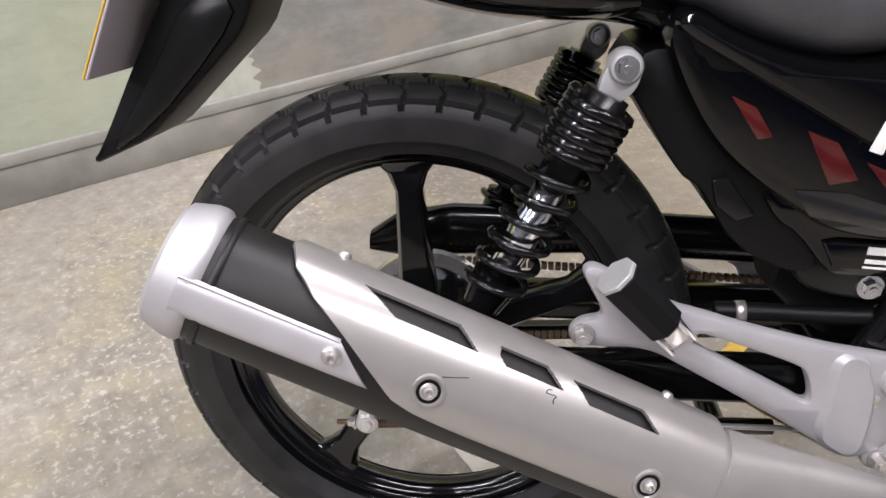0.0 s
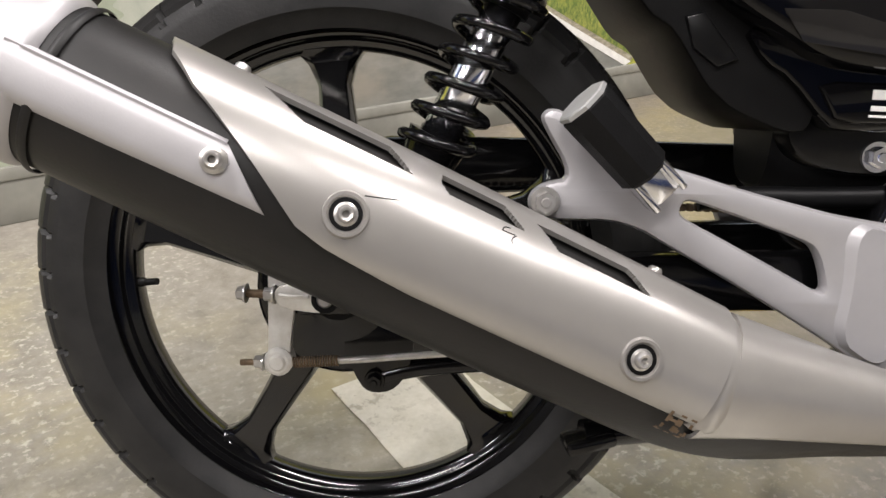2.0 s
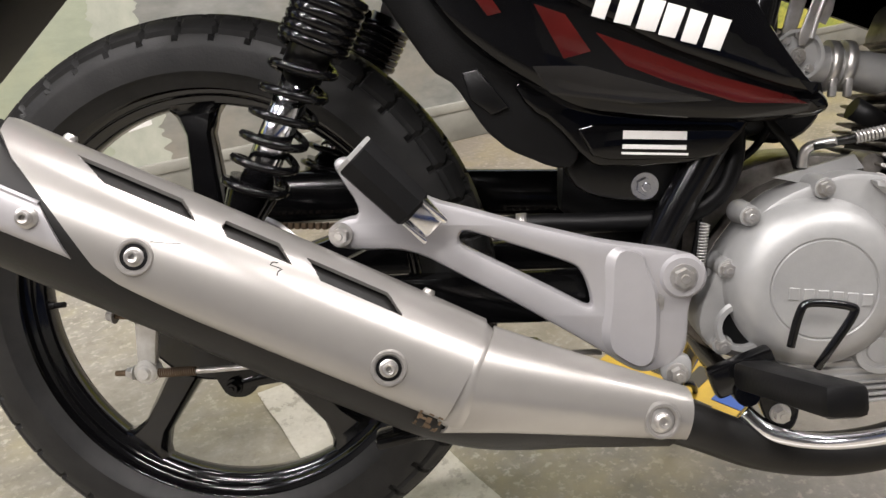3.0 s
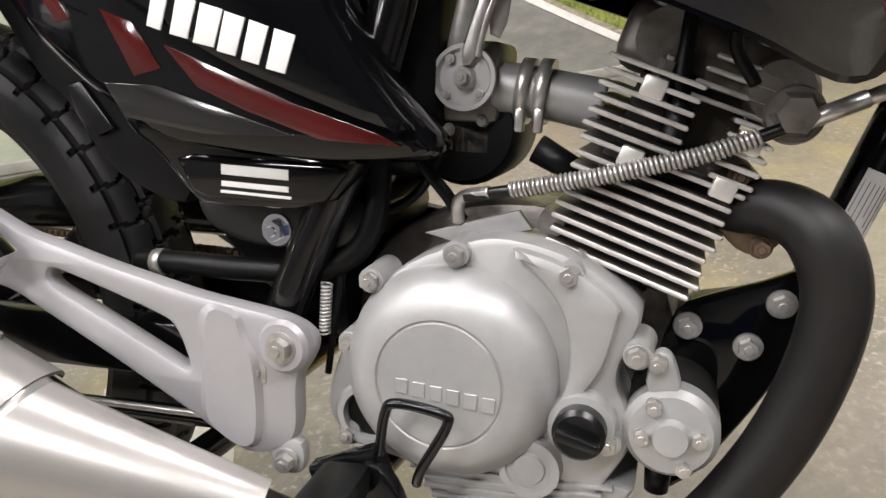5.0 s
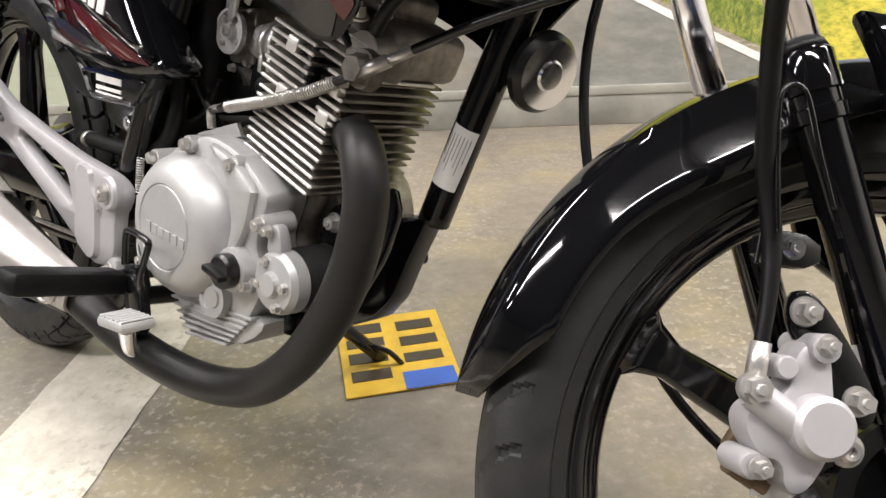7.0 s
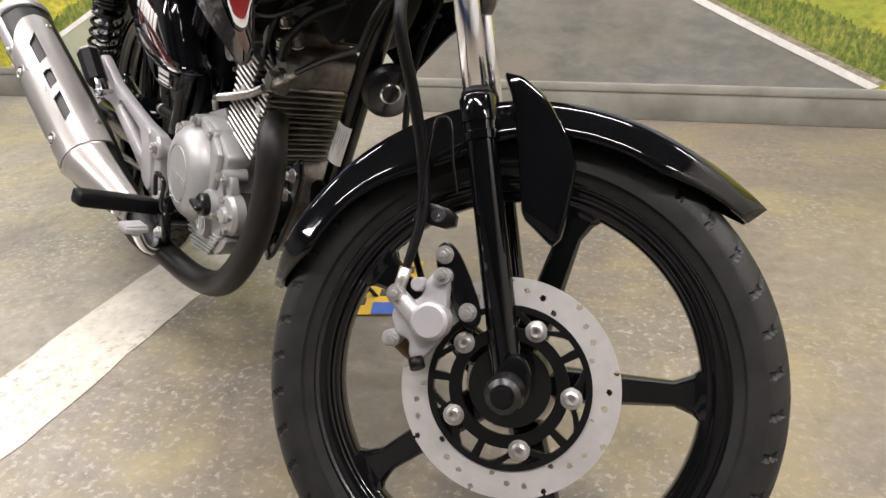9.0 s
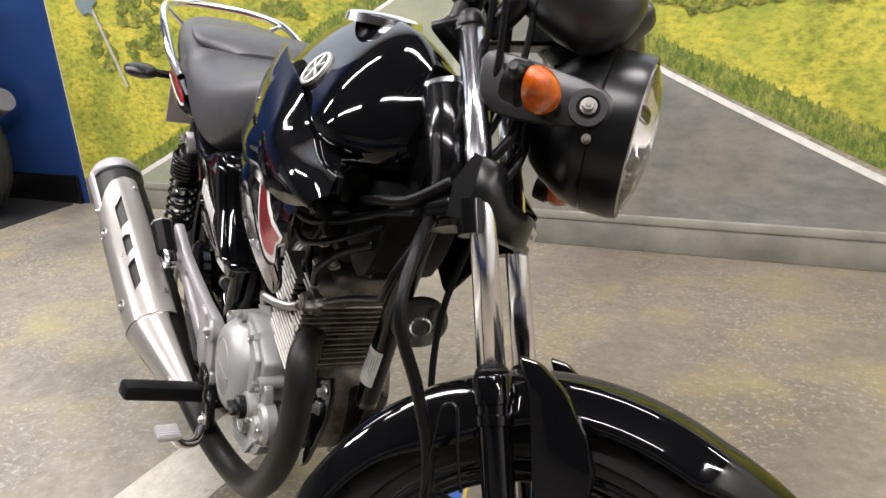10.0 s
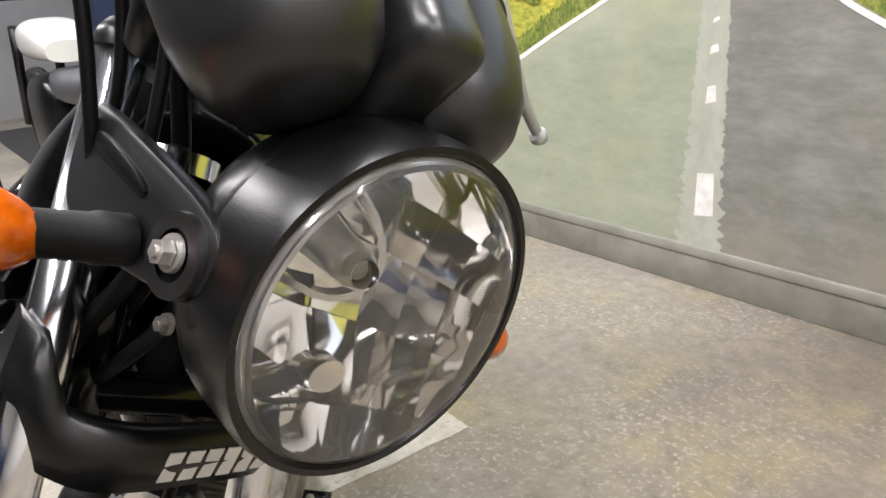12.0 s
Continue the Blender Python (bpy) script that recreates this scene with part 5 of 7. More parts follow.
for k in range(6):
    bp("pad_ridge", block((0.003, 0.030, 0.002), pose(0.688 + 0.0072 * k, -0.219, -0.0040 + 0.0010 * k), 0.0006, 1), ALU, "", bd)
bp("return_spring", coil((0.508, -0.098, 0.10), (0.506, -0.098, 0.06), 0.004, 0.001, 14, 8, 4), STEEL, "", bd)
# stands
bp("side_stand", join(tube([(0.56, 0.10, -0.075), (0.568, 0.21, -0.160), (0.574, 0.318, -0.245)], [0.012, 0.011, 0.010], 14), bar((0.555, 0.318, -0.249), (0.600, 0.325, -0.250), 0.04, 0.010, 0.004)), FRAME_BLACK, "black side stand folded out")
bp("stand_loop", tube([(0.600, 0.325, -0.246), (0.612, 0.300, -0.225), (0.600, 0.270, -0.195), (0.575, 0.255, -0.190)], 0.0045, 8), FRAME_BLACK)
bp("centre_stand", join(tube([(0.36, -0.10, -0.09), (0.30, -0.12, -0.095), (0.22, -0.135, -0.100)], 0.012, 12), tube([(0.36, 0.10, -0.09), (0.30, 0.12, -0.095), (0.22, 0.135, -0.100)], 0.012, 12), tube([(0.36, -0.10, -0.09), (0.36, 0.10, -0.09)], 0.014, 12), bar((0.205, -0.14, -0.108), (0.245, -0.135, -0.098), 0.03, 0.012, 0.004)), FRAME_BLACK, "black centre stand folded up")
bp("gear_lever", tube([(0.57, 0.112, -0.03), (0.66, 0.122, -0.012), (0.728, 0.128, 0.012)], 0.006, 10), ALU, "silver gear lever with a rubber tip")
bp("lever_rubber", tube([(0.728, 0.120, 0.012), (0.740, 0.150, 0.016)], 0.009, 14), RUBBER_SOFT)

# ---- bodywork ----
def hull(sections, power=2.6, n=40, y0=0.0):
    """A rounded body along x: sections of (x, lowest z, highest z, half width)."""
    rings = []
    for x, z0, z1, w in [tuple(v) for v in catmull(sections, 5)]:
        ring = []
        for i in range(n):
            a = 2 * math.pi * i / n
            ca, sa = math.cos(a), math.sin(a)
            ring.append((x, y0 + w * math.copysign(abs(ca) ** (2 / power), ca), (z0 + z1) / 2 + (z1 - z0) / 2 * math.copysign(abs(sa) ** (2 / power), sa)))
        rings.append(ring)
    return loft(rings)


def tank_skin(sections, n=56):
    """The tank along x: sections of (x, lowest z, highest z, half width); its shoulders slope up to a narrow top."""
    rings = []
    for x, z0, z1, w in [tuple(v) for v in catmull(sections, 5)]:
        zc = z0 + 0.30 * (z1 - z0)
        ring = []
        for i in range(n):
            a = 2 * math.pi * i / n
            ca, sa = math.cos(a), math.sin(a)
            power, h = (1.42, z1 - zc) if sa > 0 else (2.6, zc - z0)
            ring.append((x, w * math.copysign(abs(ca) ** (2 / power), ca), zc + h * math.copysign(abs(sa) ** (2 / power), sa)))
        rings.append(ring)
    return loft(rings)


tank = bp("fuel_tank", tank_skin([(0.50, 0.455, 0.520, 0.056), (0.56, 0.42, 0.570, 0.092), (0.63, 0.405, 0.602, 0.106), (0.71, 0.40, 0.615, 0.110), (0.80, 0.408, 0.613, 0.111), (0.87, 0.424, 0.602, 0.107), (0.915, 0.434, 0.576, 0.090), (0.945, 0.444, 0.548, 0.062), (0.960, 0.462, 0.522, 0.034)]), GLOSS, "gloss black fuel tank")
bp("filler_cap", lathe([(-0.006, 0.052), (0.004, 0.050), (0.007, 0.046), (0.010, 0.030), (0.0105, 0.012), (0.0085, 0.010), (0.0085, 0)], (0.765, 0.0, 0.610), (0.03, 0, 1), 40), CHROME, "chrome filler cap", tank)
# cross-sections of the scoop and of the wing below it: distance out and height, from the top edge down
SCOOP = [(0.50, (0.064, 0.515), (0.084, 0.480), (0.097, 0.442), (0.101, 0.415), (0.100, 0.398)),
         (0.60, (0.083, 0.559), (0.106, 0.510), (0.124, 0.455), (0.131, 0.420), (0.129, 0.397)),
         (0.68, (0.095, 0.541), (0.120, 0.502), (0.137, 0.455), (0.145, 0.420), (0.142, 0.395)),
         (0.765, (0.104, 0.520), (0.128, 0.490), (0.146, 0.455), (0.152, 0.420), (0.149, 0.393)),
         (0.811, (0.107, 0.499), (0.130, 0.480), (0.149, 0.452), (0.155, 0.420), (0.151, 0.392)),
         (0.85, (0.098, 0.474), (0.126, 0.465), (0.149, 0.447), (0.156, 0.420), (0.151, 0.392)),
         (0.90, (0.088, 0.452), (0.118, 0.452), (0.146, 0.442), (0.155, 0.419), (0.150, 0.393)),
         (0.945, (0.104, 0.440), (0.124, 0.440), (0.143, 0.432), (0.152, 0.414), (0.145, 0.396)),
         (0.982, (0.126, 0.420), (0.133, 0.419), (0.141, 0.415), (0.146, 0.408), (0.139, 0.400))]
WING = [(0.50, (0.094, 0.405), (0.099, 0.388), (0.098, 0.372)),
        (0.57, (0.118, 0.405), (0.124, 0.378), (0.121, 0.350)),
        (0.64, (0.130, 0.405), (0.136, 0.366), (0.132, 0.326)),
        (0.71, (0.138, 0.405), (0.144, 0.356), (0.138, 0.304)),
        (0.78, (0.142, 0.405), (0.148, 0.345), (0.136, 0.278)),
        (0.83, (0.143, 0.405), (0.150, 0.338), (0.128, 0.256)),
        (0.86, (0.144, 0.405), (0.150, 0.345), (0.128, 0.277)),
        (0.90, (0.144, 0.405), (0.153, 0.372), (0.148, 0.335)),
        (0.945, (0.143, 0.405), (0.153, 0.384), (0.151, 0.358))]


SECTIONS = {}


def skin_at(table, x, v):
    """A point of such a skin, on the machine's right side: x along it, v down it (0 the top edge, 1 the lower edge)."""
    x = min(max(x, table[0][0]), table[-1][0])
    key = (len(table[0]), round(x, 6))
    if key not in SECTIONS:
        line = catmull([(q[0],) + tuple(c for p in q[1:] for c in p) for q in table], 6)
        xs = [r[0] for r in line]
        i = min(max(int(np.searchsorted(xs, x)) - 1, 0), len(xs) - 2)
        f = (x - xs[i]) / (xs[i + 1] - xs[i])
        row = line[i] * (1 - f) + line[i + 1] * f
        SECTIONS[key] = catmull([tuple(row[1 + 2 * j:3 + 2 * j]) for j in range((len(row) - 1) // 2)], 8)
    sec = SECTIONS[key]
    w = min(max(v, 0), 1) * (len(sec) - 1)
    j = min(int(w), len(sec) - 2)
    y, z = sec[j] * (1 - (w - j)) + sec[j + 1] * (w - j)
    return Vector((x, -y, z))


def skin(table, sd, nx=48, nv=20):
    x0, x1 = table[0][0], table[-1][0]
    rings = [[(p.x, p.y * -sd, p.z) for p in [skin_at(table, x0 + (x1 - x0) * i / nx, j / nv) for j in range(nv + 1)]] for i in range(nx + 1)]
    bm = loft(rings, False, False)
    bmesh.ops.recalc_face_normals(bm, faces=bm.faces)
    bmesh.ops.solidify(bm, geom=bm.faces[:], thickness=0.004)
    for e in bm.edges:
        e.smooth = True
    return sharp(bm, 1.0)


def printed(table, outline, lift, sd):
    """A thin print on such a skin: outline of (x, v)."""
    cx, cv = sum(p[0] for p in outline) / len(outline), sum(p[1] for p in outline) / len(outline)
    edge = [(p[0] + (q[0] - p[0]) * k / 6, p[1] + (q[1] - p[1]) * k / 6) for p, q in zip(outline, outline[1:] + outline[:1]) for k in range(6)]
    rings = []
    for f in (1.0, 0.75, 0.5, 0.25, 0.02):
        ring = []
        for x, v in edge:
            x, v = cx + (x - cx) * f, cv + (v - cv) * f
            p = skin_at(table, x, v)
            nrm = (skin_at(table, x + 0.004, v) - skin_at(table, x - 0.004, v)).cross(skin_at(table, x, v + 0.02) - skin_at(table, x, v - 0.02)).normalized()
            p = p + nrm * (lift if nrm.y < 0 else -lift)
            ring.append((p.x, p.y * -sd, p.z))
        rings.append(ring)
    return loft(rings, False)


for sd in (-1, 1):
    sh = bp("tank_shroud", skin(SCOOP, sd), GLOSS, "gloss black scoop on the tank's flank")
    bp("scoop_lining", plate([chaikin([(0.70, 0.44), (0.86, 0.445), (0.93, 0.438), (0.93, 0.408), (0.85, 0.402), (0.70, 0.405)], 1)], sd * 0.098, sd * 0.090, 0.002), MATT, "", sh)
    wg = bp("shroud_wing", skin(WING, sd), GLOSS, "gloss black wing under the scoop with a red decal")
    bp("decal_border", printed(WING, [(0.772, 0.05), (0.815, 0.06), (0.875, 0.34), (0.930, 0.84), (0.920, 0.96), (0.870, 0.80), (0.838, 0.66)], 0.0008, sd), WHITE, "white edge of the decal", wg)
    bp("red_decal", printed(WING, [(0.786, 0.10), (0.812, 0.11), (0.869, 0.38), (0.920, 0.84), (0.912, 0.89), (0.868, 0.73), (0.842, 0.61)], 0.0014, sd), RED, "", wg)
    bp("grey_decal", printed(WING, [(0.62, 0.62), (0.76, 0.40), (0.83, 0.68), (0.85, 0.80), (0.838, 0.96), (0.78, 0.96), (0.66, 0.95)], 0.0010, sd), GREYDECAL, "", wg)
    bp("dark_red_decal", printed(WING, [(0.835, 0.70), (0.862, 0.78), (0.864, 0.94), (0.852, 0.93)], 0.0012, sd), DARKRED, "", wg)
    face = Matrix.Translation((0.769, sd * 0.0855, 0.5375)) @ Matrix.Rotation(sd * radians(35), 4, "X") @ Matrix.Scale(1.12, 4, (1, 0, 0))
    bp("round_badge", moved(join(lathe([(-0.004, 0.0265), (-0.004, 0.0215), (0.0016, 0.0215), (0.0026, 0.0240), (0.0016, 0.0268)], (0, 0, 0), (0, sd, 0), 40, True), *[block((0.0036, 0.006, 0.042), pose(0, 0, 0, 0, 60 * k, 0), 0.0008, 1) for k in range(3)]), face), SILVER_PRINT, "round silver badge", tank)
bp("frame_gusset", plate([chaikin([(0.80, 0.425), (0.93, 0.435), (0.975, 0.42), (0.955, 0.35), (0.915, 0.30), (0.875, 0.315), (0.83, 0.36)], 1)], -0.048, 0.048, 0.006), MATT, "black gusset and coil bracket under the tank")
bp("ignition_coil", join(block((0.055, 0.030, 0.040), pose(0.845, -0.066, 0.365, 0, 12, 0), 0.008, 3), tube([(0.83, -0.068, 0.35), (0.80, -0.070, 0.32), (0.775, -0.066, 0.285), (0.79, -0.06, 0.255)], 0.0045, 10)), RUBBER_SOFT, "black ignition coil with its lead")
for line, r in (([(0.96, -0.050, 0.40), (0.90, -0.070, 0.375), (0.82, -0.078, 0.350), (0.74, -0.070, 0.335), (0.66, -0.05, 0.320)], 0.0055), ([(0.96, -0.045, 0.385), (0.90, -0.078, 0.350), (0.83, -0.088, 0.325), (0.76, -0.080, 0.318), (0.68, -0.05, 0.310)], 0.004), ([(0.95, -0.05, 0.36), (0.905, -0.072, 0.335), (0.86, -0.080, 0.300), (0.83, -0.072, 0.27)], 0.006)):
    bp("tank_cable", tube(line, r, 10), RUBBER_SOFT, "black cable under the tank")

SC = [(0.214, 0.372), (0.236, 0.392), (0.273, 0.371), (0.321, 0.356), (0.362, 0.350), (0.42, 0.356), (0.475, 0.376), (0.505, 0.362), (0.526, 0.302), (0.552, 0.264), (0.580, 0.229), (0.600, 0.212), (0.599, 0.200), (0.568, 0.195), (0.514, 0.191), (0.440, 0.195), (0.385, 0.200), (0.349, 0.221), (0.312, 0.242), (0.269, 0.276), (0.235, 0.325)]
for sd in (-1, 1):
    sc = bp("side_cover", plate([chaikin(SC, 2)], sd * 0.130, sd * 0.075, 0.014), GLOSS, "gloss black side cover with white print")
    bp("upper_panel", plate([chaikin([(0.219, 0.374), (0.236, 0.388), (0.273, 0.368), (0.321, 0.353), (0.362, 0.347), (0.42, 0.353), (0.470, 0.371), (0.500, 0.358), (0.522, 0.302), (0.547, 0.264), (0.574, 0.230), (0.590, 0.216), (0.565, 0.217), (0.491, 0.241), (0.448, 0.256), (0.380, 0.291), (0.289, 0.336), (0.240, 0.360)], 2)], sd * 0.1400, sd * 0.115, 0.009), GLOSS, "", sc)
    if sd < 0:
        bp("red_decal", plate([[(0.398, 0.268), (0.436, 0.255), (0.500, 0.232), (0.560, 0.2155), (0.578, 0.208), (0.520, 0.209), (0.462, 0.226), (0.425, 0.240)]], -0.1312, -0.1296, 0.0003), DARKRED, "", sc)
        bp("red_decal", plate([[(0.278, 0.318), (0.300, 0.309), (0.318, 0.285), (0.306, 0.282)]], -0.1312, -0.1296, 0.0003), DARKRED, "", sc)
        bp("red_decal", plate([[(0.345, 0.292), (0.372, 0.283), (0.395, 0.252), (0.372, 0.246)]], -0.1312, -0.1296, 0.0003), DARKRED, "", sc)
        bp("grey_decal", plate([[(0.345, 0.240), (0.390, 0.240), (0.450, 0.224), (0.500, 0.2105), (0.430, 0.208), (0.362, 0.2165)]], -0.1312, -0.1296, 0.0003), GREYDECAL, "", sc)
        for k, wd in enumerate((0.012, 0.015, 0.017, 0.015, 0.014, 0.015)):
            x0 = 0.396 + 0.0185 * k
            z0 = 0.3055 - 0.0052 * k
            bp("white_print", plate([[(x0 + 0.004, z0), (x0 + wd + 0.004, z0 - 0.0042), (x0 + wd - 0.004, z0 - 0.0285), (x0 - 0.003, z0 - 0.0255)]], -0.1412, -0.1396, 0.0003), WHITE, "white block of brand lettering", sc)
bp("lower_panel", plate([chaikin([(0.325, 0.230), (0.345, 0.202), (0.365, 0.192), (0.398, 0.156), (0.412, 0.151), (0.512, 0.156), (0.538, 0.188), (0.546, 0.212), (0.36, 0.225)], 1)], -0.106, -0.05, 0.005), GLOSS, "gloss black lower panel with a dealer sticker")
lp = bp("panel_edge", plate([chaikin([(0.404, 0.158), (0.385, 0.190), (0.520, 0.190), (0.530, 0.186), (0.510, 0.160)], 1, 0.12)], -0.110, -0.100, 0.003), GLOSS, "")
for x0, x1, z, h in ((0.428, 0.484, 0.1810, 0.0075), (0.428, 0.484, 0.1705, 0.0040), (0.427, 0.486, 0.1645, 0.0020)):
    bp("sticker_bar", plate([[(x0, z + h / 2), (x1, z + h / 2 - 0.0006), (x1, z - h / 2 - 0.0006), (x0, z - h / 2)]], -0.1112, -0.1096, 0.0002), WHITE, "white bar of sticker print", lp)
bp("inner_guard", plate([chaikin([(0.194, 0.320), (0.213, 0.294), (0.254, 0.238), (0.275, 0.226), (0.304, 0.184), (0.326, 0.166), (0.367, 0.150), (0.388, 0.150), (0.400, 0.200), (0.36, 0.25), (0.30, 0.31), (0.26, 0.35), (0.21, 0.35)], 1, 0.15)], -0.098, 0.085, 0.004), MATT, "matt black plastic inner mudguard")
bp("guard_rib", plate([[(0.282, 0.236), (0.296, 0.240), (0.326, 0.205), (0.310, 0.198), (0.290, 0.212)]], -0.103, -0.095, 0.002), SATIN)
bp("lower_case", plate([chaikin([(0.375, 0.150), (0.395, 0.172), (0.53, 0.170), (0.538, 0.130), (0.49, 0.115), (0.40, 0.118)], 2)], -0.078, 0.06, 0.006), SATIN, "black battery case")
bp("case_bolt", hexbolt((0.455, -0.079, 0.132), 0.009, 0.007, washer=1.5), CHROME, "chrome bolt with washer")
bp("inner_rear_guard", hull([(0.38, 0.10, 0.36, 0.05), (0.43, 0.06, 0.36, 0.06), (0.48, 0.03, 0.34, 0.06), (0.50, 0.02, 0.30, 0.05)], 4), MATT, "black inner mudguard ahead of the wheel")
seat = bp("seat", hull([(0.600, 0.455, 0.500, 0.05), (0.555, 0.43, 0.512, 0.090), (0.47, 0.378, 0.505, 0.128), (0.38, 0.342, 0.498, 0.148), (0.29, 0.356, 0.500, 0.152), (0.21, 0.393, 0.510, 0.150), (0.15, 0.412, 0.535, 0.146), (0.02, 0.43, 0.556, 0.138), (-0.14, 0.45, 0.572, 0.122), (-0.24, 0.47, 0.574, 0.090), (-0.265, 0.49, 0.56, 0.045)], 3.2, 48), SEAT, "black vinyl dual seat")
bp("seat_step", hull([(0.20, 0.500, 0.520, 0.060), (0.165, 0.510, 0.542, 0.126), (0.10, 0.530, 0.558, 0.132), (0.02, 0.545, 0.560, 0.110)], 3.0, 40), SEAT, "", seat)
tail = bp("tail_cowl", hull([(0.195, 0.376, 0.405, 0.128), (0.15, 0.367, 0.420, 0.142), (0.07, 0.368, 0.432, 0.146), (-0.02, 0.384, 0.448, 0.142), (-0.12, 0.402, 0.462, 0.128), (-0.22, 0.412, 0.470, 0.104), (-0.29, 0.42, 0.468, 0.076), (-0.325, 0.43, 0.455, 0.050)], 3.2, 40), GLOSS, "gloss black tail fairing with red flashes")
for sd in (-1, 1):
    tw = Matrix.Translation((0.05, sd * 0.1460, 0)) @ Matrix.Rotation(sd * radians(3.0), 4, "Z") @ Matrix.Translation((-0.05, 0, 0))
    bp("tail_flash", moved(plate([[(0.185, 0.408), (0.10, 0.412), (0.0, 0.424), (-0.10, 0.440), (-0.07, 0.452), (0.02, 0.444), (0.10, 0.432), (0.160, 0.422)]], sd * 0.003, -sd * 0.004, 0.001), tw), RED, "", tail)
    bp("flash_line", moved(plate([[(0.192, 0.402), (0.10, 0.406), (0.0, 0.418), (-0.10, 0.434), (-0.10, 0.439), (0.0, 0.423), (0.10, 0.411), (0.190, 0.407)]], sd * 0.0035, -sd * 0.003, 0.001), tw), WHITE, "", tail)
    ri = bp("rear_indicator", hull([(-0.055, 0.430, 0.434, 0.006), (-0.075, 0.420, 0.446, 0.030), (-0.105, 0.418, 0.452, 0.036), (-0.13, 0.424, 0.448, 0.030), (-0.142, 0.432, 0.442, 0.012)], 2.2, 24, sd * 0.200), SATIN, "black rear indicator pod")
    bp("stalk", tube([(-0.10, sd * 0.11, 0.432), (-0.10, sd * 0.18, 0.434)], 0.009, 12), MATT, "", ri)
bp("tail_lamp", hull([(-0.30, 0.425, 0.468, 0.062), (-0.325, 0.42, 0.468, 0.060), (-0.345, 0.428, 0.462, 0.048)], 4, 32), REDLENS, "red tail lamp lens")
grab = bp("grab_rail", join(tube([(0.06, -0.140, 0.445), (0.0, -0.154, 0.485), (-0.10, -0.158, 0.540), (-0.22, -0.146, 0.577), (-0.300, -0.118, 0.592), (-0.335, -0.05, 0.600), (-0.335, 0.05, 0.600), (-0.300, 0.118, 0.592), (-0.22, 0.146, 0.577), (-0.10, 0.158, 0.540), (0.0, 0.154, 0.485), (0.06, 0.140, 0.445)], 0.0088, 14)), CHROME, "chromed grab rail round the seat")
bp("rail_stay", tube([(-0.24, -0.138, 0.581), (-0.27, -0.07, 0.52), (-0.28, -0.05, 0.46)], 0.006, 10), CHROME, "", grab)
bp("rail_stay", tube([(-0.24, 0.138, 0.581), (-0.27, 0.07, 0.52), (-0.28, 0.05, 0.46)], 0.006, 10), CHROME, "", grab)
bp("rail_foot", tube([(-0.005, -0.105, 0.462), (-0.02, -0.130, 0.480)], 0.012, 12), SATIN, "", grab)
mg = bp("rear_mudguard", plate([chaikin([(-0.10, 0.42), (-0.146, 0.402), (-0.172, 0.340), (-0.228, 0.283), (-0.282, 0.228), (-0.348, 0.196), (-0.325, 0.235), (-0.288, 0.305), (-0.250, 0.372), (-0.232, 0.425)], 1, 0.12)], -0.055, 0.055, 0.006), MATT, "black plastic rear mudguard")
bp("guard_crease", plate([chaikin([(-0.170, 0.372), (-0.195, 0.328), (-0.272, 0.243), (-0.328, 0.208), (-0.272, 0.29), (-0.220, 0.38)], 1)], -0.059, -0.050, 0.003), SATIN, "", mg)
lpm = Matrix.Translation((-0.266, 0.0, 0.380)) @ Matrix.Rotation(radians(24), 4, "Y")
lpl = bp("number_plate", block((0.003, 0.229, 0.178), lpm, 0.001, 1), PLATE_BACK, "number plate seen from its grey back")
bp("plate_face", block((0.002, 0.230, 0.179), lpm @ pose(-0.0028, 0, 0), 0.0006, 1), YELLOW, "yellow reflective face", lpl)

# ---- front end (turns with the bar) ----
def fp(name, bm, material, label="", parent=None):
    return bp(name, bm, material, label, parent, INF)


def cp(name, bm, material, label="", parent=None):
    return bp(name, bm, material, label, parent, INC)


def up(name, bm, material, label="", parent=None):
    return bp(name, bm, material, label, parent, INU)


FO = (1.29, 0, -0.011)
fw = fp("front_wheel", rim(FO, 0.231, 0.026), RIM_BLACK, "gloss black five-spoke cast front wheel")
fp("tyre", tyre(FO, 0.2893, 0.0365, "road", 2), RUBBER, "black front tyre with road tread", fw)
for i in range(5):
    fp("spoke", spoke(FO, radians(18 + 72 * i), 0.045, 0.205, 0, 0.020, 0.0135, 0.015), RIM_BLACK, "", fw)
fp("hub", lathe([(-0.052, 0), (-0.052, 0.044), (-0.03, 0.050), (0.03, 0.050), (0.052, 0.044), (0.052, 0)], FO), RIM_BLACK, "", fw)


DH = [((0.091 + 0.006 * (i % 4) + (0.003 if i % 2 else 0)), 2 * math.pi * i / 36) for i in range(36)]


def drilled(r, a):
    return not any(abs((a - b + math.pi) % (2 * math.pi) - math.pi) < 0.06 and (r - q) ** 2 + (r * (a - b)) ** 2 < 0.0033 ** 2 for q, b in DH)


def webbed(r, a):
    """Inner ring, outer ring and the slanting webs between them."""
    if r < 0.0625 or r > 0.0795:
        return True
    t = (r - 0.0625) / 0.017
    s = ((a - radians(12.7)) / radians(72)) % 1.0
    return min(abs(s - 0.28 * t), abs(s - 1 + 0.28 * t), abs(s - 1 - 0.28 * t)) < 0.055 or abs(s - 0.5) < 0.05


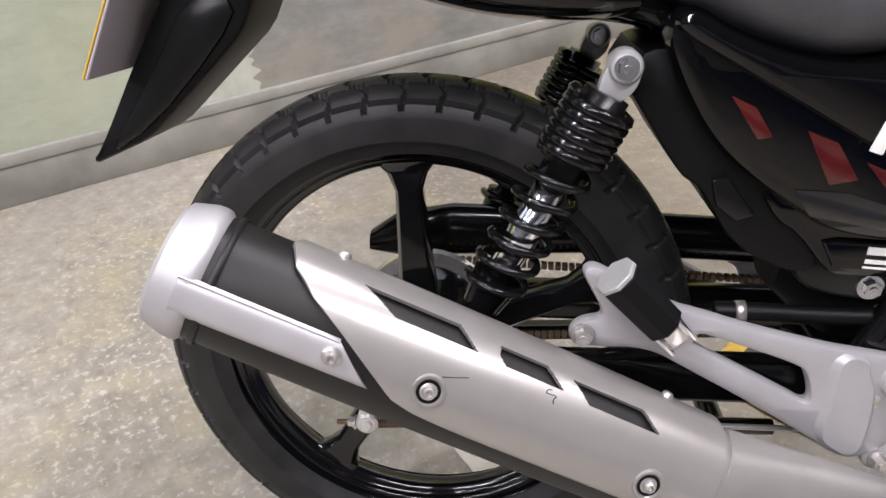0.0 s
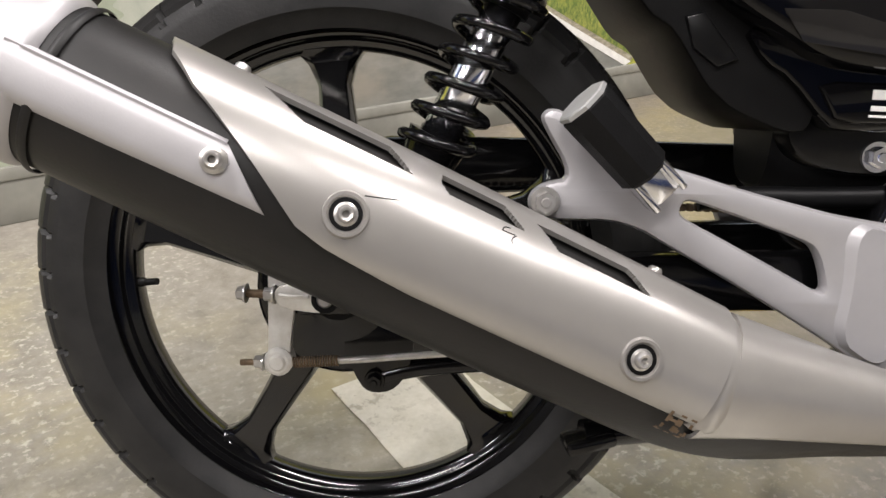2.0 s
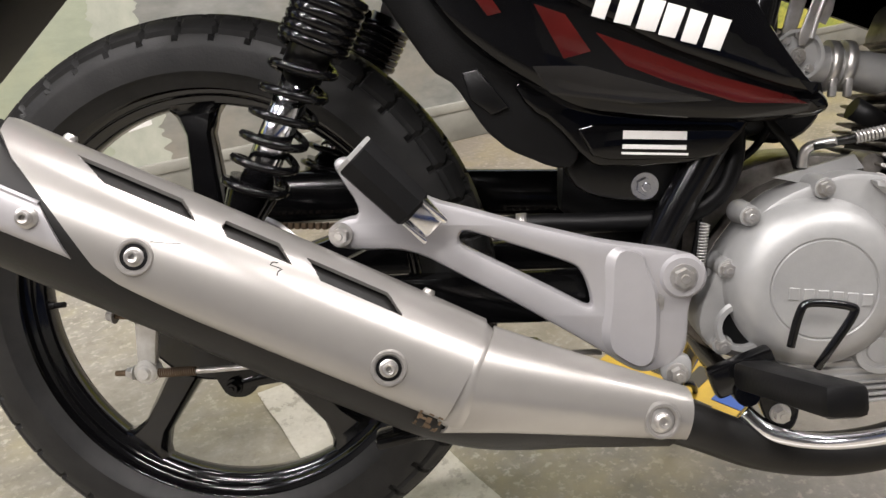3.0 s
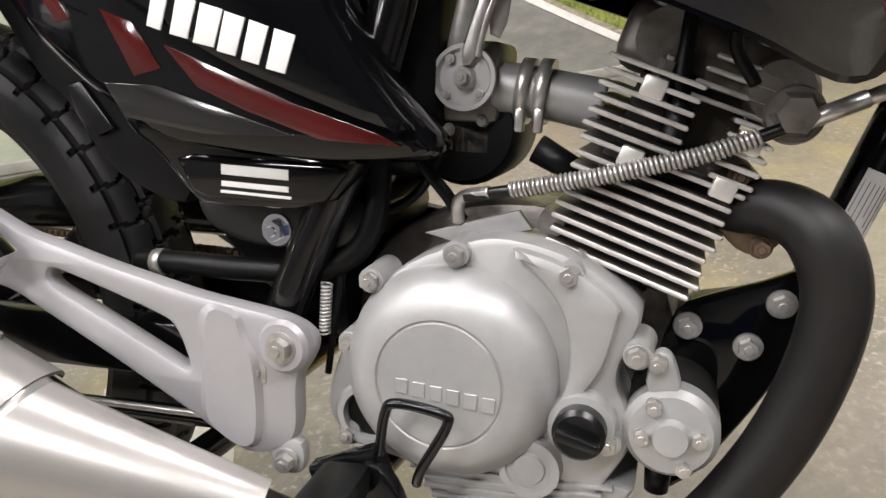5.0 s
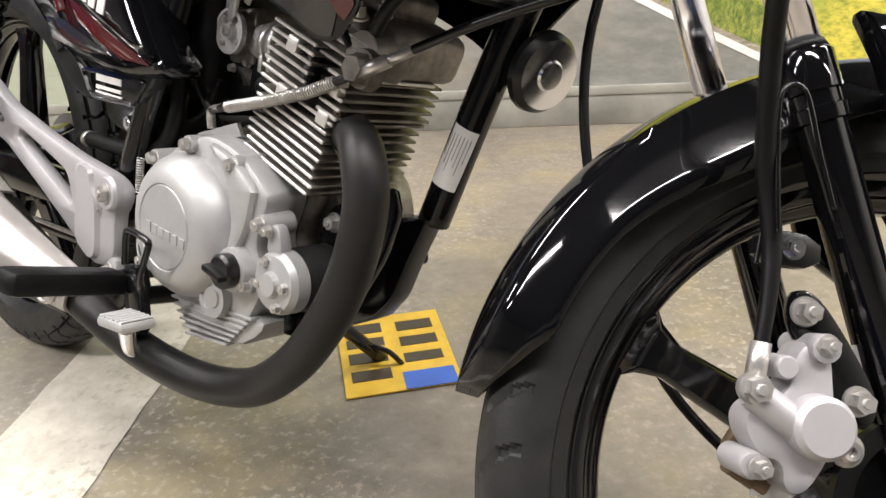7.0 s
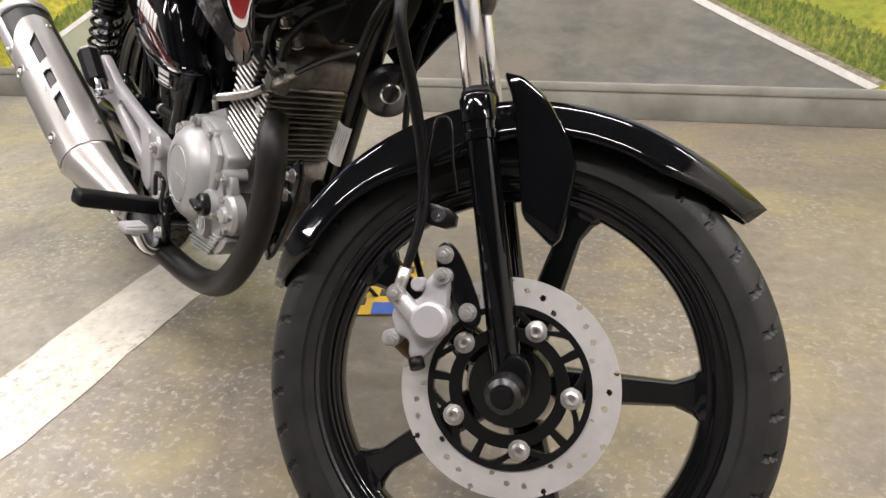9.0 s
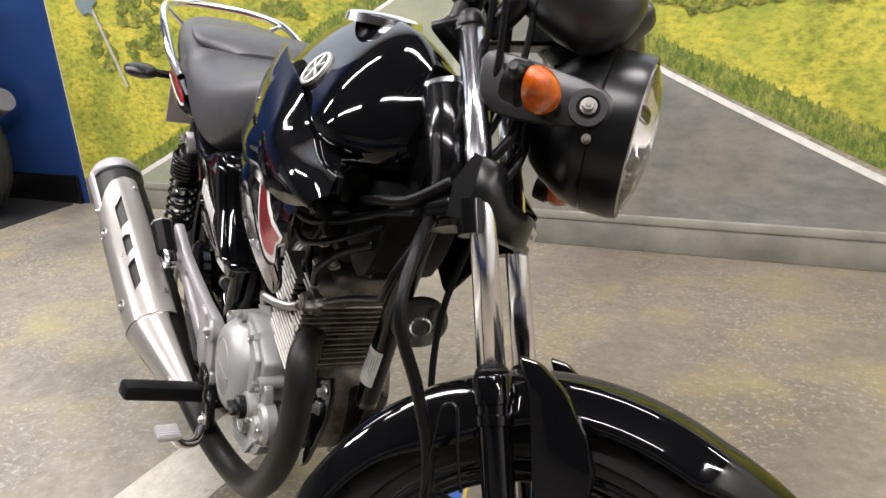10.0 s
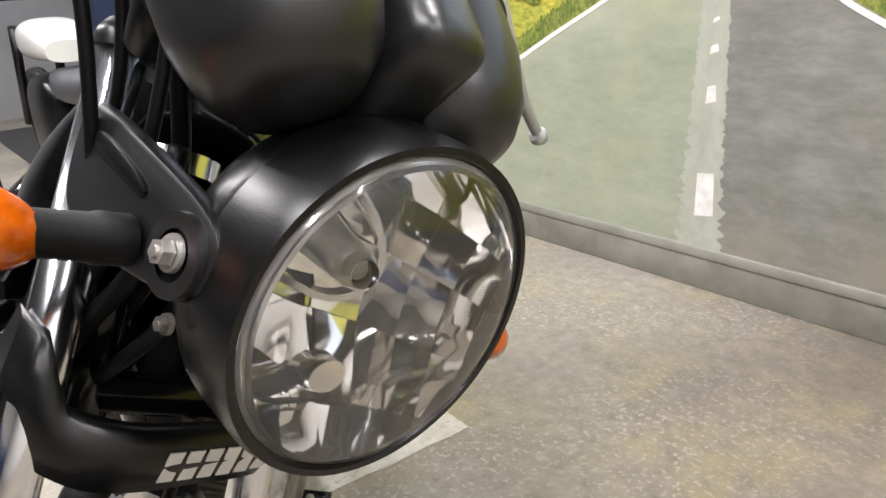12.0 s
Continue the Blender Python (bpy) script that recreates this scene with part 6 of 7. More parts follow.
disc = fp("brake_disc", polar_plate((1.29, -0.011), 0.0855, 0.1155, -0.0625, -0.0585, drilled, 22, 480), DISC_STEEL, "drilled steel brake disc")
fp("disc_carrier", polar_plate((1.29, -0.011), 0.0500, 0.0865, -0.0640, -0.0570, webbed, 22, 420), SATIN, "black disc carrier", disc)
for i in range(5):
    a = radians(12.7 + 72 * i)
    fp("disc_bolt", socketbolt((1.29 + 0.0655 * math.cos(a), -0.0655, -0.011 + 0.0655 * math.sin(a)), 0.0075), STEEL, "", disc)


LEGAX = Vector((-math.sin(radians(27.5)), 0, math.cos(radians(27.5))))


def leg(y):
    s = Vector((1.300, y, -0.018))
    at = lambda z: tuple(s + LEGAX * ((z + 0.018) / LEGAX.z))
    lg = bp("fork_leg", join(lathe([(-0.002, 0), (0.0, 0.012), (0.004, 0.0145), (0.02, 0.0165), (0.27, 0.0165)], at(-0.02), tuple(LEGAX), 32), lathe([(0.0, 0.0165), (0.001, 0.0190), (0.010, 0.0190), (0.011, 0.0175), (0.020, 0.0175), (0.021, 0.0195), (0.046, 0.0195), (0.049, 0.0175), (0.050, 0.0140)], at(0.218), tuple(LEGAX), 32)), GLOSS, "gloss black fork slider", None, FORK)
    top = Vector(at(0.585))
    fp("stanchion", tube([at(0.25), tuple(top)], 0.0142, 28), CHROME, "chromed fork tube", lg)
    fp("dust_seal", tube([at(0.262), at(0.267)], [0.0175, 0.0155], 24), RUBBER_SOFT, "", lg)
    fp("fork_cap", tube([tuple(top), tuple(top + LEGAX * 0.010), tuple(top + LEGAX * 0.018)], [0.0150, 0.0145, 0.010], 24), SATIN, "", lg)
    return at


atR = leg(-0.064)
atL = leg(0.078)
fp("axle", join(tube([(1.291, -0.135, -0.011), (1.291, 0.13, -0.011)], 0.009, 14), lathe([(-0.128, 0.0), (-0.127, 0.012), (-0.122, 0.0175), (-0.108, 0.0205), (-0.08, 0.0205)], (1.291, 0, -0.011), (0, 1, 0), 28)), SATIN, "black axle end cap")
fp("axle_lug", plate([chaikin([(1.270, -0.030), (1.314, -0.030), (1.312, 0.012), (1.291, 0.03), (1.275, 0.02)], 2)], -0.092, -0.050, 0.005), FRAME_BLACK)
cal = cp("brake_caliper", join(plate([chaikin([(1.172, 0.074), (1.180, 0.092), (1.198, 0.090), (1.206, 0.060), (1.214, 0.034), (1.208, 0.008), (1.198, -0.010), (1.184, -0.008), (1.180, 0.010), (1.166, 0.008), (1.150, 0.026), (1.152, 0.042), (1.176, 0.056)], 2)], -0.106, -0.074, 0.006), lathe([(-0.110, 0.0), (-0.110, 0.008), (-0.107, 0.0095), (-0.075, 0.0095)], (1.160, 0, 0.004), (0, 1, 0), 20), lathe([(-0.112, 0.0), (-0.112, 0.0065), (-0.110, 0.0078), (-0.08, 0.0082)], (1.168, 0, 0.070), (0, 1, 0), 20), lathe([(-0.122, 0.0), (-0.122, 0.017), (-0.118, 0.0205), (-0.095, 0.022)], (1.196, 0, 0.038), (0, 1, 0), 36), tube([(1.150, -0.106, 0.050), (1.190, -0.108, 0.032)], 0.011, 16), tube([(1.190, -0.112, 0.088), (1.190, -0.065, 0.088)], 0.0095, 16)), SILVER_CAST, "silver front brake caliper")
for x, z in ((1.190, 0.090), (1.164, 0.004)):
    cp("caliper_pin", hexbolt((x, -0.112, z), 0.0058, 0.006), STEEL, "", cal)
cp("brake_pad", block((0.010, 0.012, 0.05), pose(1.170, -0.066, 0.030, 0, 20, 0), 0.002), RUST, "rust-brown brake pad", cal)
cp("brake_pad", block((0.03, 0.020, 0.016), pose(1.176, -0.070, -0.006, 0, 20, 0), 0.003), RUST, "rust-brown brake pad", cal)
cp("bleed_boot", tube([(1.195, -0.108, -0.006), (1.202, -0.112, -0.014)], 0.0085, 12), RUBBER_SOFT, "", cal)
cp("banjo", join(hexbolt((1.150, -0.112, 0.052), 0.0085, 0.008), lathe([(-0.006, 0.006), (-0.006, 0.0105), (0.002, 0.0105), (0.002, 0.006)], (1.150, -0.108, 0.052), (0, 1, 0), 20, True)), STEEL, "", cal)
cp("caliper_bracket", plate([chaikin([(1.170, 0.122), (1.186, 0.126), (1.214, 0.100), (1.246, 0.062), (1.240, 0.040), (1.222, 0.046), (1.200, 0.072), (1.172, 0.098)], 2)], -0.092, -0.080, 0.003), FRAME_BLACK, "black caliper bracket")
for x, z in ((1.181, 0.110), (1.228, 0.060)):
    cp("bracket_bolt", hexbolt((x, -0.093, z), 0.0078, 0.009, washer=1.35), STEEL, "bright zinc bolt")
cp("hose_guide", join(plate([chaikin([(1.138, 0.158), (1.178, 0.160), (1.182, 0.138), (1.140, 0.134)], 1)], -0.100, -0.082, 0.002), tube([(1.136, -0.102, 0.175), (1.137, -0.102, 0.132)], 0.0016, 6)), SATIN, "black hose guide")
cp("guide_bolt", hexbolt((1.160, -0.101, 0.148), 0.0062, 0.005), CHROME)
hose = cp("brake_hose", tube([(1.150, -0.108, 0.056), (1.149, -0.108, 0.085), (1.147, -0.107, 0.12), (1.141, -0.106, 0.155), (1.124, -0.112, 0.20), (1.100, -0.145, 0.255), (1.072, -0.188, 0.315), (1.048, -0.158, 0.380), (1.012, -0.070, 0.418), (1.002, -0.030, 0.455), (1.008, -0.020, 0.54), (1.005, -0.048, 0.628), (0.985, -0.10, 0.72), (0.96, -0.19, 0.765)], [0.0045, 0.0050, 0.0058, 0.0068, 0.0068, 0.0068, 0.0066, 0.0066, 0.0062, 0.006, 0.006, 0.006, 0.006, 0.006], 12), RUBBER_SOFT, "black rubber brake hose")
cp("hose_end", tube([(1.150, -0.108, 0.056), (1.149, -0.108, 0.082)], 0.0068, 12), STEEL, "", hose)
# front mudguard
rings = []
NF = 56
for i in range(NF + 1):
    t = i / NF
    a = radians(181 - 125 * t)
    taper = min(1, t / 0.10 + 0.02, (1 - t) / 0.16 + 0.03)
    ring = []
    for v in [k / 12 - 1 for k in range(25)]:
        y = 0.060 * v * (0.09 + 0.91 * taper ** 0.6)
        drop = 0.012 * v * v + 0.040 * max(0, abs(v) - 0.7) / 0.3 * taper * (0.75 + 0.5 * math.exp(-((t - 0.42) / 0.13) ** 2))
        r = 0.320 - drop - 0.004 * abs(v) - 0.008 * (1 - t)
        if t > 0.84:
            r += 0.010 * ((t - 0.84) / 0.16) * (1 - abs(v))
        ring.append((1.29 + r * math.cos(a), y, -0.011 + r * math.sin(a)))
    rings.append(ring)
fen = loft(rings, False, False)
bmesh.ops.solidify(fen, geom=fen.faces[:], thickness=0.003)
fd = fp("front_mudguard", fen, GLOSS, "gloss black front mudguard")
for sd in (-1, 1):
    fp("fork_flap", plate([chaikin([(1.168, 0.296), (1.190, 0.298), (1.222, 0.284), (1.258, 0.252), (1.276, 0.226), (1.287, 0.154), (1.281, 0.141), (1.240, 0.160), (1.220, 0.205), (1.192, 0.265)], 1, 0.12)], sd * 0.084, sd * 0.066, 0.005), GLOSS, "gloss black side flap", fd)
    fp("stay_wire", tube([(1.140, sd * 0.098, 0.135), (1.128, sd * 0.098, 0.190), (1.124, sd * 0.098, 0.222), (1.138, sd * 0.098, 0.226), (1.155, sd * 0.098, 0.190), (1.172, sd * 0.096, 0.158)], 0.0018, 8), FRAME_BLACK, "thin wire hose stay", fd)
# steering head
up("lower_yoke", join(block((0.045, 0.15, 0.024), Matrix.Translation((1.045, 0.007, 0.435)) @ Matrix.Rotation(-RAKE, 4, "Y"), 0.008), tube([(1.088, -0.064, 0.418), (1.072, -0.064, 0.450)], 0.0152, 24), tube([(1.088, 0.078, 0.418), (1.072, 0.078, 0.450)], 0.0152, 24)), FRAME_BLACK, "black lower fork yoke")
up("upper_yoke", join(block((0.05, 0.15, 0.014), Matrix.Translation((0.972, 0.007, 0.622)) @ Matrix.Rotation(-RAKE, 4, "Y"), 0.005), tube([(0.9895, -0.0525, 0.618), (0.9835, -0.0525, 0.630)], 0.0175, 24), tube([(0.9895, 0.0895, 0.618), (0.9835, 0.0895, 0.630)], 0.0175, 24), tube([(0.975, -0.050, 0.624), (0.955, -0.036, 0.630)], 0.009, 12)), SATIN, "black upper fork yoke")
up("head_race", lathe([(0, 0.020), (0, 0.036), (0.014, 0.036), (0.014, 0.020)], (0.975, 0, 0.555), tuple(AXIS), 32, True), CHROME, "chromed steering head ring")


def nose(z0, z1, bulge):
    """The wrap-round cover ahead of the lower yoke."""
    rings = []
    for v in [k / 20 - 1 for k in range(41)]:
        y = 0.032 + 0.108 * v
        x = 1.052 + 0.064 * (1 - abs(v) ** 3.4) ** 0.8 - 0.018 * v
        h0 = z0 + 0.004 * (1 - abs(v))
        h0 += 0.006 * max(0, (abs(v) - 0.6) / 0.4)
        h1 = z1 + 0.032 * min(1, max(0, (abs(v) - 0.76) / 0.14))
        rings.append([(x - 0.012, y, h0 - 0.004), (x + 0.003, y, h0), (x + bulge, y, (h0 + h1) / 2), (x, y, h1), (x - 0.010, y, h1 + 0.002), (x - 0.020, y, (h0 + h1) / 2)])
    bm = loft(rings)
    for e in bm.edges:
        e.smooth = True
    return bm


nz = up("lower_cover", nose(0.424, 0.462, 0.004), SATIN, "satin black wrap-round fork cover with silver print")
for k in range(6):
    y = 0.010 + 0.0128 * k
    v = (y - 0.030) / 0.114
    x = 1.052 + 0.064 * (1 - abs(v) ** 3.4) ** 0.8 - 0.018 * v + 0.0036
    up("silver_print", block((0.0012, 0.0100, 0.021), Matrix.Translation((x, y, 0.4435)) @ Matrix.Rotation(radians(9), 4, "Z"), 0.0003, 1), SILVER_PRINT, "silver block of brand lettering", nz)
# headlight
HC = Vector((1.178, 0.050, 0.586))
HN = Vector((1, 0.09, 0.107)).normalized()
hl = bp("headlight", lathe([(0.000, 0.0805), (0.004, 0.0830), (0.004, 0.0865), (-0.004, 0.0885), (-0.034, 0.0880), (-0.036, 0.0865), (-0.040, 0.0875), (-0.062, 0.080), (-0.085, 0.066), (-0.100, 0.052), (-0.108, 0.036), (-0.130, 0.034), (-0.132, 0)], tuple(HC), tuple(HN), 72), SATIN, "round headlight in a satin black shell", None, LAMP)
up("lens", lathe([(0.0005, 0.0815), (0.006, 0.078), (0.012, 0.066), (0.0175, 0.045), (0.0205, 0.022), (0.0212, 0), (0.0182, 0), (0.0175, 0.022), (0.0145, 0.045), (0.009, 0.066), (0.003, 0.077), (-0.002, 0.0815)], tuple(HC), tuple(HN), 72, False), CLEAR, "clear domed headlight lens", hl)
up("lens_rim", lathe([(-0.001, 0.0735), (0.004, 0.0750), (0.005, 0.0785), (0.0015, 0.0812)], tuple(HC), tuple(HN), 72), RIMGLASS, "pale moulded lens rim", hl)
e1 = (Vector((0, 1, 0)) - HN * HN.y).normalized()
e2 = HN.cross(e1)
UP = e2 if e2.z > 0 else -e2
DEEP = e1 * -0.020 + UP * 0.014
bm_ref = bmesh.new()
COLS, ROWS = [-0.0805, -0.062, -0.046, -0.030, -0.016, 0.0, 0.016, 0.030, 0.046, 0.062, 0.0805], [-0.0805, -0.050, -0.022, 0.006, 0.030, 0.055, 0.0805]
for gi in range(10):
    for gj in range(6):
        a0, a1, b0, b1 = COLS[gi], COLS[gi + 1], ROWS[gj], ROWS[gj + 1]
        mc, md = (a0 + a1) / 2, (b0 + b1) / 2
        if math.hypot(mc, md) > 0.086:
            continue
        tip_a, tip_b = 0.0018 * math.sin(gi * 2.1 + gj), 0.0022 * math.cos(gj * 1.7 + gi * 0.6)
        grid = []
        for p in range(5):
            row = []
            for q in range(5):
                a, b = a0 + (a1 - a0) * p / 4, b0 + (b1 - b0) * q / 4
                rr = math.hypot(a, b)
                if rr > 0.0803:
                    a, b, rr = a * 0.0803 / rr, b * 0.0803 / rr, 0.0803
                bulge = 0.0010 * (1 - (2 * p / 4 - 1) ** 2)
                k = 1 - (rr / 0.0805) ** 2
                d = -0.066 * k + tip_a * (p / 2 - 1) + tip_b * (q / 2 - 1) + bulge
                row.append(bm_ref.verts.new(HC + DEEP * k + e1 * a + e2 * b + HN * min(d, -0.001)))
            grid.append(row)
        for p in range(4):
            for q in range(4):
                f = bm_ref.faces.new((grid[p][q], grid[p + 1][q], grid[p + 1][q + 1], grid[p][q + 1]))
                f.smooth = True
up("reflector", join(bm_ref, lathe([(-0.074, 0.0), (-0.072, 0.05), (-0.030, 0.0800), (-0.012, 0.0808), (-0.001, 0.0812)], tuple(HC), tuple(HN), 24)), MIRROR, "faceted mirror reflector", hl)
BC = HC + DEEP * 1.0 + HN * -0.061
up("bulb_socket", lathe([(-0.002, 0.0195), (0.003, 0.019), (0.003, 0.0165), (-0.005, 0.0155), (-0.005, 0.0)], tuple(BC), tuple(HN), 32), CHROME, "", hl)
up("bulb", lathe([(0.0, 0.0085), (0.022, 0.0085), (0.030, 0.006), (0.033, 0)], tuple(BC), tuple(HN), 20), CLEAR, "clear glass bulb", hl)
up("filament_shield", tube([tuple(BC), tuple(BC + HN * 0.020)], [0.005, 0.0035], 10), STEEL, "", hl)
PC = HC + DEEP * 0.7 - e1 * 0.004 - UP * 0.040 + HN * -0.046
up("pilot_bulb", tube([tuple(PC), tuple(PC + HN * 0.018)], [0.009, 0.0075], 14), MIRROR, "", hl)
for sd, yb, yf in ((-1, -0.046, -0.068), (1, 0.146, 0.094)):
    st_o = [(1.022, 0.603), (1.050, 0.606), (1.095, 0.607), (1.150, 0.606), (1.170, 0.594), (1.169, 0.576), (1.152, 0.562), (1.112, 0.551), (1.070, 0.542), (1.040, 0.548), (1.028, 0.570)]
    tilt = math.atan2((yb - yf), 0.115)
    M = Matrix.Translation((1.025, yf, 0)) @ Matrix.Rotation(tilt, 4, "Z") @ Matrix.Translation((-1.025, 0, 0))
    stay = up("headlight_stay", moved(join(plate([chaikin(st_o, 2)], -0.006, 0.006, 0.003), lathe([(-0.010, 0.012), (-0.010, 0.0195), (-0.004, 0.0205), (0.004, 0.0205)], (1.144, 0, 0.580), (0, 1, 0), 32)), M), POD, "matt black headlight stay")
    up("stay_recess", moved(plate([chaikin([(1.045, 0.594), (1.056, 0.597), (1.105, 0.594), (1.104, 0.585), (1.068, 0.585), (1.052, 0.584)], 2)], sd * 0.0085, sd * 0.004, 0.0015), M), SATIN, "", stay)
    up("stay_bolt", moved(hexbolt((1.144, sd * 0.0105, 0.581), 0.0062, 0.006, (0, sd, 0), 1.45), M), STEEL, "", stay)
    up("shell_screw", moved(hexbolt((1.154, sd * 0.004, 0.551), 0.0038, 0.003, (0, sd, 0)), M), ALU_DIRTY, "", stay)
    ys, iy, bx, iz = (-0.060, -0.131, 0.010, 0.560) if sd < 0 else (0.135, 0.246, -0.036, 0.534)
    ind = up("front_indicator", lathe([(0, 0.0), (0.002, 0.0135), (0.014, 0.0215), (0.030, 0.0205), (0.0305, 0.0)], (1.105 + bx, iy, iz), (-1, 0, 0.05), 28), MATT, "amber indicator on a short black stalk")
    up("indicator_stalk", lathe([(0.0, 0.0125), (0.016, 0.0125), (0.018, 0.0115), (0.050, 0.0105)], (1.098 + (bx if sd < 0 else 0), ys, 0.566), (0.16, sd, -0.08) if sd < 0 else (-0.30, 1, -0.25), 20), MATT, "", ind)
    lz = lathe([(0.0, 0.0215), (0.006, 0.0225), (0.013, 0.0205), (0.021, 0.0145), (0.0255, 0.006), (0.0265, 0), (0.0245, 0), (0.019, 0.0135), (0.012, 0.019), (0.0, 0.0195)], (0, 0, 0), (1, 0, 0), 36)
    moved(lz, Matrix.Translation((1.100 + bx, iy, iz)) @ Matrix.Diagonal((1.0, 1.60, 0.90, 1)))
    up("amber_lens", lz, ORANGE, "amber plastic lens", ind)
    rf = lathe([(0.0, 0.020), (0.010, 0.014), (0.018, 0.006), (0.02, 0)], (0, 0, 0), (1, 0, 0), 10)
    moved(rf, Matrix.Translation((1.0985 + bx, iy, iz)) @ Matrix.Diagonal((1.0, 1.55, 0.86, 1)))
    up("inner_reflector", rf, ORANGE_IN, "", ind)
    up("tip", tube([(1.092 + bx, iy + sd * 0.022, iz), (1.090 + bx, iy + sd * 0.042, iz + 0.003)], [0.013, 0.004], 16), SATIN, "", ind)
# instruments
for y, w in ((-0.043, 0.0), (0.070, -0.012)):
    pod = up("instrument_pod", moved(lathe([(0.064, 0.0), (0.063, 0.020), (0.058, 0.034), (0.046, 0.044), (0.022, 0.0520), (-0.006, 0.055), (-0.0065, 0.0565), (-0.034, 0.0565), (-0.036, 0.050), (-0.036, 0)], (0, 0, 0), (1, 0, 0), 48), Matrix.Translation((1.082 + w, y, 0.700)) @ Matrix.Rotation(radians(8), 4, "Z") @ Matrix.Rotation(radians(28), 4, "Y") @ Matrix.Diagonal((1.12, 0.93, 1.04, 1))), POD, "satin black instrument pod")
    up("dial_glass", moved(lathe([(-0.034, 0.0), (-0.034, 0.049)], (0, 0, 0), (1, 0, 0), 36), Matrix.Translation((1.077 + w, y, 0.703)) @ Matrix.Rotation(radians(8), 4, "Z") @ Matrix.Rotation(radians(28), 4, "Y")), GLOSS, "", pod)
up("pod_bridge", block((0.095, 0.046, 0.085), Matrix.Translation((1.096, 0.024, 0.706)) @ Matrix.Rotation(radians(28), 4, "Y"), 0.014, 3), POD, "matt black panel between the instrument pods")
up("pod_bracket", join(bar((0.985, 0.0, 0.625), (1.05, 0.05, 0.665), 0.05, 0.006, 0.002), tube([(1.02, -0.055, 0.640), (1.035, -0.062, 0.668), (1.03, -0.05, 0.700)], 0.014, 14)), SATIN, "black instrument bracket and relay")
# handlebar
hb = up("handlebar", join(tube([(0.88, -0.36, 0.80), (0.905, -0.24, 0.825), (0.94, -0.15, 0.815), (0.965, -0.07, 0.700), (0.968, 0.0, 0.680), (0.965, 0.07, 0.700), (0.94, 0.15, 0.825), (0.895, 0.24, 0.855), (0.86, 0.36, 0.85)], 0.011, 16)), FRAME_BLACK, "black handlebar")
for sd in (-1, 1):
    up("bar_clamp", join(block((0.035, 0.028, 0.04), pose(0.968, sd * 0.045, 0.668), 0.006), tube([(0.968, sd * 0.045, 0.62), (0.968, sd * 0.045, 0.665)], 0.012, 14)), SATIN, "", hb)
    up("grip", tube([(0.904, -0.245, 0.824), (0.88, -0.365, 0.799)] if sd < 0 else [(0.894, 0.245, 0.855), (0.86, 0.365, 0.85)], 0.0165, 20), RUBBER_SOFT, "", hb)
    up("switch_box", block((0.04, 0.045, 0.045), Matrix.Translation((0.915, sd * 0.205, 0.825)), 0.008), SATIN, "", hb)
    lev = [(0.945, -0.20, 0.825), (0.965, -0.25, 0.815), (0.955, -0.33, 0.800), (0.955, -0.375, 0.792)] if sd < 0 else [(0.94, 0.15, 0.815), (0.962, 0.20, 0.760), (0.972, 0.255, 0.714), (0.969, 0.300, 0.692)]
    up("lever", tube(lev, [0.008, 0.007, 0.0055, 0.005], 12), ALU, "silver control lever with a ball end", hb)
    up("lever_ball", lathe([(-0.009, 0), (-0.0065, 0.0065), (0, 0.009), (0.0065, 0.0065), (0.009, 0)], lev[-1], (0, 1, 0), 16), ALU, "", hb)
up("stop_switch", block((0.018, 0.014, 0.016), pose(0.915, -0.195, 0.845), 0.003), RED, "red stop switch", hb)
for k, (a, b, c, d) in enumerate((((0.95, -0.19, 0.765), (1.03, -0.09, 0.72), (1.06, -0.05, 0.60), (1.045, -0.045, 0.47)), ((0.95, -0.20, 0.76), (1.02, -0.12, 0.69), (1.045, -0.06, 0.56), (1.03, -0.02, 0.44)), ((0.95, 0.19, 0.765), (1.04, 0.11, 0.73), (1.07, 0.06, 0.60), (1.04, 0.04, 0.45)), ((0.93, -0.18, 0.77), (0.99, -0.11, 0.72), (1.015, -0.062, 0.62), (1.02, -0.05, 0.50)))):
    up("control_cable", tube([a, b, c, d], 0.0038, 9), RUBBER_SOFT, "black control cable")
up("wiring_loom", join(tube([(1.05, -0.03, 0.60), (1.075, -0.035, 0.54), (1.06, -0.04, 0.49), (1.04, -0.04, 0.44)], 0.006, 10), tube([(1.06, 0.0, 0.58), (1.085, -0.01, 0.52), (1.07, -0.02, 0.47), (1.03, -0.02, 0.42)], 0.005, 10)), RUBBER_SOFT, "bundle of black wiring behind the headlight")
bp("cable_run", join(tube([(1.0, -0.055, 0.312), (1.03, -0.06, 0.35), (1.035, -0.03, 0.42), (1.0, -0.02, 0.50)], 0.005, 10), tube([(0.90, -0.05, 0.40), (0.96, -0.06, 0.415), (1.02, -0.05, 0.43), (1.05, -0.02, 0.46)], 0.006, 10), tube([(0.90, -0.045, 0.38), (0.96, -0.055, 0.40), (1.03, -0.045, 0.42)], 0.004, 10)), RUBBER_SOFT, "black cables round the steering head")
up("speedo_cable", tube([(1.26, 0.055, 0.0), (1.17, 0.075, 0.06), (1.09, 0.09, 0.17), (1.04, 0.08, 0.32), (1.05, 0.06, 0.50), (1.06, 0.06, 0.66)], 0.0045, 10), RUBBER_SOFT, "black speedometer cable")
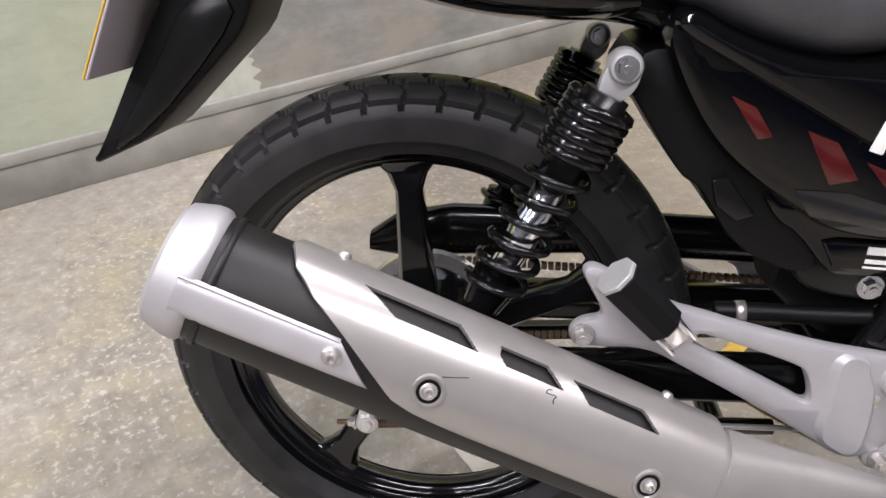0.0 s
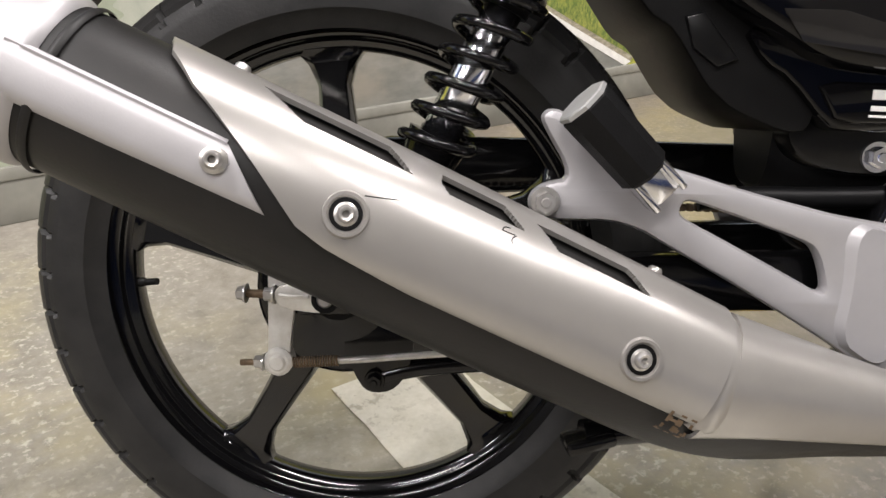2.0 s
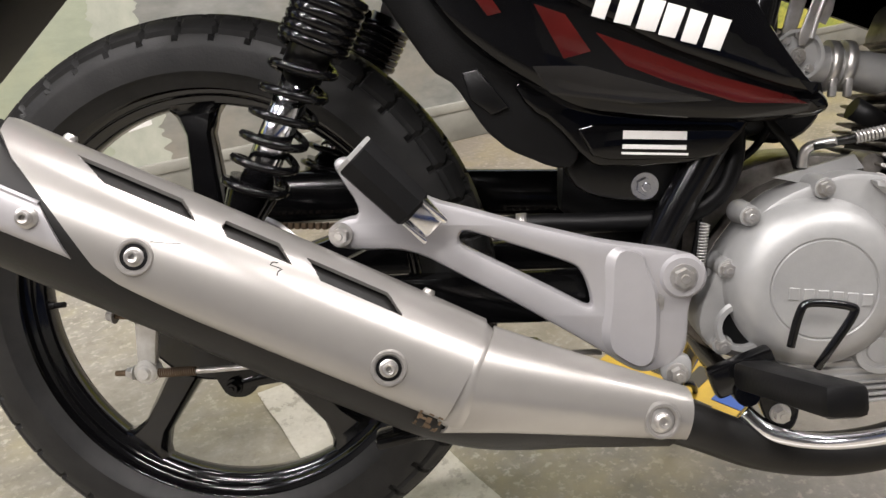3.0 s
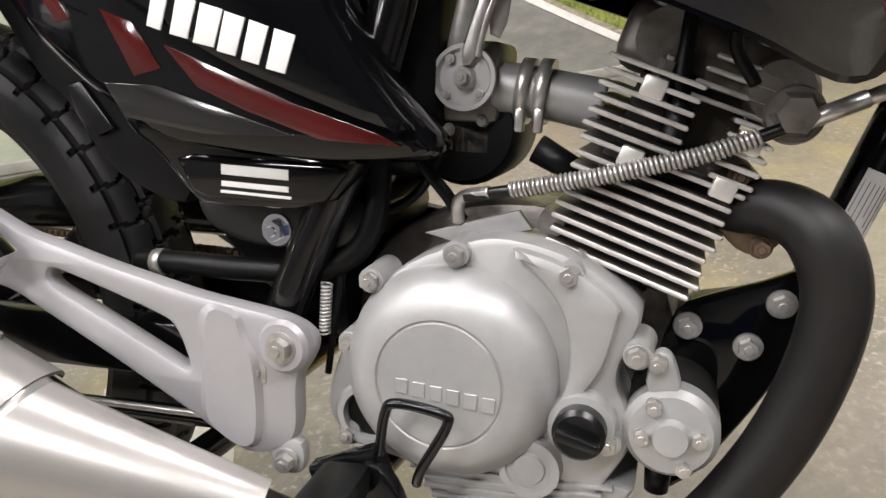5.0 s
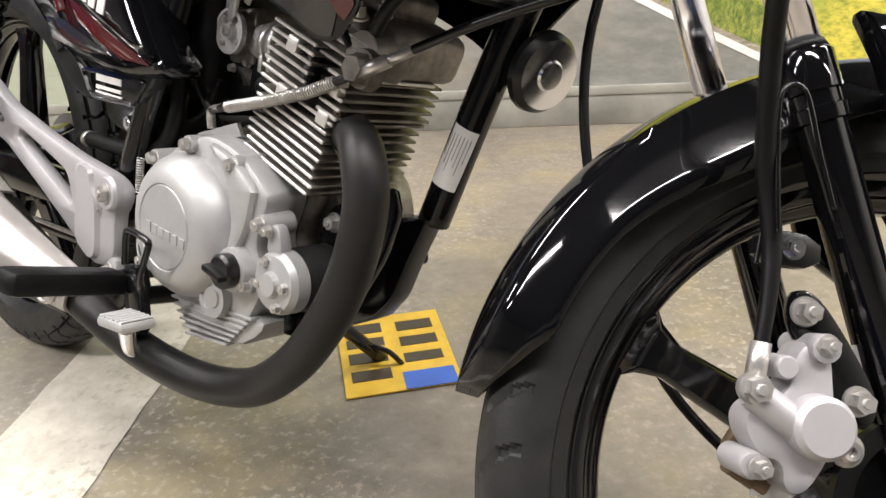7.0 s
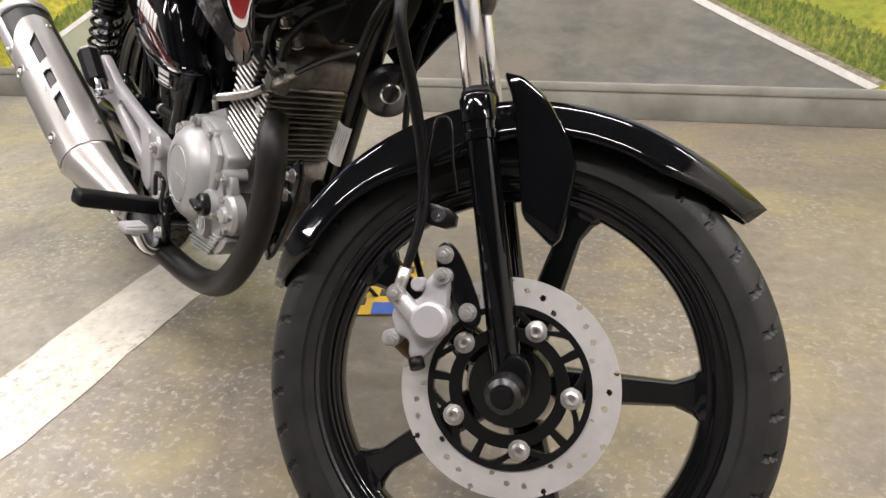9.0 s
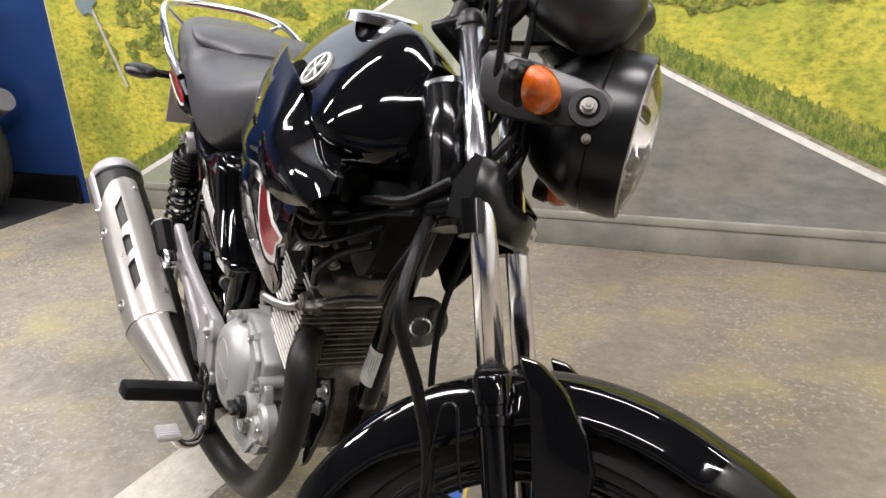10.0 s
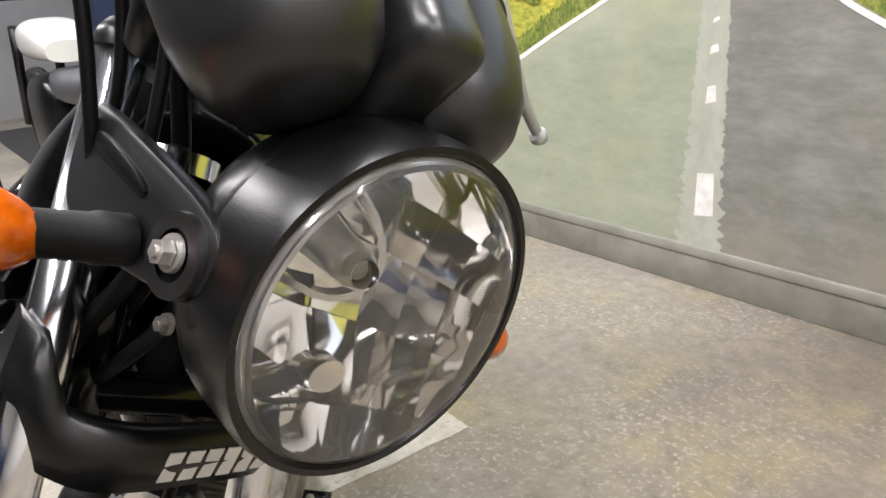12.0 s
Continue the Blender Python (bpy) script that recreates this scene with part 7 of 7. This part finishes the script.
horn = bp("horn", join(lathe([(0.0, 0.030), (0.006, 0.036), (0.012, 0.037), (0.016, 0.030), (0.030, 0.024), (0.034, 0)], (0.946, 0.030, 0.254), (-0.95, 0.26, 0.2), 36), bar((0.895, 0.01, 0.262), (0.927, 0.030, 0.258), 0.02, 0.006, 0.002)), SATIN, "round horn with a silver face")
bp("horn_face", lathe([(-0.003, 0.0), (-0.003, 0.012), (-0.001, 0.014), (-0.0005, 0.031)], (0.946, 0.030, 0.254), (-0.95, 0.26, 0.2), 36), CHROME, "silver horn diaphragm", horn)
bp("regulator", join(block((0.05, 0.06, 0.035), pose(0.905, -0.01, 0.325), 0.006)), SATIN, "black regulator under the tank")

# ---- things on the floor and behind ----
pm = Matrix(((-0.77, 0.62, 0, 0.569), (0.64, 0.785, 0, 0.251), (0, 0, 1, 0.0015), (0, 0, 0, 1)))
np_ = thing("number_plate", pm, "yellow number plate lying on the concrete floor", "number plate")
part("sheet", block((0.229, 0.178, 0.003), pose(0, 0, 0.0015), 0.001, 1), YELLOW, np_)
part("blue_band", block((0.045, 0.080, 0.001), pose(-0.092, 0.042, 0.0036), 0), BLUE_PRINT, np_, "blue band at the plate's end")
for u, v, w in ((0.075, -0.045, 0.03), (0.03, -0.045, 0.026), (-0.015, -0.045, 0.03), (-0.065, -0.045, 0.028), (0.07, 0.042, 0.03), (0.02, 0.042, 0.028), (-0.03, 0.042, 0.026)):
    part("bar", block((w, 0.062, 0.001), pose(u, v, 0.0036), 0), BLACK_PRINT, np_)

B2 = HALL @ pose(-1.905, 0.33, 0.320, 0, 0, 180)
b2 = thing("motorcycle", B2, "red and black sports motorcycle parked by the blue wall", "motorcycle")


def far(name, bm, material, label=""):
    return part(name, bm, material, b2, label)


for x in (0.0, 1.40):
    w2 = far("wheel", rim((x, 0, 0), 0.222, 0.03), ALU, "silver cast wheel")
    part("tyre", tyre((x, 0, 0), 0.318, 0.058 if x == 0 else 0.045, "road", 3), RUBBER, w2)
    for i in range(6):
        part("spoke", spoke((x, 0, 0), radians(10 + 60 * i), 0.04, 0.196, 0, 0.018, 0.012, 0.014), ALU_DIRTY, w2)
    part("hub", lathe([(-0.05, 0), (-0.05, 0.045), (0.05, 0.045), (0.05, 0)], (x, 0, 0)), SATIN, w2)
    for sd in (-1, 1):
        part("disc", lathe([(sd * 0.06, 0.06), (sd * 0.06, 0.12), (sd * 0.065, 0.12), (sd * 0.065, 0.06)], (x, 0, 0), (0, 1, 0), 40, True), DISC_STEEL, w2)
far("swing_arm", join(bar((-0.02, -0.10, 0), (0.5, -0.09, 0.06), 0.03, 0.06, 0.008), bar((-0.02, 0.10, 0), (0.5, 0.09, 0.06), 0.03, 0.06, 0.008)), SATIN)
far("engine", hull([(0.42, -0.12, 0.25, 0.13), (0.52, -0.16, 0.33, 0.17), (0.78, -0.16, 0.34, 0.17), (0.95, -0.1, 0.28, 0.14)], 4), SATIN, "dark engine block")
far("fairing", hull([(0.55, 0.05, 0.42, 0.16), (0.75, -0.12, 0.50, 0.20), (1.0, -0.08, 0.55, 0.21), (1.22, 0.12, 0.62, 0.17), (1.40, 0.38, 0.60, 0.09)], 2.8), CRIMSON, "crimson side fairing")
far("fuel_tank", hull([(0.42, 0.40, 0.52, 0.10), (0.56, 0.42, 0.60, 0.14), (0.78, 0.42, 0.63, 0.15), (0.98, 0.44, 0.58, 0.11)], 2.8), CRIMSON, "crimson fuel tank")
far("seat", moved(hull([(0.45, 0.45, 0.50, 0.11), (0.25, 0.44, 0.50, 0.13), (0.05, 0.47, 0.57, 0.12), (-0.15, 0.56, 0.63, 0.10), (-0.25, 0.60, 0.65, 0.06)], 3), Matrix.Translation((0.12, 0, 0.12))), SEAT, "black vinyl seat")
far("tail_fairing", moved(hull([(0.36, 0.36, 0.45, 0.12), (0.16, 0.38, 0.48, 0.13), (-0.05, 0.44, 0.56, 0.115), (-0.22, 0.54, 0.63, 0.08), (-0.34, 0.60, 0.65, 0.035)], 2.8), Matrix.Translation((0.12, 0, 0.12))), CRIMSON, "crimson tail fairing")
far("tail_panel", moved(hull([(0.20, 0.44, 0.485, 0.136), (0.0, 0.50, 0.545, 0.125), (-0.2, 0.585, 0.615, 0.088), (-0.30, 0.615, 0.635, 0.05)], 2.6), Matrix.Translation((0.12, 0, 0.12))), OFFWHITE, "white flash along the tail")
far("plate_hanger", moved(plate([chaikin([(-0.05, 0.46), (-0.16, 0.50), (-0.24, 0.38), (-0.33, 0.24), (-0.29, 0.24), (-0.18, 0.38)], 1)], -0.05, 0.05, 0.005), Matrix.Translation((0.03, 0, 0.12))), MATT, "black plate hanger")
far("number_plate", moved(block((0.003, 0.10, 0.10), Matrix.Translation((-0.325, 0, 0.29)) @ Matrix.Rotation(radians(30), 4, "Y"), 0.001, 1), Matrix.Translation((0.03, 0, 0.12))), SKIRT, "grey number plate")
far("indicator", moved(hull([(-0.18, 0.43, 0.44, 0.006), (-0.21, 0.425, 0.455, 0.03), (-0.24, 0.43, 0.45, 0.02)], 2.2, 20, -0.12), Matrix.Translation((0.03, 0, 0.12))), SATIN)
far("indicator", moved(hull([(-0.18, 0.43, 0.44, 0.006), (-0.21, 0.425, 0.455, 0.03), (-0.24, 0.43, 0.45, 0.02)], 2.2, 20, 0.12), Matrix.Translation((0.03, 0, 0.12))), SATIN)
far("silencer", tube([(0.45, 0.16, -0.05), (0.2, 0.19, 0.06), (-0.12, 0.21, 0.20)], [0.03, 0.055, 0.055], 24), SILVER, "silver silencer")
far("fork", join(tube([(1.36, -0.1, 0.0), (1.14, -0.1, 0.55)], 0.027, 20), tube([(1.36, 0.1, 0.0), (1.14, 0.1, 0.55)], 0.027, 20)), SATIN)
far("handlebar", tube([(1.02, -0.36, 0.66), (1.08, -0.15, 0.68), (1.08, 0.15, 0.68), (1.02, 0.36, 0.66)], 0.012, 12), FRAME_BLACK)
far("paddock_prop", tube([(0.45, -0.1, -0.05), (0.43, -0.26, -0.30)], 0.011, 12), FRAME_BLACK, "black side stand")
tag = thing("price_tag", HALL @ pose(-1.70, 0.452, 0.985), "green price tag hung on the parked motorcycle", "price tag")
part("card", block((0.10, 0.004, 0.07), pose(0, 0, 0, 0, 8, 0), 0.001, 1), GREEN, tag)
part("string", tube([(0, 0, 0.03), (0.01, 0, 0.05), (0.0, 0.0, 0.0)], 0.001, 6), WHITE, tag)

# a third machine, of which only the tail comes into view
b3 = thing("motorcycle", HALL @ pose(-1.82, 1.0, 0.30, 0, 0, 180), "white-tailed motorcycle parked in front of the red one", "motorcycle")
for x in (0.0, 1.30):
    w3 = part("wheel", rim((x, 0, 0), 0.215, 0.03), ALU, b3, "silver cast wheel")
    part("tyre", tyre((x, 0, 0), 0.298, 0.05, "road", 5), RUBBER, w3)
    part("hub", lathe([(-0.06, 0), (-0.06, 0.05), (-0.03, 0.06), (0.03, 0.06), (0.06, 0.05), (0.06, 0)], (x, 0, 0)), ALU, w3)
    for i in range(5):
        part("spoke", spoke((x, 0, 0), radians(30 + 72 * i), 0.05, 0.19, 0, 0.016, 0.012, 0.014), ALU_DIRTY, w3)
part("swing_arm", join(bar((-0.02, -0.10, 0), (0.45, -0.09, 0.05), 0.03, 0.05, 0.008), bar((-0.02, 0.10, 0), (0.45, 0.09, 0.05), 0.03, 0.05, 0.008)), SATIN, b3)
part("engine", hull([(0.38, -0.12, 0.22, 0.12), (0.50, -0.15, 0.30, 0.16), (0.76, -0.15, 0.30, 0.16), (0.90, -0.1, 0.25, 0.12)], 4), SATIN, b3, "dark engine block")
part("fuel_tank", hull([(0.38, 0.36, 0.46, 0.10), (0.52, 0.36, 0.54, 0.14), (0.74, 0.36, 0.56, 0.15), (0.94, 0.38, 0.52, 0.10)], 2.8), OFFWHITE, b3, "white fuel tank")
part("tail_panel", hull([(0.30, 0.03, 0.11, 0.12), (0.10, 0.04, 0.14, 0.13), (-0.15, 0.07, 0.16, 0.12), (-0.36, 0.11, 0.17, 0.09), (-0.48, 0.13, 0.16, 0.05)], 2.8), OFFWHITE, b3, "white tail panel")
part("seat", hull([(0.40, 0.20, 0.34, 0.11), (0.20, 0.19, 0.32, 0.13), (-0.05, 0.20, 0.33, 0.13), (-0.30, 0.22, 0.34, 0.11), (-0.44, 0.24, 0.32, 0.06)], 3), SEAT, b3, "grey vinyl seat")
part("tail_lamp", hull([(-0.42, 0.16, 0.20, 0.06), (-0.50, 0.165, 0.20, 0.045), (-0.53, 0.17, 0.19, 0.02)], 3), REDLENS, b3, "red tail lamp")
part("fork", join(tube([(1.27, -0.1, 0.0), (1.06, -0.1, 0.52)], 0.024, 18), tube([(1.27, 0.1, 0.0), (1.06, 0.1, 0.52)], 0.024, 18)), SATIN, b3)
part("handlebar", tube([(0.92, -0.34, 0.66), (0.99, -0.15, 0.66), (0.99, 0.15, 0.66), (0.92, 0.34, 0.66)], 0.011, 12), FRAME_BLACK, b3)
part("side_stand", tube([(0.45, -0.08, -0.02), (0.42, -0.20, -0.29)], 0.011, 12), FRAME_BLACK, b3)
